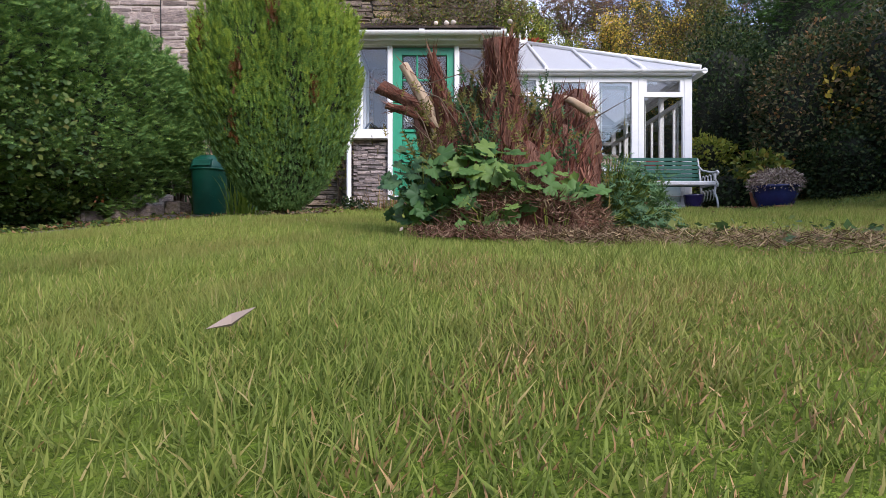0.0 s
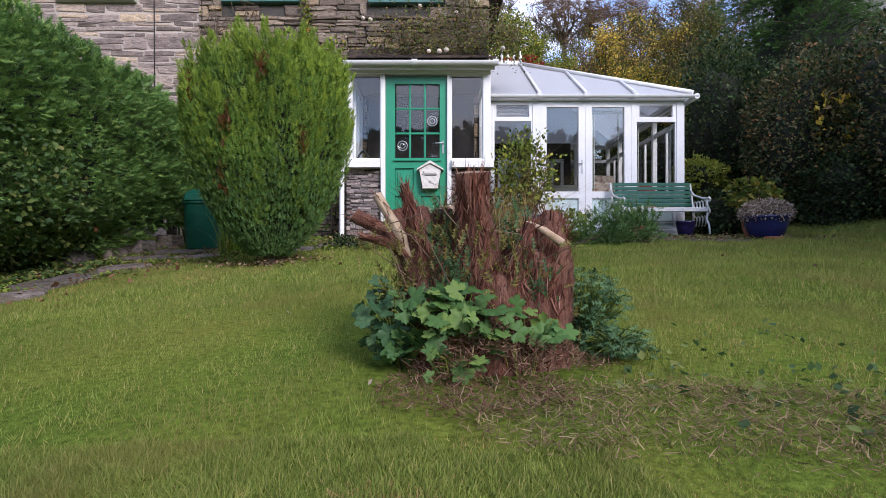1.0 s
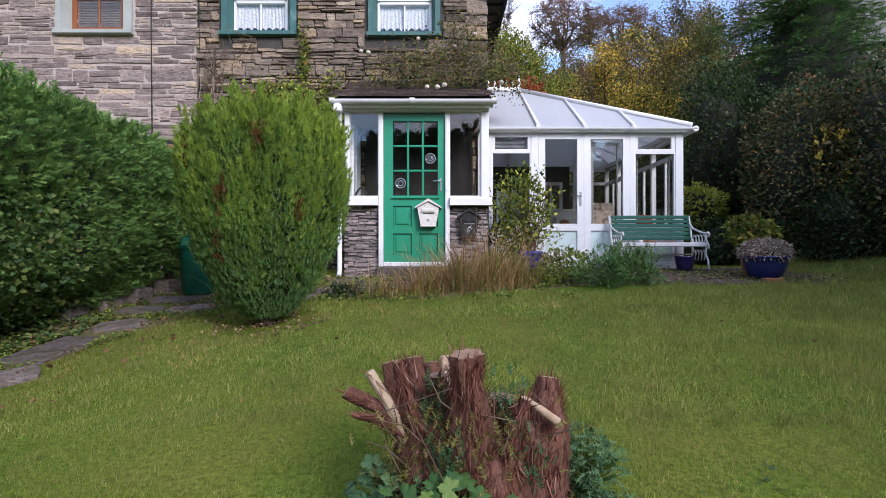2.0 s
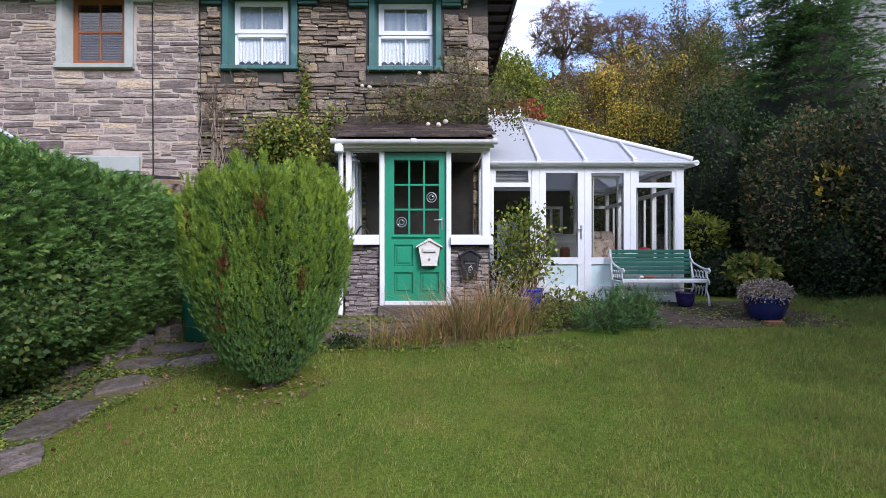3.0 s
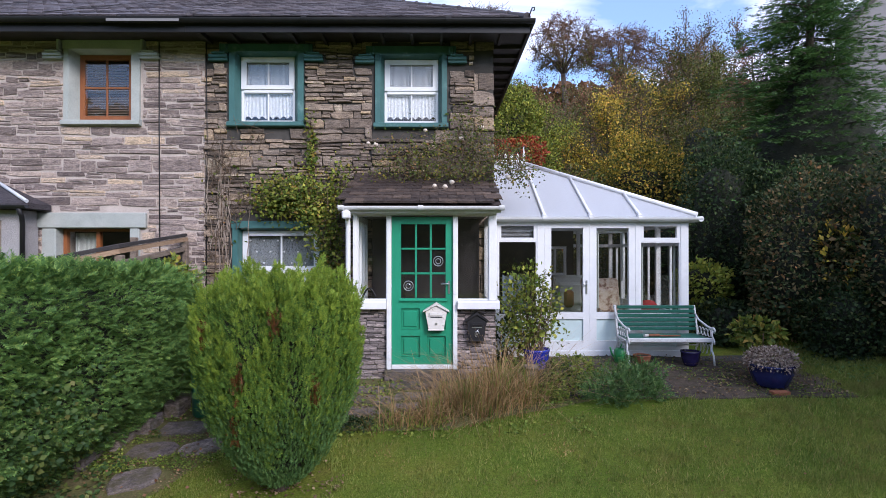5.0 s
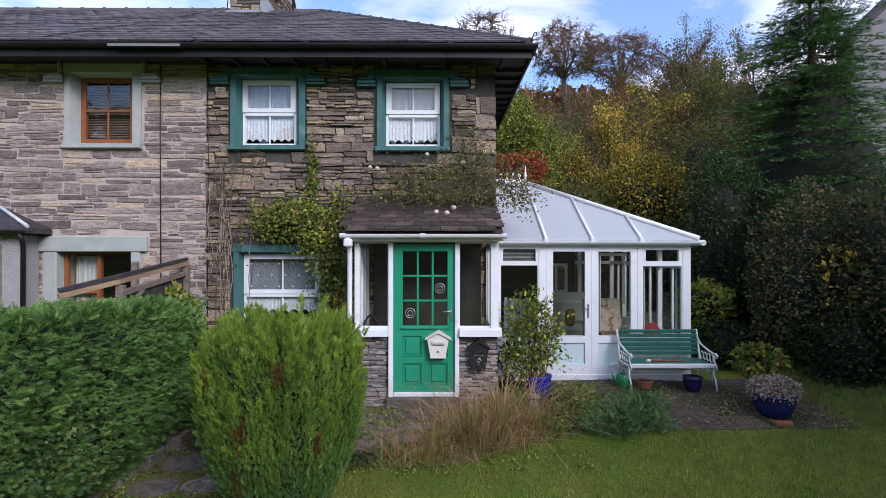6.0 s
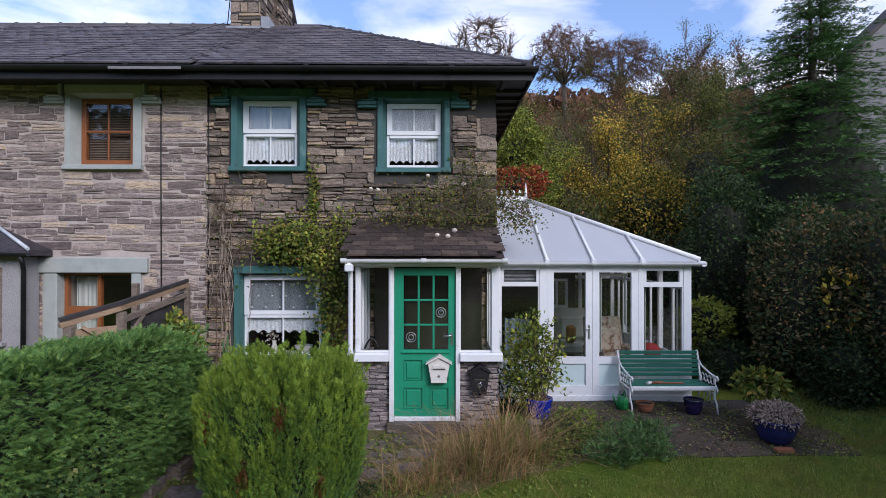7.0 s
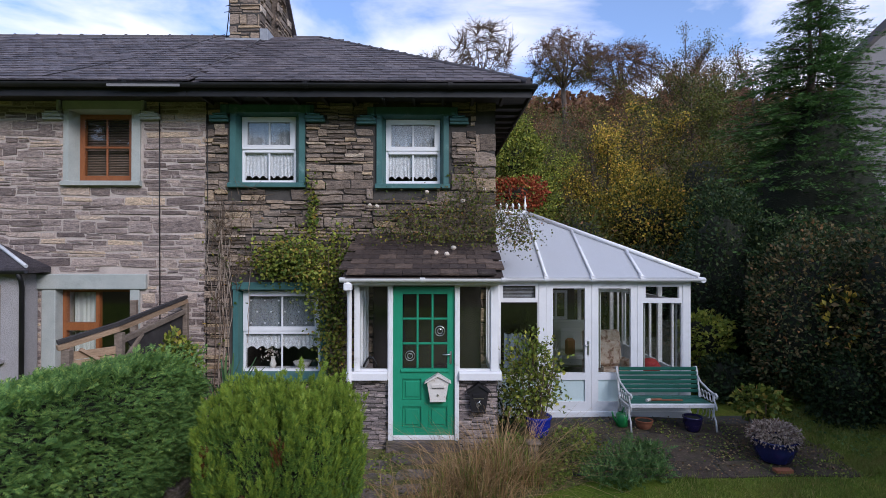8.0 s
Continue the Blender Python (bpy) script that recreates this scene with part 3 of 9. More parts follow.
# ---- the ground ----
def build_ground():
    def axis(stops):
        out = []
        for a, b, n in stops:
            out += list(np.linspace(a, b, n, endpoint=False))
        return np.array(out + [stops[-1][1]])
    xs = axis([(-400, -120, 6), (-120, -10, 26), (-10, 10, 100), (10, 60, 24), (60, 400, 10)])
    ys = axis([(-400, -140, 4), (-140, -30, 30), (-30, -6, 8), (-6, 14, 100), (14, 70, 40), (70, 600, 10)])
    gx, gy = np.meshgrid(xs, ys)
    z = ground_z(gx, gy)
    v = np.stack([gx, gy, z], -1).reshape(-1, 3)
    nx, ny = len(xs), len(ys)
    i = np.arange(nx - 1)[None] + (np.arange(ny - 1) * nx)[:, None]
    f = np.stack([i, i + 1, i + 1 + nx, i + nx], -1).reshape(-1, 4)
    m, t, b = nodes_of("turf")
    broad = noise_of(t, 1.3, 5.0, 0.6, (1, 1, 1), "World")
    fine = noise_of(t, 45.0, 5.0, 0.7, (1, 1, 1), "World")
    c = ramp(t, broad, [(0.3, (0.086, 0.140, 0.022)), (0.5, (0.124, 0.172, 0.027)), (0.64, (0.158, 0.176, 0.034)), (0.78, (0.186, 0.158, 0.054))])
    c = mixed(t, 1.0, c, ramp(t, fine, [(0.3, (0.36, 0.38, 0.32)), (0.7, (1.25, 1.25, 1.1))]), "MULTIPLY")
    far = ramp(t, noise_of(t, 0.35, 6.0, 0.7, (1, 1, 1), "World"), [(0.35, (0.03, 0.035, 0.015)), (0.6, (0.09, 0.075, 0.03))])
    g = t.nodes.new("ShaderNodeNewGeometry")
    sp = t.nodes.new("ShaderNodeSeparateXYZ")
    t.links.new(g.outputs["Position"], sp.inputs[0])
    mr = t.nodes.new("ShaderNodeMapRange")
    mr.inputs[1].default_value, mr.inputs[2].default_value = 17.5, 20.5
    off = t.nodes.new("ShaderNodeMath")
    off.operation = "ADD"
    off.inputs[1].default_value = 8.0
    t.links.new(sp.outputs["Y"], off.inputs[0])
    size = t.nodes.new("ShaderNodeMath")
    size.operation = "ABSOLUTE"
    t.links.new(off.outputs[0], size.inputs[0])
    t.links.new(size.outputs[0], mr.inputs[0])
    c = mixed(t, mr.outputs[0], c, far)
    t.links.new(c, b.inputs["Base Color"])
    b.inputs["Roughness"].default_value = 0.95
    b.inputs["Specular IOR Level"].default_value = 0.05
    bumped(t, b, fine, 0.8, 0.02)
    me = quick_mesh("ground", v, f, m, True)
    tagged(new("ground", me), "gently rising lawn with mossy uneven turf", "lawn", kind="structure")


build_ground()


def ground_sheet(name, label, mat, x0_at, x1_at, y0, y1, lift):
    """A thin bed that follows the ground between two edges."""
    ys = np.linspace(y0, y1, 60)
    u = np.linspace(0, 1, 24)
    yy, uu = np.meshgrid(ys, u, indexing="ij")
    xx = np.array([x0_at(y) for y in ys])[:, None] * (1 - uu) + np.array([x1_at(y) for y in ys])[:, None] * uu
    v = np.stack([xx, yy, ground_z(xx, yy) + lift * np.clip(np.minimum(uu, 1 - uu) * 12, -1, 1) - 0.004], -1).reshape(-1, 3)
    i = np.arange(23)[None] + (np.arange(59) * 24)[:, None]
    f = np.stack([i, i + 1, i + 25, i + 24], -1).reshape(-1, 4)
    tagged(new(name, quick_mesh(name, v, f, mat, True)), label, "path", kind="structure")


M_SOIL = surface("mossy_soil", [(0.3, (0.087, 0.082, 0.029)), (0.5, (0.142, 0.140, 0.038)), (0.7, (0.174, 0.135, 0.064))], 5, 0.95, 50, 0.5, 0.8, 0.015)
M_GRIT = surface("dark_grit", [(0.3, (0.04, 0.038, 0.034)), (0.6, (0.07, 0.066, 0.058)), (0.75, (0.07, 0.085, 0.03))], 4, 0.95, 60, 0.5, 0.8, 0.012)
ground_sheet("path", "mossy soil path with weeds beside the hedge", M_SOIL, lambda y: -3.6, lambda y: -2.62 + 0.42 * max(0, y - 4.4) + 0.05 * math.sin(3 * y), 1.5, 7.4, 0.012)
ground_sheet("path", "mossy soil border below the porch", M_SOIL, lambda y: -1.5 + 0.9 * max(0, 6.0 - y), lambda y: min(2.9, 0.05 + 2.1 * (y - 5.7)), 5.72, 8.4, 0.010)
ground_sheet("pavement", "dark gritty bed of the patio slabs", M_GRIT, lambda y: 1.3, lambda y: 5.0 + 0.06 * math.sin(4 * y), 6.66, 8.7, 0.012)

# ---- the cottage and its neighbour ----
WALL_Y = 8.5
house = thing("stone_cottage", (-1.4, 8.5, 0.7), "two-storey slate-rubble end cottage with hipped slate roof and teal window surrounds", "house")
neighbour = thing("neighbour_cottage", (-6.5, 8.5, 0.7), "adjoining terraced cottage of paler grey rubble with wide mortar joints", "house")
H_X0, H_X1, N_X0 = -3.71, 0.82, -10.0
H_HOLES = [(-3.236, -2.25, 4.44, 5.49), (-0.955, 0.01, 4.43, 5.455), (-3.19, -1.89, 1.45, 2.73)]
N_HOLES = [(-5.82, -4.86, 4.48, 5.52), (-6.01, -4.85, 0.75, 2.75)]
part("wall", wall_mesh("cottage_front", M_MORTAR, H_X0, H_X1, WALL_Y, WALL_Y + 0.45, 0.3, 5.86, [(a - 0.03, b + 0.03, c - 0.04, d + 0.03) for a, b, c, d in H_HOLES]), M_MORTAR, house)
part("wall", wall_mesh("neighbour_front", M_MORTAR_N, N_X0, H_X0 - 0.001, WALL_Y - 0.005, WALL_Y + 0.45, 0.3, 5.86, [(a - 0.03, b + 0.03, c - 0.04, d + 0.03) for a, b, c, d in N_HOLES]), M_MORTAR_N, neighbour)
part("side_wall", Shape().box(0.37, 0.82, 8.951, 14.9, 0.3, 5.86), M_STONE, house)
part("back_wall", Shape().box(H_X0, 0.369, 14.45, 14.9, 0.3, 5.86), M_STONE, house)
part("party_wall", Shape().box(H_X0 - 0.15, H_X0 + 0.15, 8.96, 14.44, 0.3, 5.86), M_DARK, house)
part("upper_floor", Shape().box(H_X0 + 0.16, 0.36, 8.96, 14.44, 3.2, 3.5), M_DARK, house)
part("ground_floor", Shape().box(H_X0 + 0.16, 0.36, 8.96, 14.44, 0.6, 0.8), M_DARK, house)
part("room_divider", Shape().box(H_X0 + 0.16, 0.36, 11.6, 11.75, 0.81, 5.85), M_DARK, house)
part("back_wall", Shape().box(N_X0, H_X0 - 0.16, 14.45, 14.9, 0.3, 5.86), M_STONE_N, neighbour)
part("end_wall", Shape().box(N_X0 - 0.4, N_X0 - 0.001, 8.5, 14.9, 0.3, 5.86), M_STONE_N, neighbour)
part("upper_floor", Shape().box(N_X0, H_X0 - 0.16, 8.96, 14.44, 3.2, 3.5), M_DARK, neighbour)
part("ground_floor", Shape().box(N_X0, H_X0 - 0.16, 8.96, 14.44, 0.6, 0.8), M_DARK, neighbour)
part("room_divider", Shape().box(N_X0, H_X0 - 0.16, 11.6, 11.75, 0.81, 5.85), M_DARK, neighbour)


def window(name, parent_label, sash, front, outer, z_sill, z_top, mat_surround, mat_frame, brackets, split, timber=False, group="cottage windows"):
    """A window in a painted surround with splayed reveals. sash: x0, x1, z0, z1 of the frame; front: the opening at the face; outer: the surround's edges."""
    x0, x1, z0, z1 = sash
    w = thing(name, ((x0 + x1) / 2, WALL_Y, z0), parent_label, "window", group, "structure")
    fy, yo, yb = WALL_Y + 0.13, WALL_Y - 0.045, WALL_Y + 0.22
    for o, f, x in ((outer[0], front[0], x0), (outer[1], front[1], x1)):
        part("jamb", Shape().prism([(o, yo), (f, yo), (x, fy - 0.004), (x, yb), (o, yb)], "z", z_sill + 0.075, z1 + 0.034), mat_surround, w)
    part("lintel", Shape().prism([(yo - 0.012, z_top), (yb, z_top), (yb, z1 + 0.002), (fy - 0.004, z1 + 0.002), (yo - 0.012, z1 + 0.036)], "x", outer[0] - 0.012, outer[1] + 0.012), mat_surround, w)
    part("window_sill", Shape().prism([(yo - 0.05, z_sill + 0.055), (yo - 0.05, z_sill), (yo - 0.02, z_sill - 0.012), (yb, z_sill - 0.012), (yb, z0 - 0.002), (fy - 0.004, z0 - 0.002), (yo, z_sill + 0.075)], "x", outer[0] - 0.02, outer[1] + 0.02), mat_surround, w)
    if brackets:
        for e, s in ((outer[0] - 0.013, -1), (outer[1] + 0.013, 1)):
            def run(a, b):
                return (e + a, e + b) if s > 0 else (e - b, e - a)
            b = Shape()
            b.box(*run(0, 0.29), yo - 0.055, WALL_Y + 0.05, brackets + 0.03, brackets + 0.085, 0.008)
            b.box(*run(0, 0.30), yo - 0.035, WALL_Y + 0.05, brackets - 0.012, brackets + 0.029, 0.008)
            b.box(*run(0.03, 0.24), yo - 0.075, WALL_Y + 0.05, brackets + 0.086, brackets + 0.115, 0.01)
            if mat_surround is M_TEAL:
                b.box(*run(0, 0.13), yo - 0.03, WALL_Y + 0.05, brackets + 0.116, z_top, 0.01)
                b.box(*run(0.015, 0.09), yo - 0.055, WALL_Y + 0.05, brackets + 0.117, z_top - 0.01, 0.012)
            else:
                b.box(*run(0.02, 0.07), yo - 0.06, WALL_Y + 0.05, brackets + 0.116, z_top, 0.014)
            part("bracket", b, mat_surround, w)
    zm, xm = z0 + (z1 - z0) * split, (x0 + x1) / 2
    f = 0.075 if timber else 0.040
    frame_ = part("window_frame", wall_mesh("window_frame", mat_frame, x0 + 0.002, x1 - 0.002, fy, fy + 0.07, z0, z1, [(x0 + f, x1 - f, z0 + f, z1 - f)]), mat_frame, w)
    if timber:
        part("meeting_rail", Shape().box(x0 + f + 0.001, x1 - f - 0.001, fy - 0.006, fy + 0.05, zm - 0.016, zm + 0.016), mat_frame, frame_)
        panes = [(x0 + f, x1 - f, z0 + f, zm - 0.016), (x0 + f, x1 - f, zm + 0.016, z1 - f)]
    else:
        g = 0.088
        part("top_casement", wall_mesh("top_casement", mat_frame, x0 + 0.006, x1 - 0.006, fy - 0.03, fy - 0.001, zm + 0.02, z1 - 0.004, [(x0 + g, x1 - g, zm + 0.085, z1 - 0.082)]), mat_frame, frame_)
        part("meeting_rail", Shape().box(x0 + f + 0.001, x1 - f - 0.001, fy - 0.016, fy + 0.05, zm - 0.035, zm + 0.019, 0.006), mat_frame, frame_)
        panes = [(x0 + f, x1 - f, z0 + f, zm - 0.036), (x0 + g, x1 - g, zm + 0.085, z1 - 0.082)]
    for a, b, c, d in panes:
        part("glazing_bar", Shape().box(xm - 0.012, xm + 0.012, fy - 0.004, fy + 0.03, c + 0.001, d - 0.001, 0.004), mat_frame, frame_)
        for p, q in ((a, xm - 0.012), (xm + 0.012, b)):
            part("pane", Shape().box(p + 0.001, q - 0.001, fy + 0.012, fy + 0.018, c + 0.001, d - 0.001, 0.001), M_GLASS, frame_).visible_shadow = False
    return w


window("window_1", "white casement window in a teal painted surround, lace curtains inside", (-3.19, -2.335, 4.434, 5.478), (-3.236, -2.25), (-3.324, -2.157), 4.345, 5.63, M_TEAL, M_PLASTIC, 5.375, 0.49)
window("window_2", "white casement window in a teal painted surround, lace curtains inside", (-0.909, -0.046, 4.427, 5.443), (-0.955, 0.01), (-1.038, 0.089), 4.33, 5.60, M_TEAL, M_PLASTIC, 5.345, 0.49)
window("window_3", "ground-floor white casement window in a teal surround half hidden by creeper", (-3.162, -1.941, 1.445, 2.717), (-3.185, -1.895), (-3.265, -1.815), 1.335, 2.861, M_TEAL, M_PLASTIC, 0, 0.49)
window("window_4", "orange-brown timber window in a sage painted stone surround", (-5.756, -4.905, 4.464, 5.511), (-5.82, -4.845), (-5.899, -4.715), 4.365, 5.704, M_SAGE, M_OAK, 5.40, 0.5, True)


def cloth(name, x0, x1, z0, z1, y, mat, label, folds, scallop=0.0, depth=0.015, group="net curtains"):
    """A hanging cloth with folds and, where wanted, a scalloped hem."""
    n, k = 90, 10
    xs = np.linspace(x0, x1, n)
    ph = np.linspace(0, folds * 2 * math.pi, n) + 0.6 * np.sin(np.linspace(0, 9, n))
    rows = []
    for j in range(k):
        u = j / (k - 1)
        hem = z0 + scallop * np.abs(np.sin(np.linspace(0, 7 * math.pi, n)))
        z = z1 + (hem - z1) * u
        rows.append(np.stack([xs, y + depth * np.sin(ph + 2.2 * u * np.sin(np.linspace(0, 13, n))) * (0.4 + 0.6 * u) * (0.6 + 0.4 * np.sin(np.linspace(1, 17, n))), z], -1))
    v = np.concatenate(rows)
    i = np.arange(n - 1)[None] + (np.arange(k - 1) * n)[:, None]
    f = np.stack([i, i + 1, i + 1 + n, i + n], -1).reshape(-1, 4)
    ob = new(name, quick_mesh(name, v, f, mat, True))
    return tagged(ob, label, "curtain", group)


for x0, x1, z0, z1 in ((-3.19, -2.335, 4.434, 5.478), (-0.909, -0.046, 4.427, 5.443)):
    cloth("net_curtain", x0 + 0.03, x1 - 0.03, z0 + 0.50, z1, WALL_Y + 0.185, M_NET, "sheer patterned net curtain across the upper sash", 9)
    cloth("lace_curtain", x0 + 0.03, x1 - 0.03, z0 + 0.075, z0 + 0.54, WALL_Y + 0.19, M_LACE, "white lace half curtain with scalloped hem", 15, 0.045, 0.012)
cloth("net_curtain", -3.13, -1.97, 2.08, 2.72, WALL_Y + 0.20, M_NET_GREY, "sheer grey net curtain with small white spots", 6)
cloth("lace_curtain", -3.13, -1.97, 1.78, 2.08, WALL_Y + 0.19, M_LACE, "short white lace valance with scalloped hem", 18, 0.05, 0.012)
spots = Shape()
for i in range(5):
    for k in range(3):
        cx, cz = -3.06 + i * 0.22 + (0.1 if k % 2 else 0), 2.20 + k * 0.18
        spots.tube([(cx, WALL_Y + 0.178, cz), (cx, WALL_Y + 0.182, cz)], 0.015, 7)
for wx in (-3.12, -0.84):
    for i in range(6):
        for k in range(3):
            cx, cz = wx + i * 0.125 + (0.06 if k % 2 else 0), 5.05 + k * 0.12
            spots.tube([(cx, WALL_Y + 0.166, cz), (cx, WALL_Y + 0.169, cz)], 0.010, 6)
tagged(new("curtain_spots", spots.mesh("curtain_spots", M_LACE)), "white flock spots woven on the net curtain", "trim", kind="stuff")
blind = thing("slat_blind", (-5.36, WALL_Y + 0.27, 4.5), "brown slatted blind drawn down behind the timber window", "blind")
for i in range(38):
    z = 4.50 + i * 0.0268
    part("slat", Shape().add([(-5.76, WALL_Y + 0.255, z), (-4.97, WALL_Y + 0.255, z), (-4.97, WALL_Y + 0.285, z + 0.021), (-5.76, WALL_Y + 0.285, z + 0.021),
                              (-5.76, WALL_Y + 0.257, z - 0.002), (-4.97, WALL_Y + 0.257, z - 0.002), (-4.97, WALL_Y + 0.287, z + 0.019), (-5.76, WALL_Y + 0.287, z + 0.019)],
                             [(0, 1, 2, 3), (7, 6, 5, 4), (0, 4, 5, 1), (3, 2, 6, 7)]), M_BLIND, blind)

# Things on the ground-floor sill inside.
vase = thing("flower_vase", (-2.75, WALL_Y + 0.33, 1.45), "small vase of white flowers on the window sill", "vase")
part("vase_body", Shape().lathe([(0.001, 1.452), (0.04, 1.452), (0.055, 1.52), (0.03, 1.6), (0.04, 1.64)], -2.75, 8.83, 14), M_CREAM, vase)
_p = np.array([-2.75, 8.83, 1.72]) + RNG.normal(size=(60, 3)) * (0.09, 0.04, 0.07)
part("bloom", scatter("bloom", LEAF, _p, RNG.normal(size=(60, 3)), RNG.normal(size=(60, 3)), 0.05, M_ROSE), M_ROSE, vase, "white blooms", "stuff")
solid("sill_bowl", Shape().lathe([(0.001, 1.452), (0.09, 1.452), (0.15, 1.56), (0.14, 1.56), (0.08, 1.47), (0.001, 1.47)], -2.28, 8.85, 18), M_CREAM, "shallow pale bowl on the window sill inside", "bowl")
part("inner_sill", Shape().box(-3.18, -1.93, WALL_Y + 0.205, WALL_Y + 0.5, 1.40, 1.45), M_WHITE, house)

# The neighbour's glazed door in its sage surround.
nd = thing("door_1", (-5.5, WALL_Y, 0.75), "orange-stained glazed timber door in a sage painted stone surround", "door", kind="structure")
part("lintel", Shape().box(-6.304, -4.608, WALL_Y - 0.07, WALL_Y + 0.2, 2.75, 2.99, 0.012), M_SAGE, nd)
for a, b in ((-6.225, -6.01), (-4.863, -4.715)):
    part("jamb", Shape().box(a, b, WALL_Y - 0.05, WALL_Y + 0.25, 0.72, 2.749, 0.012), M_SAGE, nd)
df = part("door_frame", wall_mesh("door_frame", M_OAK, -6.10, -4.87, 8.63, 8.71, 0.76, 2.74, [(-5.955, -5.489, 2.215, 2.70), (-5.955, -5.489, 1.0, 2.09), (-5.435, -4.935, 0.82, 2.70)]), M_OAK, nd)
for a, b in ((-5.954, -5.49), (-5.434, -4.936)):
    part("pane", Shape().box(a, b, 8.655, 8.661, 1.002, 2.688, 0.001), M_GLASS, df).visible_shadow = False
cloth("door_curtain", -5.93, -5.5, 0.8, 2.68, 8.80, M_CURTAIN, "pale green-grey curtain hanging behind the glazed door", 6, group="door curtain", depth=0.03)


# ---- stonework ----
def stone_pool(tag, mat, count, wave=0.10):
    """Irregular split blocks of unit size with ragged edges, their faces towards -y."""
    out = []
    r = random.Random(len(tag))
    for k in range(count):
        nip = [r.random() < 0.35 for _ in range(4)]
        skew, wedge = r.uniform(-0.05, 0.05), r.uniform(-0.16, 0.16)
        ring = []
        for i, (ax, az, bx, bz) in enumerate(((-0.5, -0.5, 0.5, -0.5), (0.5, -0.5, 0.5, 0.5), (0.5, 0.5, -0.5, 0.5), (-0.5, 0.5, -0.5, -0.5))):
            m = 4 if i % 2 == 0 else 2
            for j in range(m):
                u = (j + (0.22 if nip[i] else 0.08)) / m
                x, z = ax + (bx - ax) * u, az + (bz - az) * u
                if i % 2 == 0:
                    z *= 1 - r.uniform(0, 2 * wave) - (0.22 if nip[i] and j == 0 else 0) + wedge * x
                else:
                    x *= 1 - r.uniform(0, 0.06)
                ring.append((x + skew * z, z))
        sides = len(ring)
        lean, bow = r.uniform(-0.3, 0.3), r.uniform(-0.3, 0.3)
        v = [(x, 0.0, z) for x, z in ring] + [(x * 0.995, -0.80 + lean * x + bow * z + r.uniform(-0.12, 0.12), z * 0.98) for x, z in ring]
        v += [(x * 0.94, -1.0 + lean * x + bow * z + r.uniform(-0.16, 0.16), z * 0.80) for x, z in ring]
        v += [(-0.22, -1.0 - 0.2 * lean + r.uniform(-0.15, 0.15), r.uniform(-0.12, 0.12)), (0.22, -1.0 + 0.2 * lean + r.uniform(-0.15, 0.15), r.uniform(-0.12, 0.12))]
        f = []
        for b in (0, sides):
            f += [(b + i, b + (i + 1) % sides, b + sides + (i + 1) % sides, b + sides + i) for i in range(sides)]
        b, p, q = 2 * sides, 3 * sides, 3 * sides + 1
        for i in range(sides):
            j = (i + 1) % sides
            c = p if ring[i][0] + ring[j][0] < 0 else q
            f.append((b + i, b + j, c))
            if (ring[i][0] + ring[j][0] < 0) != (ring[j][0] + ring[(j + 1) % sides][0] < 0):
                f.append((b + j, q if c == p else p, c))
        me = bpy.data.meshes.new(tag)
        me.from_pydata(v, [], f)
        me.materials.append(mat)
        out.append((me, np.array(v), f))
    return out


def lay_courses(x0, x1, z0, z1, holes, lengths, heights, joint, seed, split=0.5):
    """Places and sizes of stones in rough courses: (x, z, length, height)."""
    r = random.Random(seed)
    out = []
    z = z0
    while z < z1 - 0.03:
        h = r.uniform(*heights)
        if r.random() < 0.12:
            h *= 1.4
        x = x0 - r.uniform(0, 0.2)
        while x < x1:
            l = r.uniform(*lengths) * (1.0 if r.random() < 0.85 else 1.5)
            a, b = max(x, x0), min(x + l, x1)
            zz, hh = z + r.uniform(-0.016, 0.016), h
            spans = [(a, b)]
            for q in holes:
                if zz + hh * 0.85 > q[2] and zz + hh * 0.15 < q[3]:
                    spans = [s for p in spans for s in ((p[0], min(p[1], q[0])), (max(p[0], q[1]), p[1])) if s[1] - s[0] > 0.04]
            for p, q in spans:
                if q - p < 0.05:
                    continue
                if hh > 0.075 and r.random() < split:
                    k = r.uniform(0.4, 0.6)
                    out.append(((p + q) / 2, zz + hh * k / 2, q - p - joint, hh * k - joint))
                    out.append(((p + q) / 2 + r.uniform(-0.02, 0.02), zz + hh * (1 + k) / 2, q - p - joint, hh * (1 - k) - joint))
                else:
                    out.append(((p + q) / 2, zz + hh / 2, q - p - joint, hh - joint))
            x += l
        z += h
    return [s for s in out if s[2] > 0.03 and s[3] > 0.012]


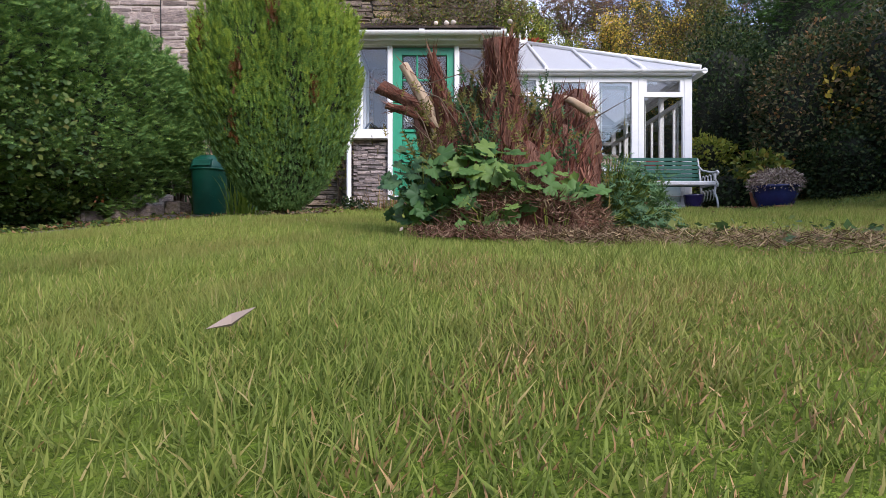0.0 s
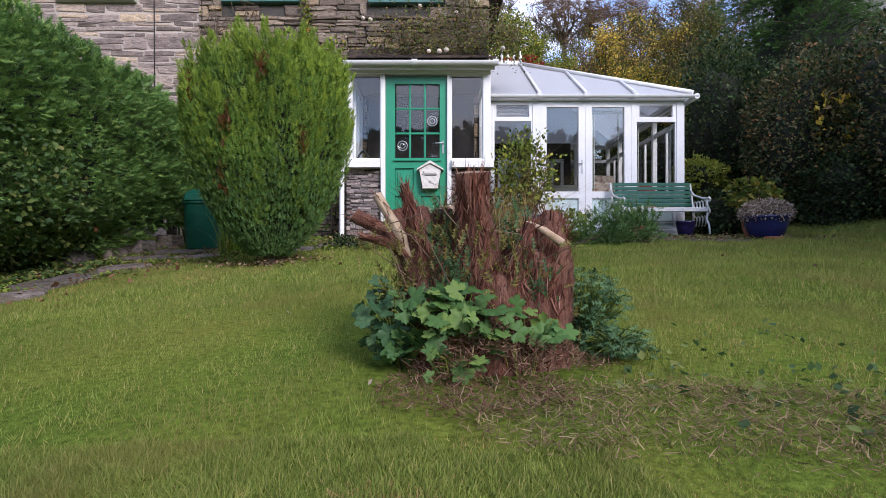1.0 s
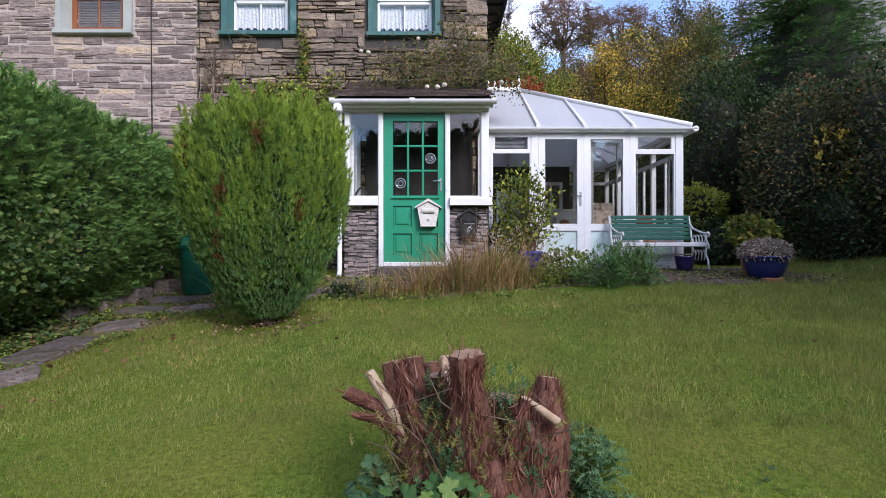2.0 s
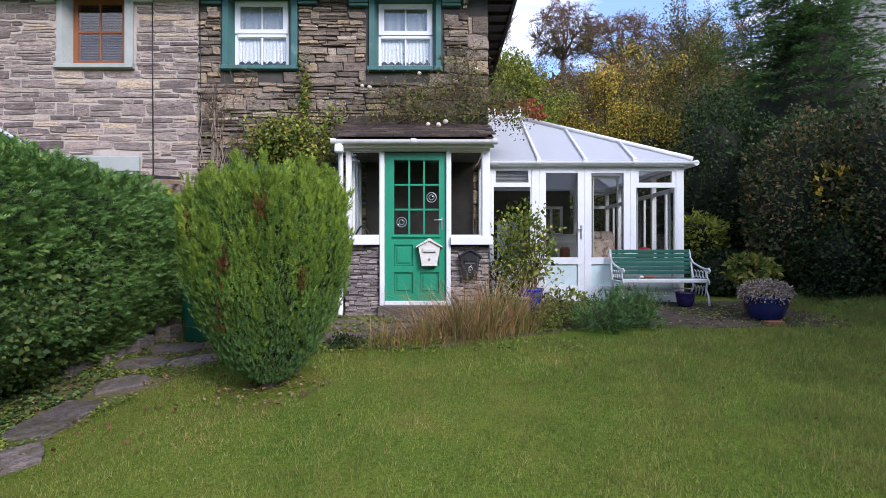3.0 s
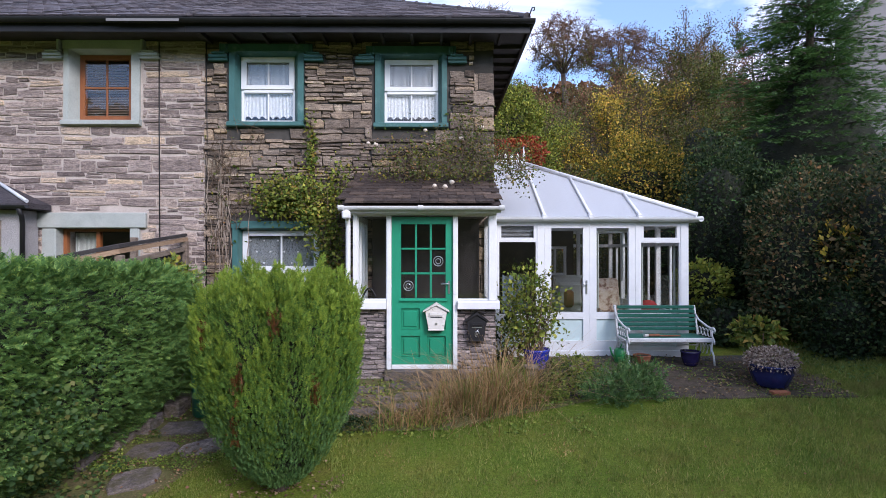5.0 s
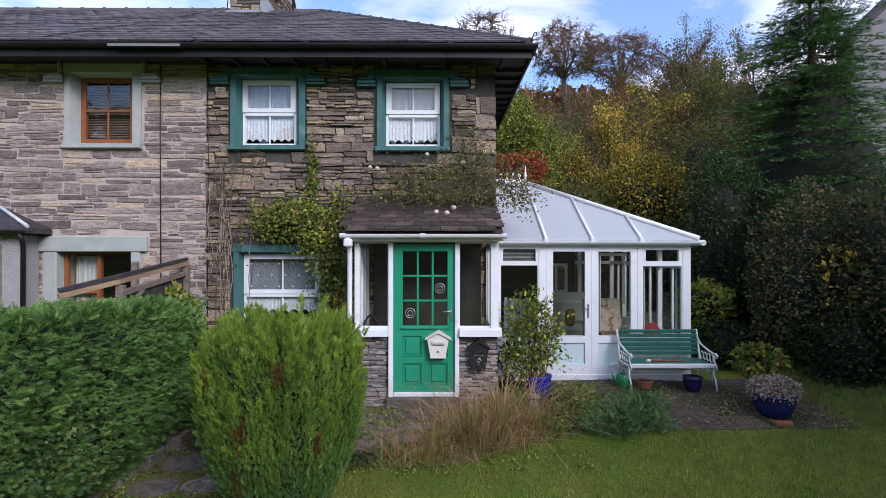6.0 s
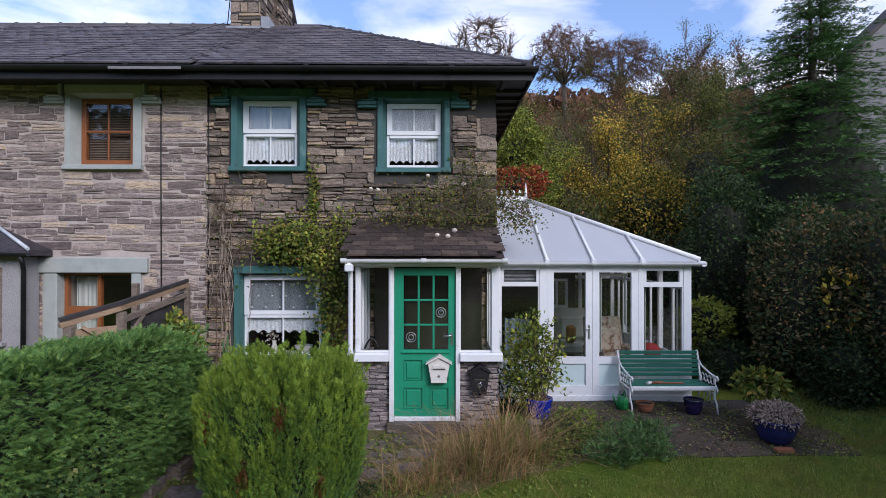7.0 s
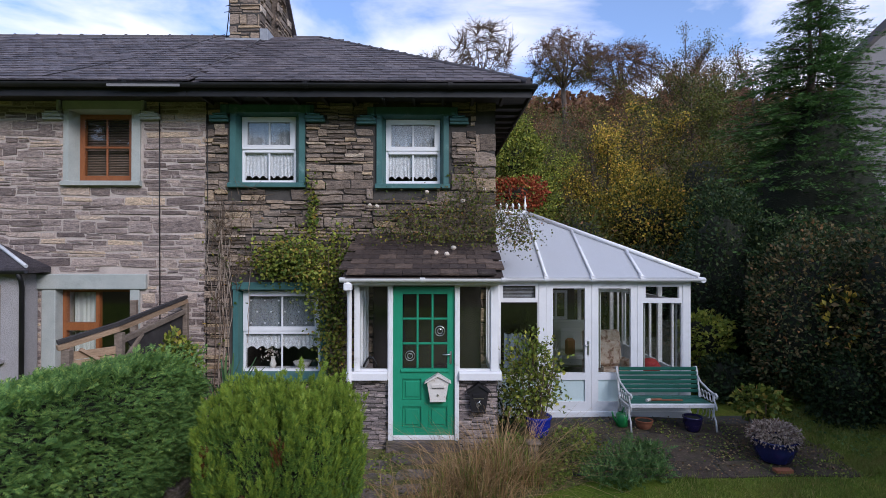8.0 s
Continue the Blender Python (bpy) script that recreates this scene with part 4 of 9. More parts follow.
def lay_stones(parent, tag, mat, stones, y, depth, centre, limit=300, seed=1, tilt=1.5):
    """Stones nearest to a plan point as pieces, the rest joined."""
    r = random.Random(seed)
    pool = stone_pool(tag, mat, 24)
    stones = [(x, z + 0.012 * math.sin(1.1 * x + 0.8 * z) + 0.007 * math.sin(3.1 * x + 2.3 * z), l, h) for x, z, l, h in stones]
    stones = sorted(stones, key=lambda s: (s[0] - centre[0]) ** 2 + (s[1] - centre[1]) ** 2)
    rest_v, rest_f, n = [], [], 0
    for k, (x, z, l, h) in enumerate(stones):
        me, v, f = r.choice(pool)
        m = Matrix.LocRotScale((x, y, z), Euler((0, radians(r.uniform(-tilt, tilt)), 0)), (l * r.choice((-1, 1)) * 1.02, depth * r.uniform(0.5, 1.4), h * 1.10))
        if m.determinant() < 0:
            m = m @ Matrix.Diagonal((-1, 1, 1, 1))
        if k < limit:
            piece("stone", me, m, parent)
        else:
            a = np.array(m)
            w = v @ a[:3, :3].T + a[:3, 3]
            rest_v.append(w)
            rest_f += [tuple(n + i for i in q) for q in f]
            n += len(w)
    if rest_v:
        me = bpy.data.meshes.new(tag + "_rest")
        me.from_pydata(np.concatenate(rest_v).tolist(), [], rest_f)
        me.materials.append(mat)
        part("stonework", me, mat, parent, kind="stuff")


H_BLOCK = [(-3.36, -2.14, 4.28, 5.66), (-1.09, 0.13, 4.28, 5.62), (-3.33, -1.78, 1.34, 2.92), (-3.66, -1.83, 5.33, 5.47), (-1.39, 0.43, 5.31, 5.45)]
N_BLOCK = [(-5.93, -4.68, 4.35, 5.72), (-6.25, -4.69, 0.5, 2.76), (-6.32, -4.59, 2.74, 3.0), (-6.22, -4.40, 5.38, 5.52)]
h_stones = lay_courses(H_X0, 0.52, 0.55, 5.84, H_BLOCK, (0.10, 0.48), (0.038, 0.130), 0.008, 3)
q_stones = []
_z = 0.55
_q = random.Random(5)
while _z < 5.75:
    _h = _q.uniform(0.13, 0.30)
    _l = _q.uniform(0.2, 0.36)
    if not (_z + _h > 5.30 and _z < 5.47):
        q_stones.append((0.83 - _l / 2, _z + _h / 2, _l, _h - 0.012))
        if _l < 0.29:
            q_stones.append((0.52 + (0.30 - _l) / 2, _z + _h / 2, max(0.31 - _l, 0.05), _h - 0.012))
    _z += _h
lay_stones(house, "house_stone", M_STONE, h_stones + q_stones, WALL_Y + 0.008, 0.042, (-1.0, 4.0), 300, 4, 2.2)
n_stones = lay_courses(-9.9, H_X0, 0.55, 5.84, N_BLOCK, (0.12, 0.62), (0.045, 0.145), 0.016, 8, 0.28)
lay_stones(neighbour, "neighbour_stone", M_STONE_N, n_stones, WALL_Y - 0.002, 0.017, (-5.0, 3.8), 300, 9, 2.8)

# ---- the main roof ----
EAVE_Y, EAVE_Z, RIDGE_Y, RIDGE_Z, EAVE_X, HIP_X, SEAM_X = 7.93, 5.80, 11.72, 7.93, 1.285, -2.62, -3.76
SLOPE = math.atan2(RIDGE_Z - EAVE_Z, RIDGE_Y - EAVE_Y)
BACK_Y = 2 * RIDGE_Y - EAVE_Y


def slab(corners, thick):
    n = len(corners)
    v = list(corners) + [(x, y, z - thick) for x, y, z in corners]
    return Shape().add(v, [tuple(range(n)), tuple(range(2 * n - 1, n - 1, -1))] + [(i, (i + 1) % n, n + (i + 1) % n, n + i) for i in range(n)])


roof_h = part("roof", slab([(SEAM_X, EAVE_Y, EAVE_Z), (EAVE_X, EAVE_Y, EAVE_Z), (HIP_X, RIDGE_Y, RIDGE_Z), (SEAM_X, RIDGE_Y, RIDGE_Z)], 0.07), M_SLATE, house)
part("roof_side", slab([(EAVE_X, EAVE_Y, EAVE_Z), (EAVE_X, BACK_Y, EAVE_Z), (HIP_X, RIDGE_Y, RIDGE_Z)], 0.07), M_SLATE, house)
part("roof_back", slab([(SEAM_X, RIDGE_Y, RIDGE_Z), (HIP_X, RIDGE_Y, RIDGE_Z), (EAVE_X, BACK_Y, EAVE_Z), (SEAM_X, BACK_Y, EAVE_Z)], 0.07), M_SLATE, house)
roof_n = part("roof", slab([(-10.6, EAVE_Y, EAVE_Z), (SEAM_X - 0.002, EAVE_Y, EAVE_Z), (SEAM_X - 0.002, RIDGE_Y, RIDGE_Z), (-10.6, RIDGE_Y, RIDGE_Z)], 0.07), M_SLATE, neighbour)
part("roof_back", slab([(-10.6, RIDGE_Y, RIDGE_Z), (SEAM_X - 0.002, RIDGE_Y, RIDGE_Z), (SEAM_X - 0.002, BACK_Y, EAVE_Z), (-10.6, BACK_Y, EAVE_Z)], 0.07), M_SLATE, neighbour)


def slate_pool(tag, mat, w, l, t=0.012):
    out = []
    r = random.Random(3)
    for k in range(6):
        j = [r.uniform(-0.006, 0.006) for _ in range(4)]
        v = [(-w / 2, j[0], 0), (w / 2, j[1], 0), (w / 2, l, 0), (-w / 2, l, 0)]
        v = v + [(x, y, z + t * r.uniform(0.8, 1.3)) for x, y, z in v]
        me = bpy.data.meshes.new(tag)
        me.from_pydata(v, [], [(3, 2, 1, 0), (4, 5, 6, 7), (0, 1, 5, 4), (1, 2, 6, 5), (2, 3, 7, 6), (3, 0, 4, 7)])
        me.materials.append(mat)
        out.append((me, np.array(v)))
    return out


def lay_slates(parent, tag, mat, x0, x1_at, eave_y, eave_z, slope, length, gauge, w, limit, centre_x):
    pool = slate_pool(tag, mat, w - 0.008, gauge * 1.7, 0.023)
    r = random.Random(11)
    spots = []
    n = int(length / gauge)
    for k in range(n):
        s = k * gauge
        x1 = x1_at(s)
        x = x0 + (w / 2 if k % 2 else w)
        while x < x1 - w * 0.3:
            spots.append((x, s))
            x += w
    spots.sort(key=lambda p: abs(p[0] - centre_x) + 0.4 * p[1])
    vs, fs, c = [], [], 0
    quad = [(3, 2, 1, 0), (4, 5, 6, 7), (0, 1, 5, 4), (1, 2, 6, 5), (2, 3, 7, 6), (3, 0, 4, 7)]
    for k, (x, s) in enumerate(spots):
        me, v = r.choice(pool)
        m = Matrix.Translation((x, eave_y - 0.03 + s * math.cos(slope), eave_z + 0.028 + s * math.sin(slope))) @ Euler((slope - radians(3.2 + r.uniform(-0.8, 0.8)), radians(r.uniform(-0.4, 0.4)), radians(r.uniform(-0.6, 0.6)))).to_matrix().to_4x4()
        if k < limit:
            piece("slate", me, m, parent)
        else:
            a = np.array(m)
            vs.append(v @ a[:3, :3].T + a[:3, 3])
            fs += [tuple(c + i for i in q) for q in quad]
            c += 8
    if vs:
        me = bpy.data.meshes.new(tag + "_rest")
        me.from_pydata(np.concatenate(vs).tolist(), [], fs)
        me.materials.append(mat)
        part("slate_field", me, mat, parent, kind="stuff")


FULL = math.hypot(RIDGE_Y - EAVE_Y, RIDGE_Z - EAVE_Z)
lay_slates(roof_h, "house_slate", M_SLATE, SEAM_X, lambda s: EAVE_X + (HIP_X - EAVE_X) * s / FULL, EAVE_Y, EAVE_Z, SLOPE, FULL, 0.20, 0.28, 300, -1.0)
lay_slates(roof_n, "neighbour_slate", M_SLATE, -10.6, lambda s: SEAM_X + 0.1, EAVE_Y, EAVE_Z, SLOPE, FULL, 0.20, 0.26, 300, -4.0)


def ridge_run(parent, a, b, pitch, radius, name):
    """Half-round tiles end to end from a to b."""
    a, b = Vector(a), Vector(b)
    n = max(1, int((b - a).length / pitch))
    d = (b - a) / n
    for k in range(n):
        p, q = a + d * k, a + d * (k + 0.985)
        s = Shape().tube([p, p + d * 0.06, p + d * 0.07, q], [radius * 1.18, radius * 1.18, radius, radius * 0.97], 10)
        part(name, s, M_RIDGE, parent)


ridge_run(roof_n, (-10.6, RIDGE_Y, RIDGE_Z + 0.0), (-4.45, RIDGE_Y, RIDGE_Z + 0.0), 0.46, 0.085, "ridge_tile")
ridge_run(roof_h, (-3.2, RIDGE_Y, RIDGE_Z), (HIP_X, RIDGE_Y, RIDGE_Z), 0.3, 0.08, "ridge_tile")
ridge_run(roof_h, (EAVE_X - 0.02, EAVE_Y + 0.02, EAVE_Z + 0.03), (HIP_X, RIDGE_Y, RIDGE_Z + 0.01), 0.36, 0.07, "hip_tile")
part("hip_iron", Shape().tube([(EAVE_X + 0.01, EAVE_Y + 0.02, EAVE_Z + 0.06), (EAVE_X + 0.03, EAVE_Y, EAVE_Z + 0.12), (EAVE_X + 0.05, EAVE_Y - 0.02, EAVE_Z + 0.17), (EAVE_X + 0.08, EAVE_Y - 0.03, EAVE_Z + 0.17), (EAVE_X + 0.08, EAVE_Y - 0.03, EAVE_Z + 0.13), (EAVE_X + 0.055, EAVE_Y - 0.02, EAVE_Z + 0.125)], 0.010, 6), M_BLACK, roof_h, "curled iron hook at the foot of the hip")
part("roof_seam", Shape().tube([(SEAM_X, EAVE_Y + 0.02, EAVE_Z + 0.075), (SEAM_X, RIDGE_Y - 0.3, RIDGE_Z - 0.09)], 0.012, 6), M_RIDGE, roof_h)

# Eaves: gutters, fascia, soffit and rafter tails.
def gutter(parent, x0, x1, y, z, r, mat, name="gutter", joints=()):
    s = Shape()
    prof = [(y + r * math.cos(a), z + r * math.sin(a)) for a in [math.pi + math.pi * i / 10 for i in range(11)]]
    inner = [(y + 0.82 * r * math.cos(a), z + 0.82 * r * math.sin(a)) for a in [2 * math.pi - math.pi * i / 10 for i in range(11)]]
    s.prism(prof + inner, "x", x0, x1)
    g = part(name, s, mat, parent)
    for x in joints:
        p2 = [(y + 1.15 * r * math.cos(a), z + 1.15 * r * math.sin(a)) for a in [math.pi + math.pi * i / 10 for i in range(11)]]
        part("gutter_joint", Shape().prism(p2 + [(y + r * 1.15, z + 0.012), (y - r * 1.15, z + 0.012)], "x", x - 0.035, x + 0.035), mat, g)
    return g


gutter(house, SEAM_X, EAVE_X + 0.085, EAVE_Y - 0.05, EAVE_Z - 0.02, 0.062, M_BLACK, joints=(-2.0, 0.1))
gutter(neighbour, -10.6, SEAM_X - 0.002, EAVE_Y - 0.05, EAVE_Z - 0.015, 0.062, M_BLACK, joints=(-4.6, -7.0))
part("gutter_strip", Shape().box(-4.85, -3.80, EAVE_Y - 0.118, EAVE_Y - 0.112, EAVE_Z - 0.085, EAVE_Z - 0.045, 0.002), M_GABLE, neighbour, "pale grey repair strip along the gutter")
part("fascia", Shape().box(SEAM_X, EAVE_X + 0.02, EAVE_Y + 0.016, EAVE_Y + 0.045, EAVE_Z - 0.19, EAVE_Z - 0.04), M_BLACK, house)
part("fascia", Shape().box(-10.6, SEAM_X - 0.002, EAVE_Y + 0.016, EAVE_Y + 0.045, EAVE_Z - 0.19, EAVE_Z - 0.04), M_BLACK, neighbour)
part("side_fascia", Shape().box(EAVE_X - 0.01, EAVE_X + 0.02, EAVE_Y + 0.046, BACK_Y, EAVE_Z - 0.19, EAVE_Z - 0.04), M_BLACK, house)
part("side_gutter", Shape().tube([(EAVE_X + 0.045, EAVE_Y - 0.04, EAVE_Z - 0.05), (EAVE_X + 0.045, BACK_Y, EAVE_Z - 0.05)], 0.045, 10), M_BLACK, house)
part("soffit", Shape().box(SEAM_X, EAVE_X - 0.011, EAVE_Y + 0.046, WALL_Y + 0.02, EAVE_Z - 0.12, EAVE_Z - 0.09), M_BOARDS_AND_SHADE, house)
part("soffit", Shape().box(-10.6, SEAM_X - 0.002, EAVE_Y + 0.046, WALL_Y + 0.02, EAVE_Z - 0.12, EAVE_Z - 0.09), M_BOARDS_AND_SHADE, neighbour)
part("soffit", Shape().box(0.821, EAVE_X - 0.011, WALL_Y + 0.021, BACK_Y - 0.05, EAVE_Z - 0.12, EAVE_Z - 0.09), M_BOARDS_AND_SHADE, house)
_tail = Shape().box(0.822, EAVE_X - 0.012, -0.025, 0.025, EAVE_Z - 0.18, EAVE_Z - 0.121).mesh("rafter_tail", M_BOARDS_AND_SHADE)
for i in range(15):
    piece("rafter_tail", _tail, Matrix.Translation((0, 8.62 + i * 0.42, 0)), house)
_tail2 = Shape().box(-0.025, 0.025, EAVE_Y + 0.05, WALL_Y - 0.03, EAVE_Z - 0.18, EAVE_Z - 0.121).mesh("rafter_tail", M_BOARDS_AND_SHADE)
for i in range(11):
    piece("rafter_tail", _tail2, Matrix.Translation((-3.6 + i * 0.45, 0, 0)), house)

# ---- the chimney on the party wall ----
chimney = thing("chimney", (-4.1, 12.2, 7.5), "square rubble-stone chimney stack with sloping shoulder and lead flashing", "chimney")
part("shaft", Shape().box(-4.42, -3.80, 11.28, 12.1, 7.0, 10.2, 0.02), M_MORTAR, chimney)
part("shoulder", Shape().prism([(11.28 + 0.83, 7.2), (13.3, 7.2), (13.3, 8.62), (12.11, 9.75)], "x", -4.40, -3.66), M_STONE, chimney)
part("shoulder_cap", Shape().prism([(12.12, 9.76), (13.42, 8.60), (13.42, 8.68), (12.12, 9.85)], "x", -4.46, -3.58), M_SLATE, chimney)
lay_stones(chimney, "chimney_stone", M_STONE, lay_courses(-4.43, -3.79, 7.62, 10.1, [], (0.15, 0.45), (0.10, 0.2), 0.02, 12), 11.285, 0.02, (-4.1, 8), 120, 13)
side_v, side_f = [], []
for x, z, l, h in lay_courses(11.3, 13.25, 7.9, 10.1, [], (0.15, 0.5), (0.08, 0.18), 0.02, 14):
    if (x < 12.1 and z < 10.1) or z < 9.62 - 0.95 * (x - 12.1):
        face_x = -3.80 if x < 12.1 else -3.66
        n = len(side_v)
        d = 0.018 + 0.02 * abs(math.sin(37 * x + 11 * z))
        a, b, c, e = x - l / 2, x + l / 2, z - h / 2, z + h / 2
        side_v += [(face_x, a, c), (face_x, b, c), (face_x, b, e), (face_x, a, e), (face_x + d, a + 0.02, c + 0.012), (face_x + d * 0.8, b - 0.02, c + 0.016), (face_x + d, b - 0.03, e - 0.012), (face_x + d * 0.7, a + 0.02, e - 0.016)]
        side_f += [(n + 4, n + 5, n + 6, n + 7), (n, n + 1, n + 5, n + 4), (n + 1, n + 2, n + 6, n + 5), (n + 2, n + 3, n + 7, n + 6), (n + 3, n, n + 4, n + 7)]
part("side_stonework", Shape().add(side_v, side_f), M_STONE, chimney, kind="stuff")
part("flashing", Shape().prism([(11.24, 7.52), (11.275, 7.52), (11.275, 7.78), (11.25, 7.78)], "x", -4.50, -3.72).box(-3.79, -3.62, 11.25, 12.6, 7.66, 7.98, 0.01), M_LEAD, chimney, "grey lead flashing")
aerial = thing("roof_aerial", (-4.55, 11.5, 7.9), "thin leaning aerial mast beside the chimney", "aerial")
part("mast", Shape().tube([(-4.60, 11.55, 7.8), (-4.52, 11.5, 8.4), (-4.46, 11.45, 9.6)], 0.011, 6), M_BLACK, aerial)
for z, l in ((8.42, 0.10), (8.55, 0.07)):
    part("aerial_arm", Shape().tube([(-4.52 - l, 11.5, z), (-4.51 + l, 11.5, z + 0.03)], 0.008, 5), M_BLACK, aerial)
solid("stay_wire", Shape().tube([(-4.6, 11.5, 7.95), (-5.0, 10.2, 7.14), (-5.9, 8.0, 5.92)], 0.006, 5), M_BLACK, "thin black cable lying down the roof slope", "cable")
solid("wall_cable", Shape().tube([(-4.42, WALL_Y - 0.03, 5.66), (-4.41, WALL_Y - 0.035, 4.2), (-4.39, WALL_Y - 0.03, 1.2)], 0.009, 6), M_BLACK, "thin black cable clipped to the rubble wall", "cable")
solid("wall_cable", Shape().tube([(-3.68, WALL_Y - 0.04, 5.66), (-3.66, WALL_Y - 0.045, 4.2), (-3.67, WALL_Y - 0.04, 1.2)], 0.008, 6), M_BLACK, "thin black cable running down the party line", "cable")

# ---- the neighbour's rendered extension ----
ext = thing("rendered_extension", (-7.2, 8.3, 0.7), "small pale roughcast extension with slate roof and black downpipe", "extension")
part("wall", wall_mesh("ext_wall", M_RENDER, -8.6, -6.28, 8.08, 8.2, 0.4, 3.0, [(-7.4, -6.55, 1.75, 2.85)]), M_RENDER, ext)
part("side_wall", Shape().box(-6.40, -6.28, 8.201, 8.46, 0.4, 3.0), M_RENDER, ext)
part("roof", Shape().add([(-8.8, 7.95, 3.10), (-6.08, 7.95, 3.10), (-7.02, 8.46, 3.53), (-8.8, 8.46, 3.53), (-8.8, 7.95, 3.02), (-6.08, 7.95, 3.02), (-6.08, 8.46, 3.02), (-8.8, 8.46, 3.02), (-6.08, 8.46, 3.10)],
                         [(0, 1, 2, 3), (1, 8, 2), (0, 4, 5, 1), (1, 5, 6, 8), (4, 7, 6, 5), (3, 2, 8, 6, 7), (0, 3, 7, 4)]), M_SLATE, ext)
part("verge_trim", Shape().tube([(-6.07, 7.94, 3.12), (-7.03, 8.45, 3.55)], 0.028, 6), M_PALE_LEAD, ext, "pale lead hip capping")
gutter(ext, -8.8, -6.04, 7.90, 3.06, 0.055, M_BLACK)
part("downpipe", Shape().tube([(-6.16, 7.90, 3.02), (-6.16, 7.96, 2.9), (-6.20, 8.03, 2.8), (-6.20, 8.03, 0.8)], 0.034, 10), M_BLACK, ext)
ew = part("window_frame", Shape().box(-7.39, -7.30, 8.10, 8.18, 1.76, 2.84).box(-6.65, -6.56, 8.10, 8.18, 1.76, 2.84).box(-7.299, -6.651, 8.10, 8.18, 2.76, 2.84).box(-7.299, -6.651, 8.10, 8.18, 1.76, 1.84), M_TIMBER, ext)
part("pane", Shape().box(-7.299, -6.651, 8.135, 8.141, 1.841, 2.759, 0.001), M_GLASS, ew).visible_shadow = False
part("window_sill", Shape().box(-7.45, -6.48, 7.98, 8.10, 1.68, 1.745, 0.01), M_RENDER, ext)

# ---- the porch ----
porch = thing("porch", (-0.27, 7.9, 0.7), "white-framed glazed porch with stone-clad base and slate roof", "porch")
PF, PB = 7.42, 8.465
# Stone-clad dwarf walls
dw_l = part("dwarf_wall", Shape().box(-1.23, -0.755, 7.47, 7.62, 0.45, 1.60), M_MORTAR, porch)
dw_r = part("dwarf_wall", Shape().box(0.205, 0.745, 7.47, 7.62, 0.45, 1.60), M_MORTAR, porch)
part("side_dwarf_wall", Shape().box(-1.23, -1.08, 7.621, PB, 0.45, 1.60), M_SLIP, porch)
part("side_dwarf_wall", Shape().box(0.595, 0.745, 7.621, PB, 0.45, 1.60), M_SLIP, porch)
lay_stones(dw_l, "slip", M_SLIP, lay_courses(-1.235, -0.755, 0.55, 1.595, [], (0.06, 0.22), (0.024, 0.046), 0.004, 21), 7.475, 0.016, (-1.0, 1.1), 300, 22, 0.6)
lay_stones(dw_r, "slip", M_SLIP, lay_courses(0.205, 0.75, 0.55, 1.595, [], (0.06, 0.22), (0.024, 0.046), 0.004, 23), 7.475, 0.016, (0.5, 1.1), 300, 24, 0.6)
part("porch_floor", Shape().box(-1.079, 0.594, 7.63, PB, 0.5, 0.74), M_FLAG, porch)
part("threshold", Shape().box(-0.78, 0.23, 7.33, 7.60, 0.62, 0.765, 0.01), M_FLAG, porch, "dark stone door step")
# White framing
for x0, x1 in ((-1.215, -1.150), (0.645, 0.752)):
    part("corner_post", Shape().box(x0, x1, 7.38, 7.50, 1.711, 2.88, 0.006), M_WHITE, porch)
for x0, x1 in ((-0.755, -0.69), (0.155, 0.215)):
    part("door_post", Shape().box(x0, x1, 7.39, 7.50, 0.766, 2.88, 0.006), M_WHITE, porch)
for x0, x1 in ((-1.317, -0.757), (0.217, 0.79)):
    part("sill", Shape().prism([(7.33, 1.60), (7.60, 1.60), (7.60, 1.71), (7.36, 1.71), (7.33, 1.69)], "x", x0, x1), M_WHITE, porch)
part("head_rail", Shape().box(-1.28, 0.755, 7.37, 7.50, 2.881, 2.96, 0.006), M_WHITE, porch)
part("fascia", Shape().box(-1.33, 0.80, 7.25, 7.28, 2.90, 2.99, 0.006).box(-1.33, 0.80, 7.281, 7.37, 2.93, 2.95), M_WHITE, porch)
for x0, x1 in ((-1.149, -0.756), (0.216, 0.644)):
    fr = part("side_light", wall_mesh("side_light", M_WHITE, x0, x1, 7.41, 7.46, 1.712, 2.88, [(x0 + 0.008, x1 - 0.008, 1.735, 2.865)]), M_WHITE, porch)
    part("pane", Shape().box(x0 + 0.009, x1 - 0.009, 7.433, 7.438, 1.736, 2.864, 0.001), M_GLASS, fr).visible_shadow = False
for x in (-1.18, 0.70):
    fr = part("side_window", Shape().box(x - 0.03, x + 0.03, 7.51, PB, 1.61, 1.70).box(x - 0.03, x + 0.03, 7.51, PB, 2.80, 2.88).box(x - 0.03, x + 0.03, 7.78, 7.84, 1.701, 2.799).box(x - 0.03, x + 0.03, 8.12, 8.18, 1.701, 2.799).box(x - 0.03, x + 0.03, 8.40, PB, 1.701, 2.799), M_WHITE, porch)
    for a, b in ((7.511, 7.779), (7.841, 8.119), (8.181, 8.399)):
        part("pane", Shape().box(x - 0.003, x + 0.003, a, b, 1.701, 2.799, 0.001), M_GLASS, fr).visible_shadow = False
# Added panel over the house wall, near black to give the porch its indoor shade
part("shade_dark_inner_wall", Shape().box(-1.075, 0.59, 8.40, 8.462, 0.745, 2.885, 0.01), M_BOARDS_AND_SHADE, porch)
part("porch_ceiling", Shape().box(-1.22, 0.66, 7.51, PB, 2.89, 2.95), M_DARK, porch)
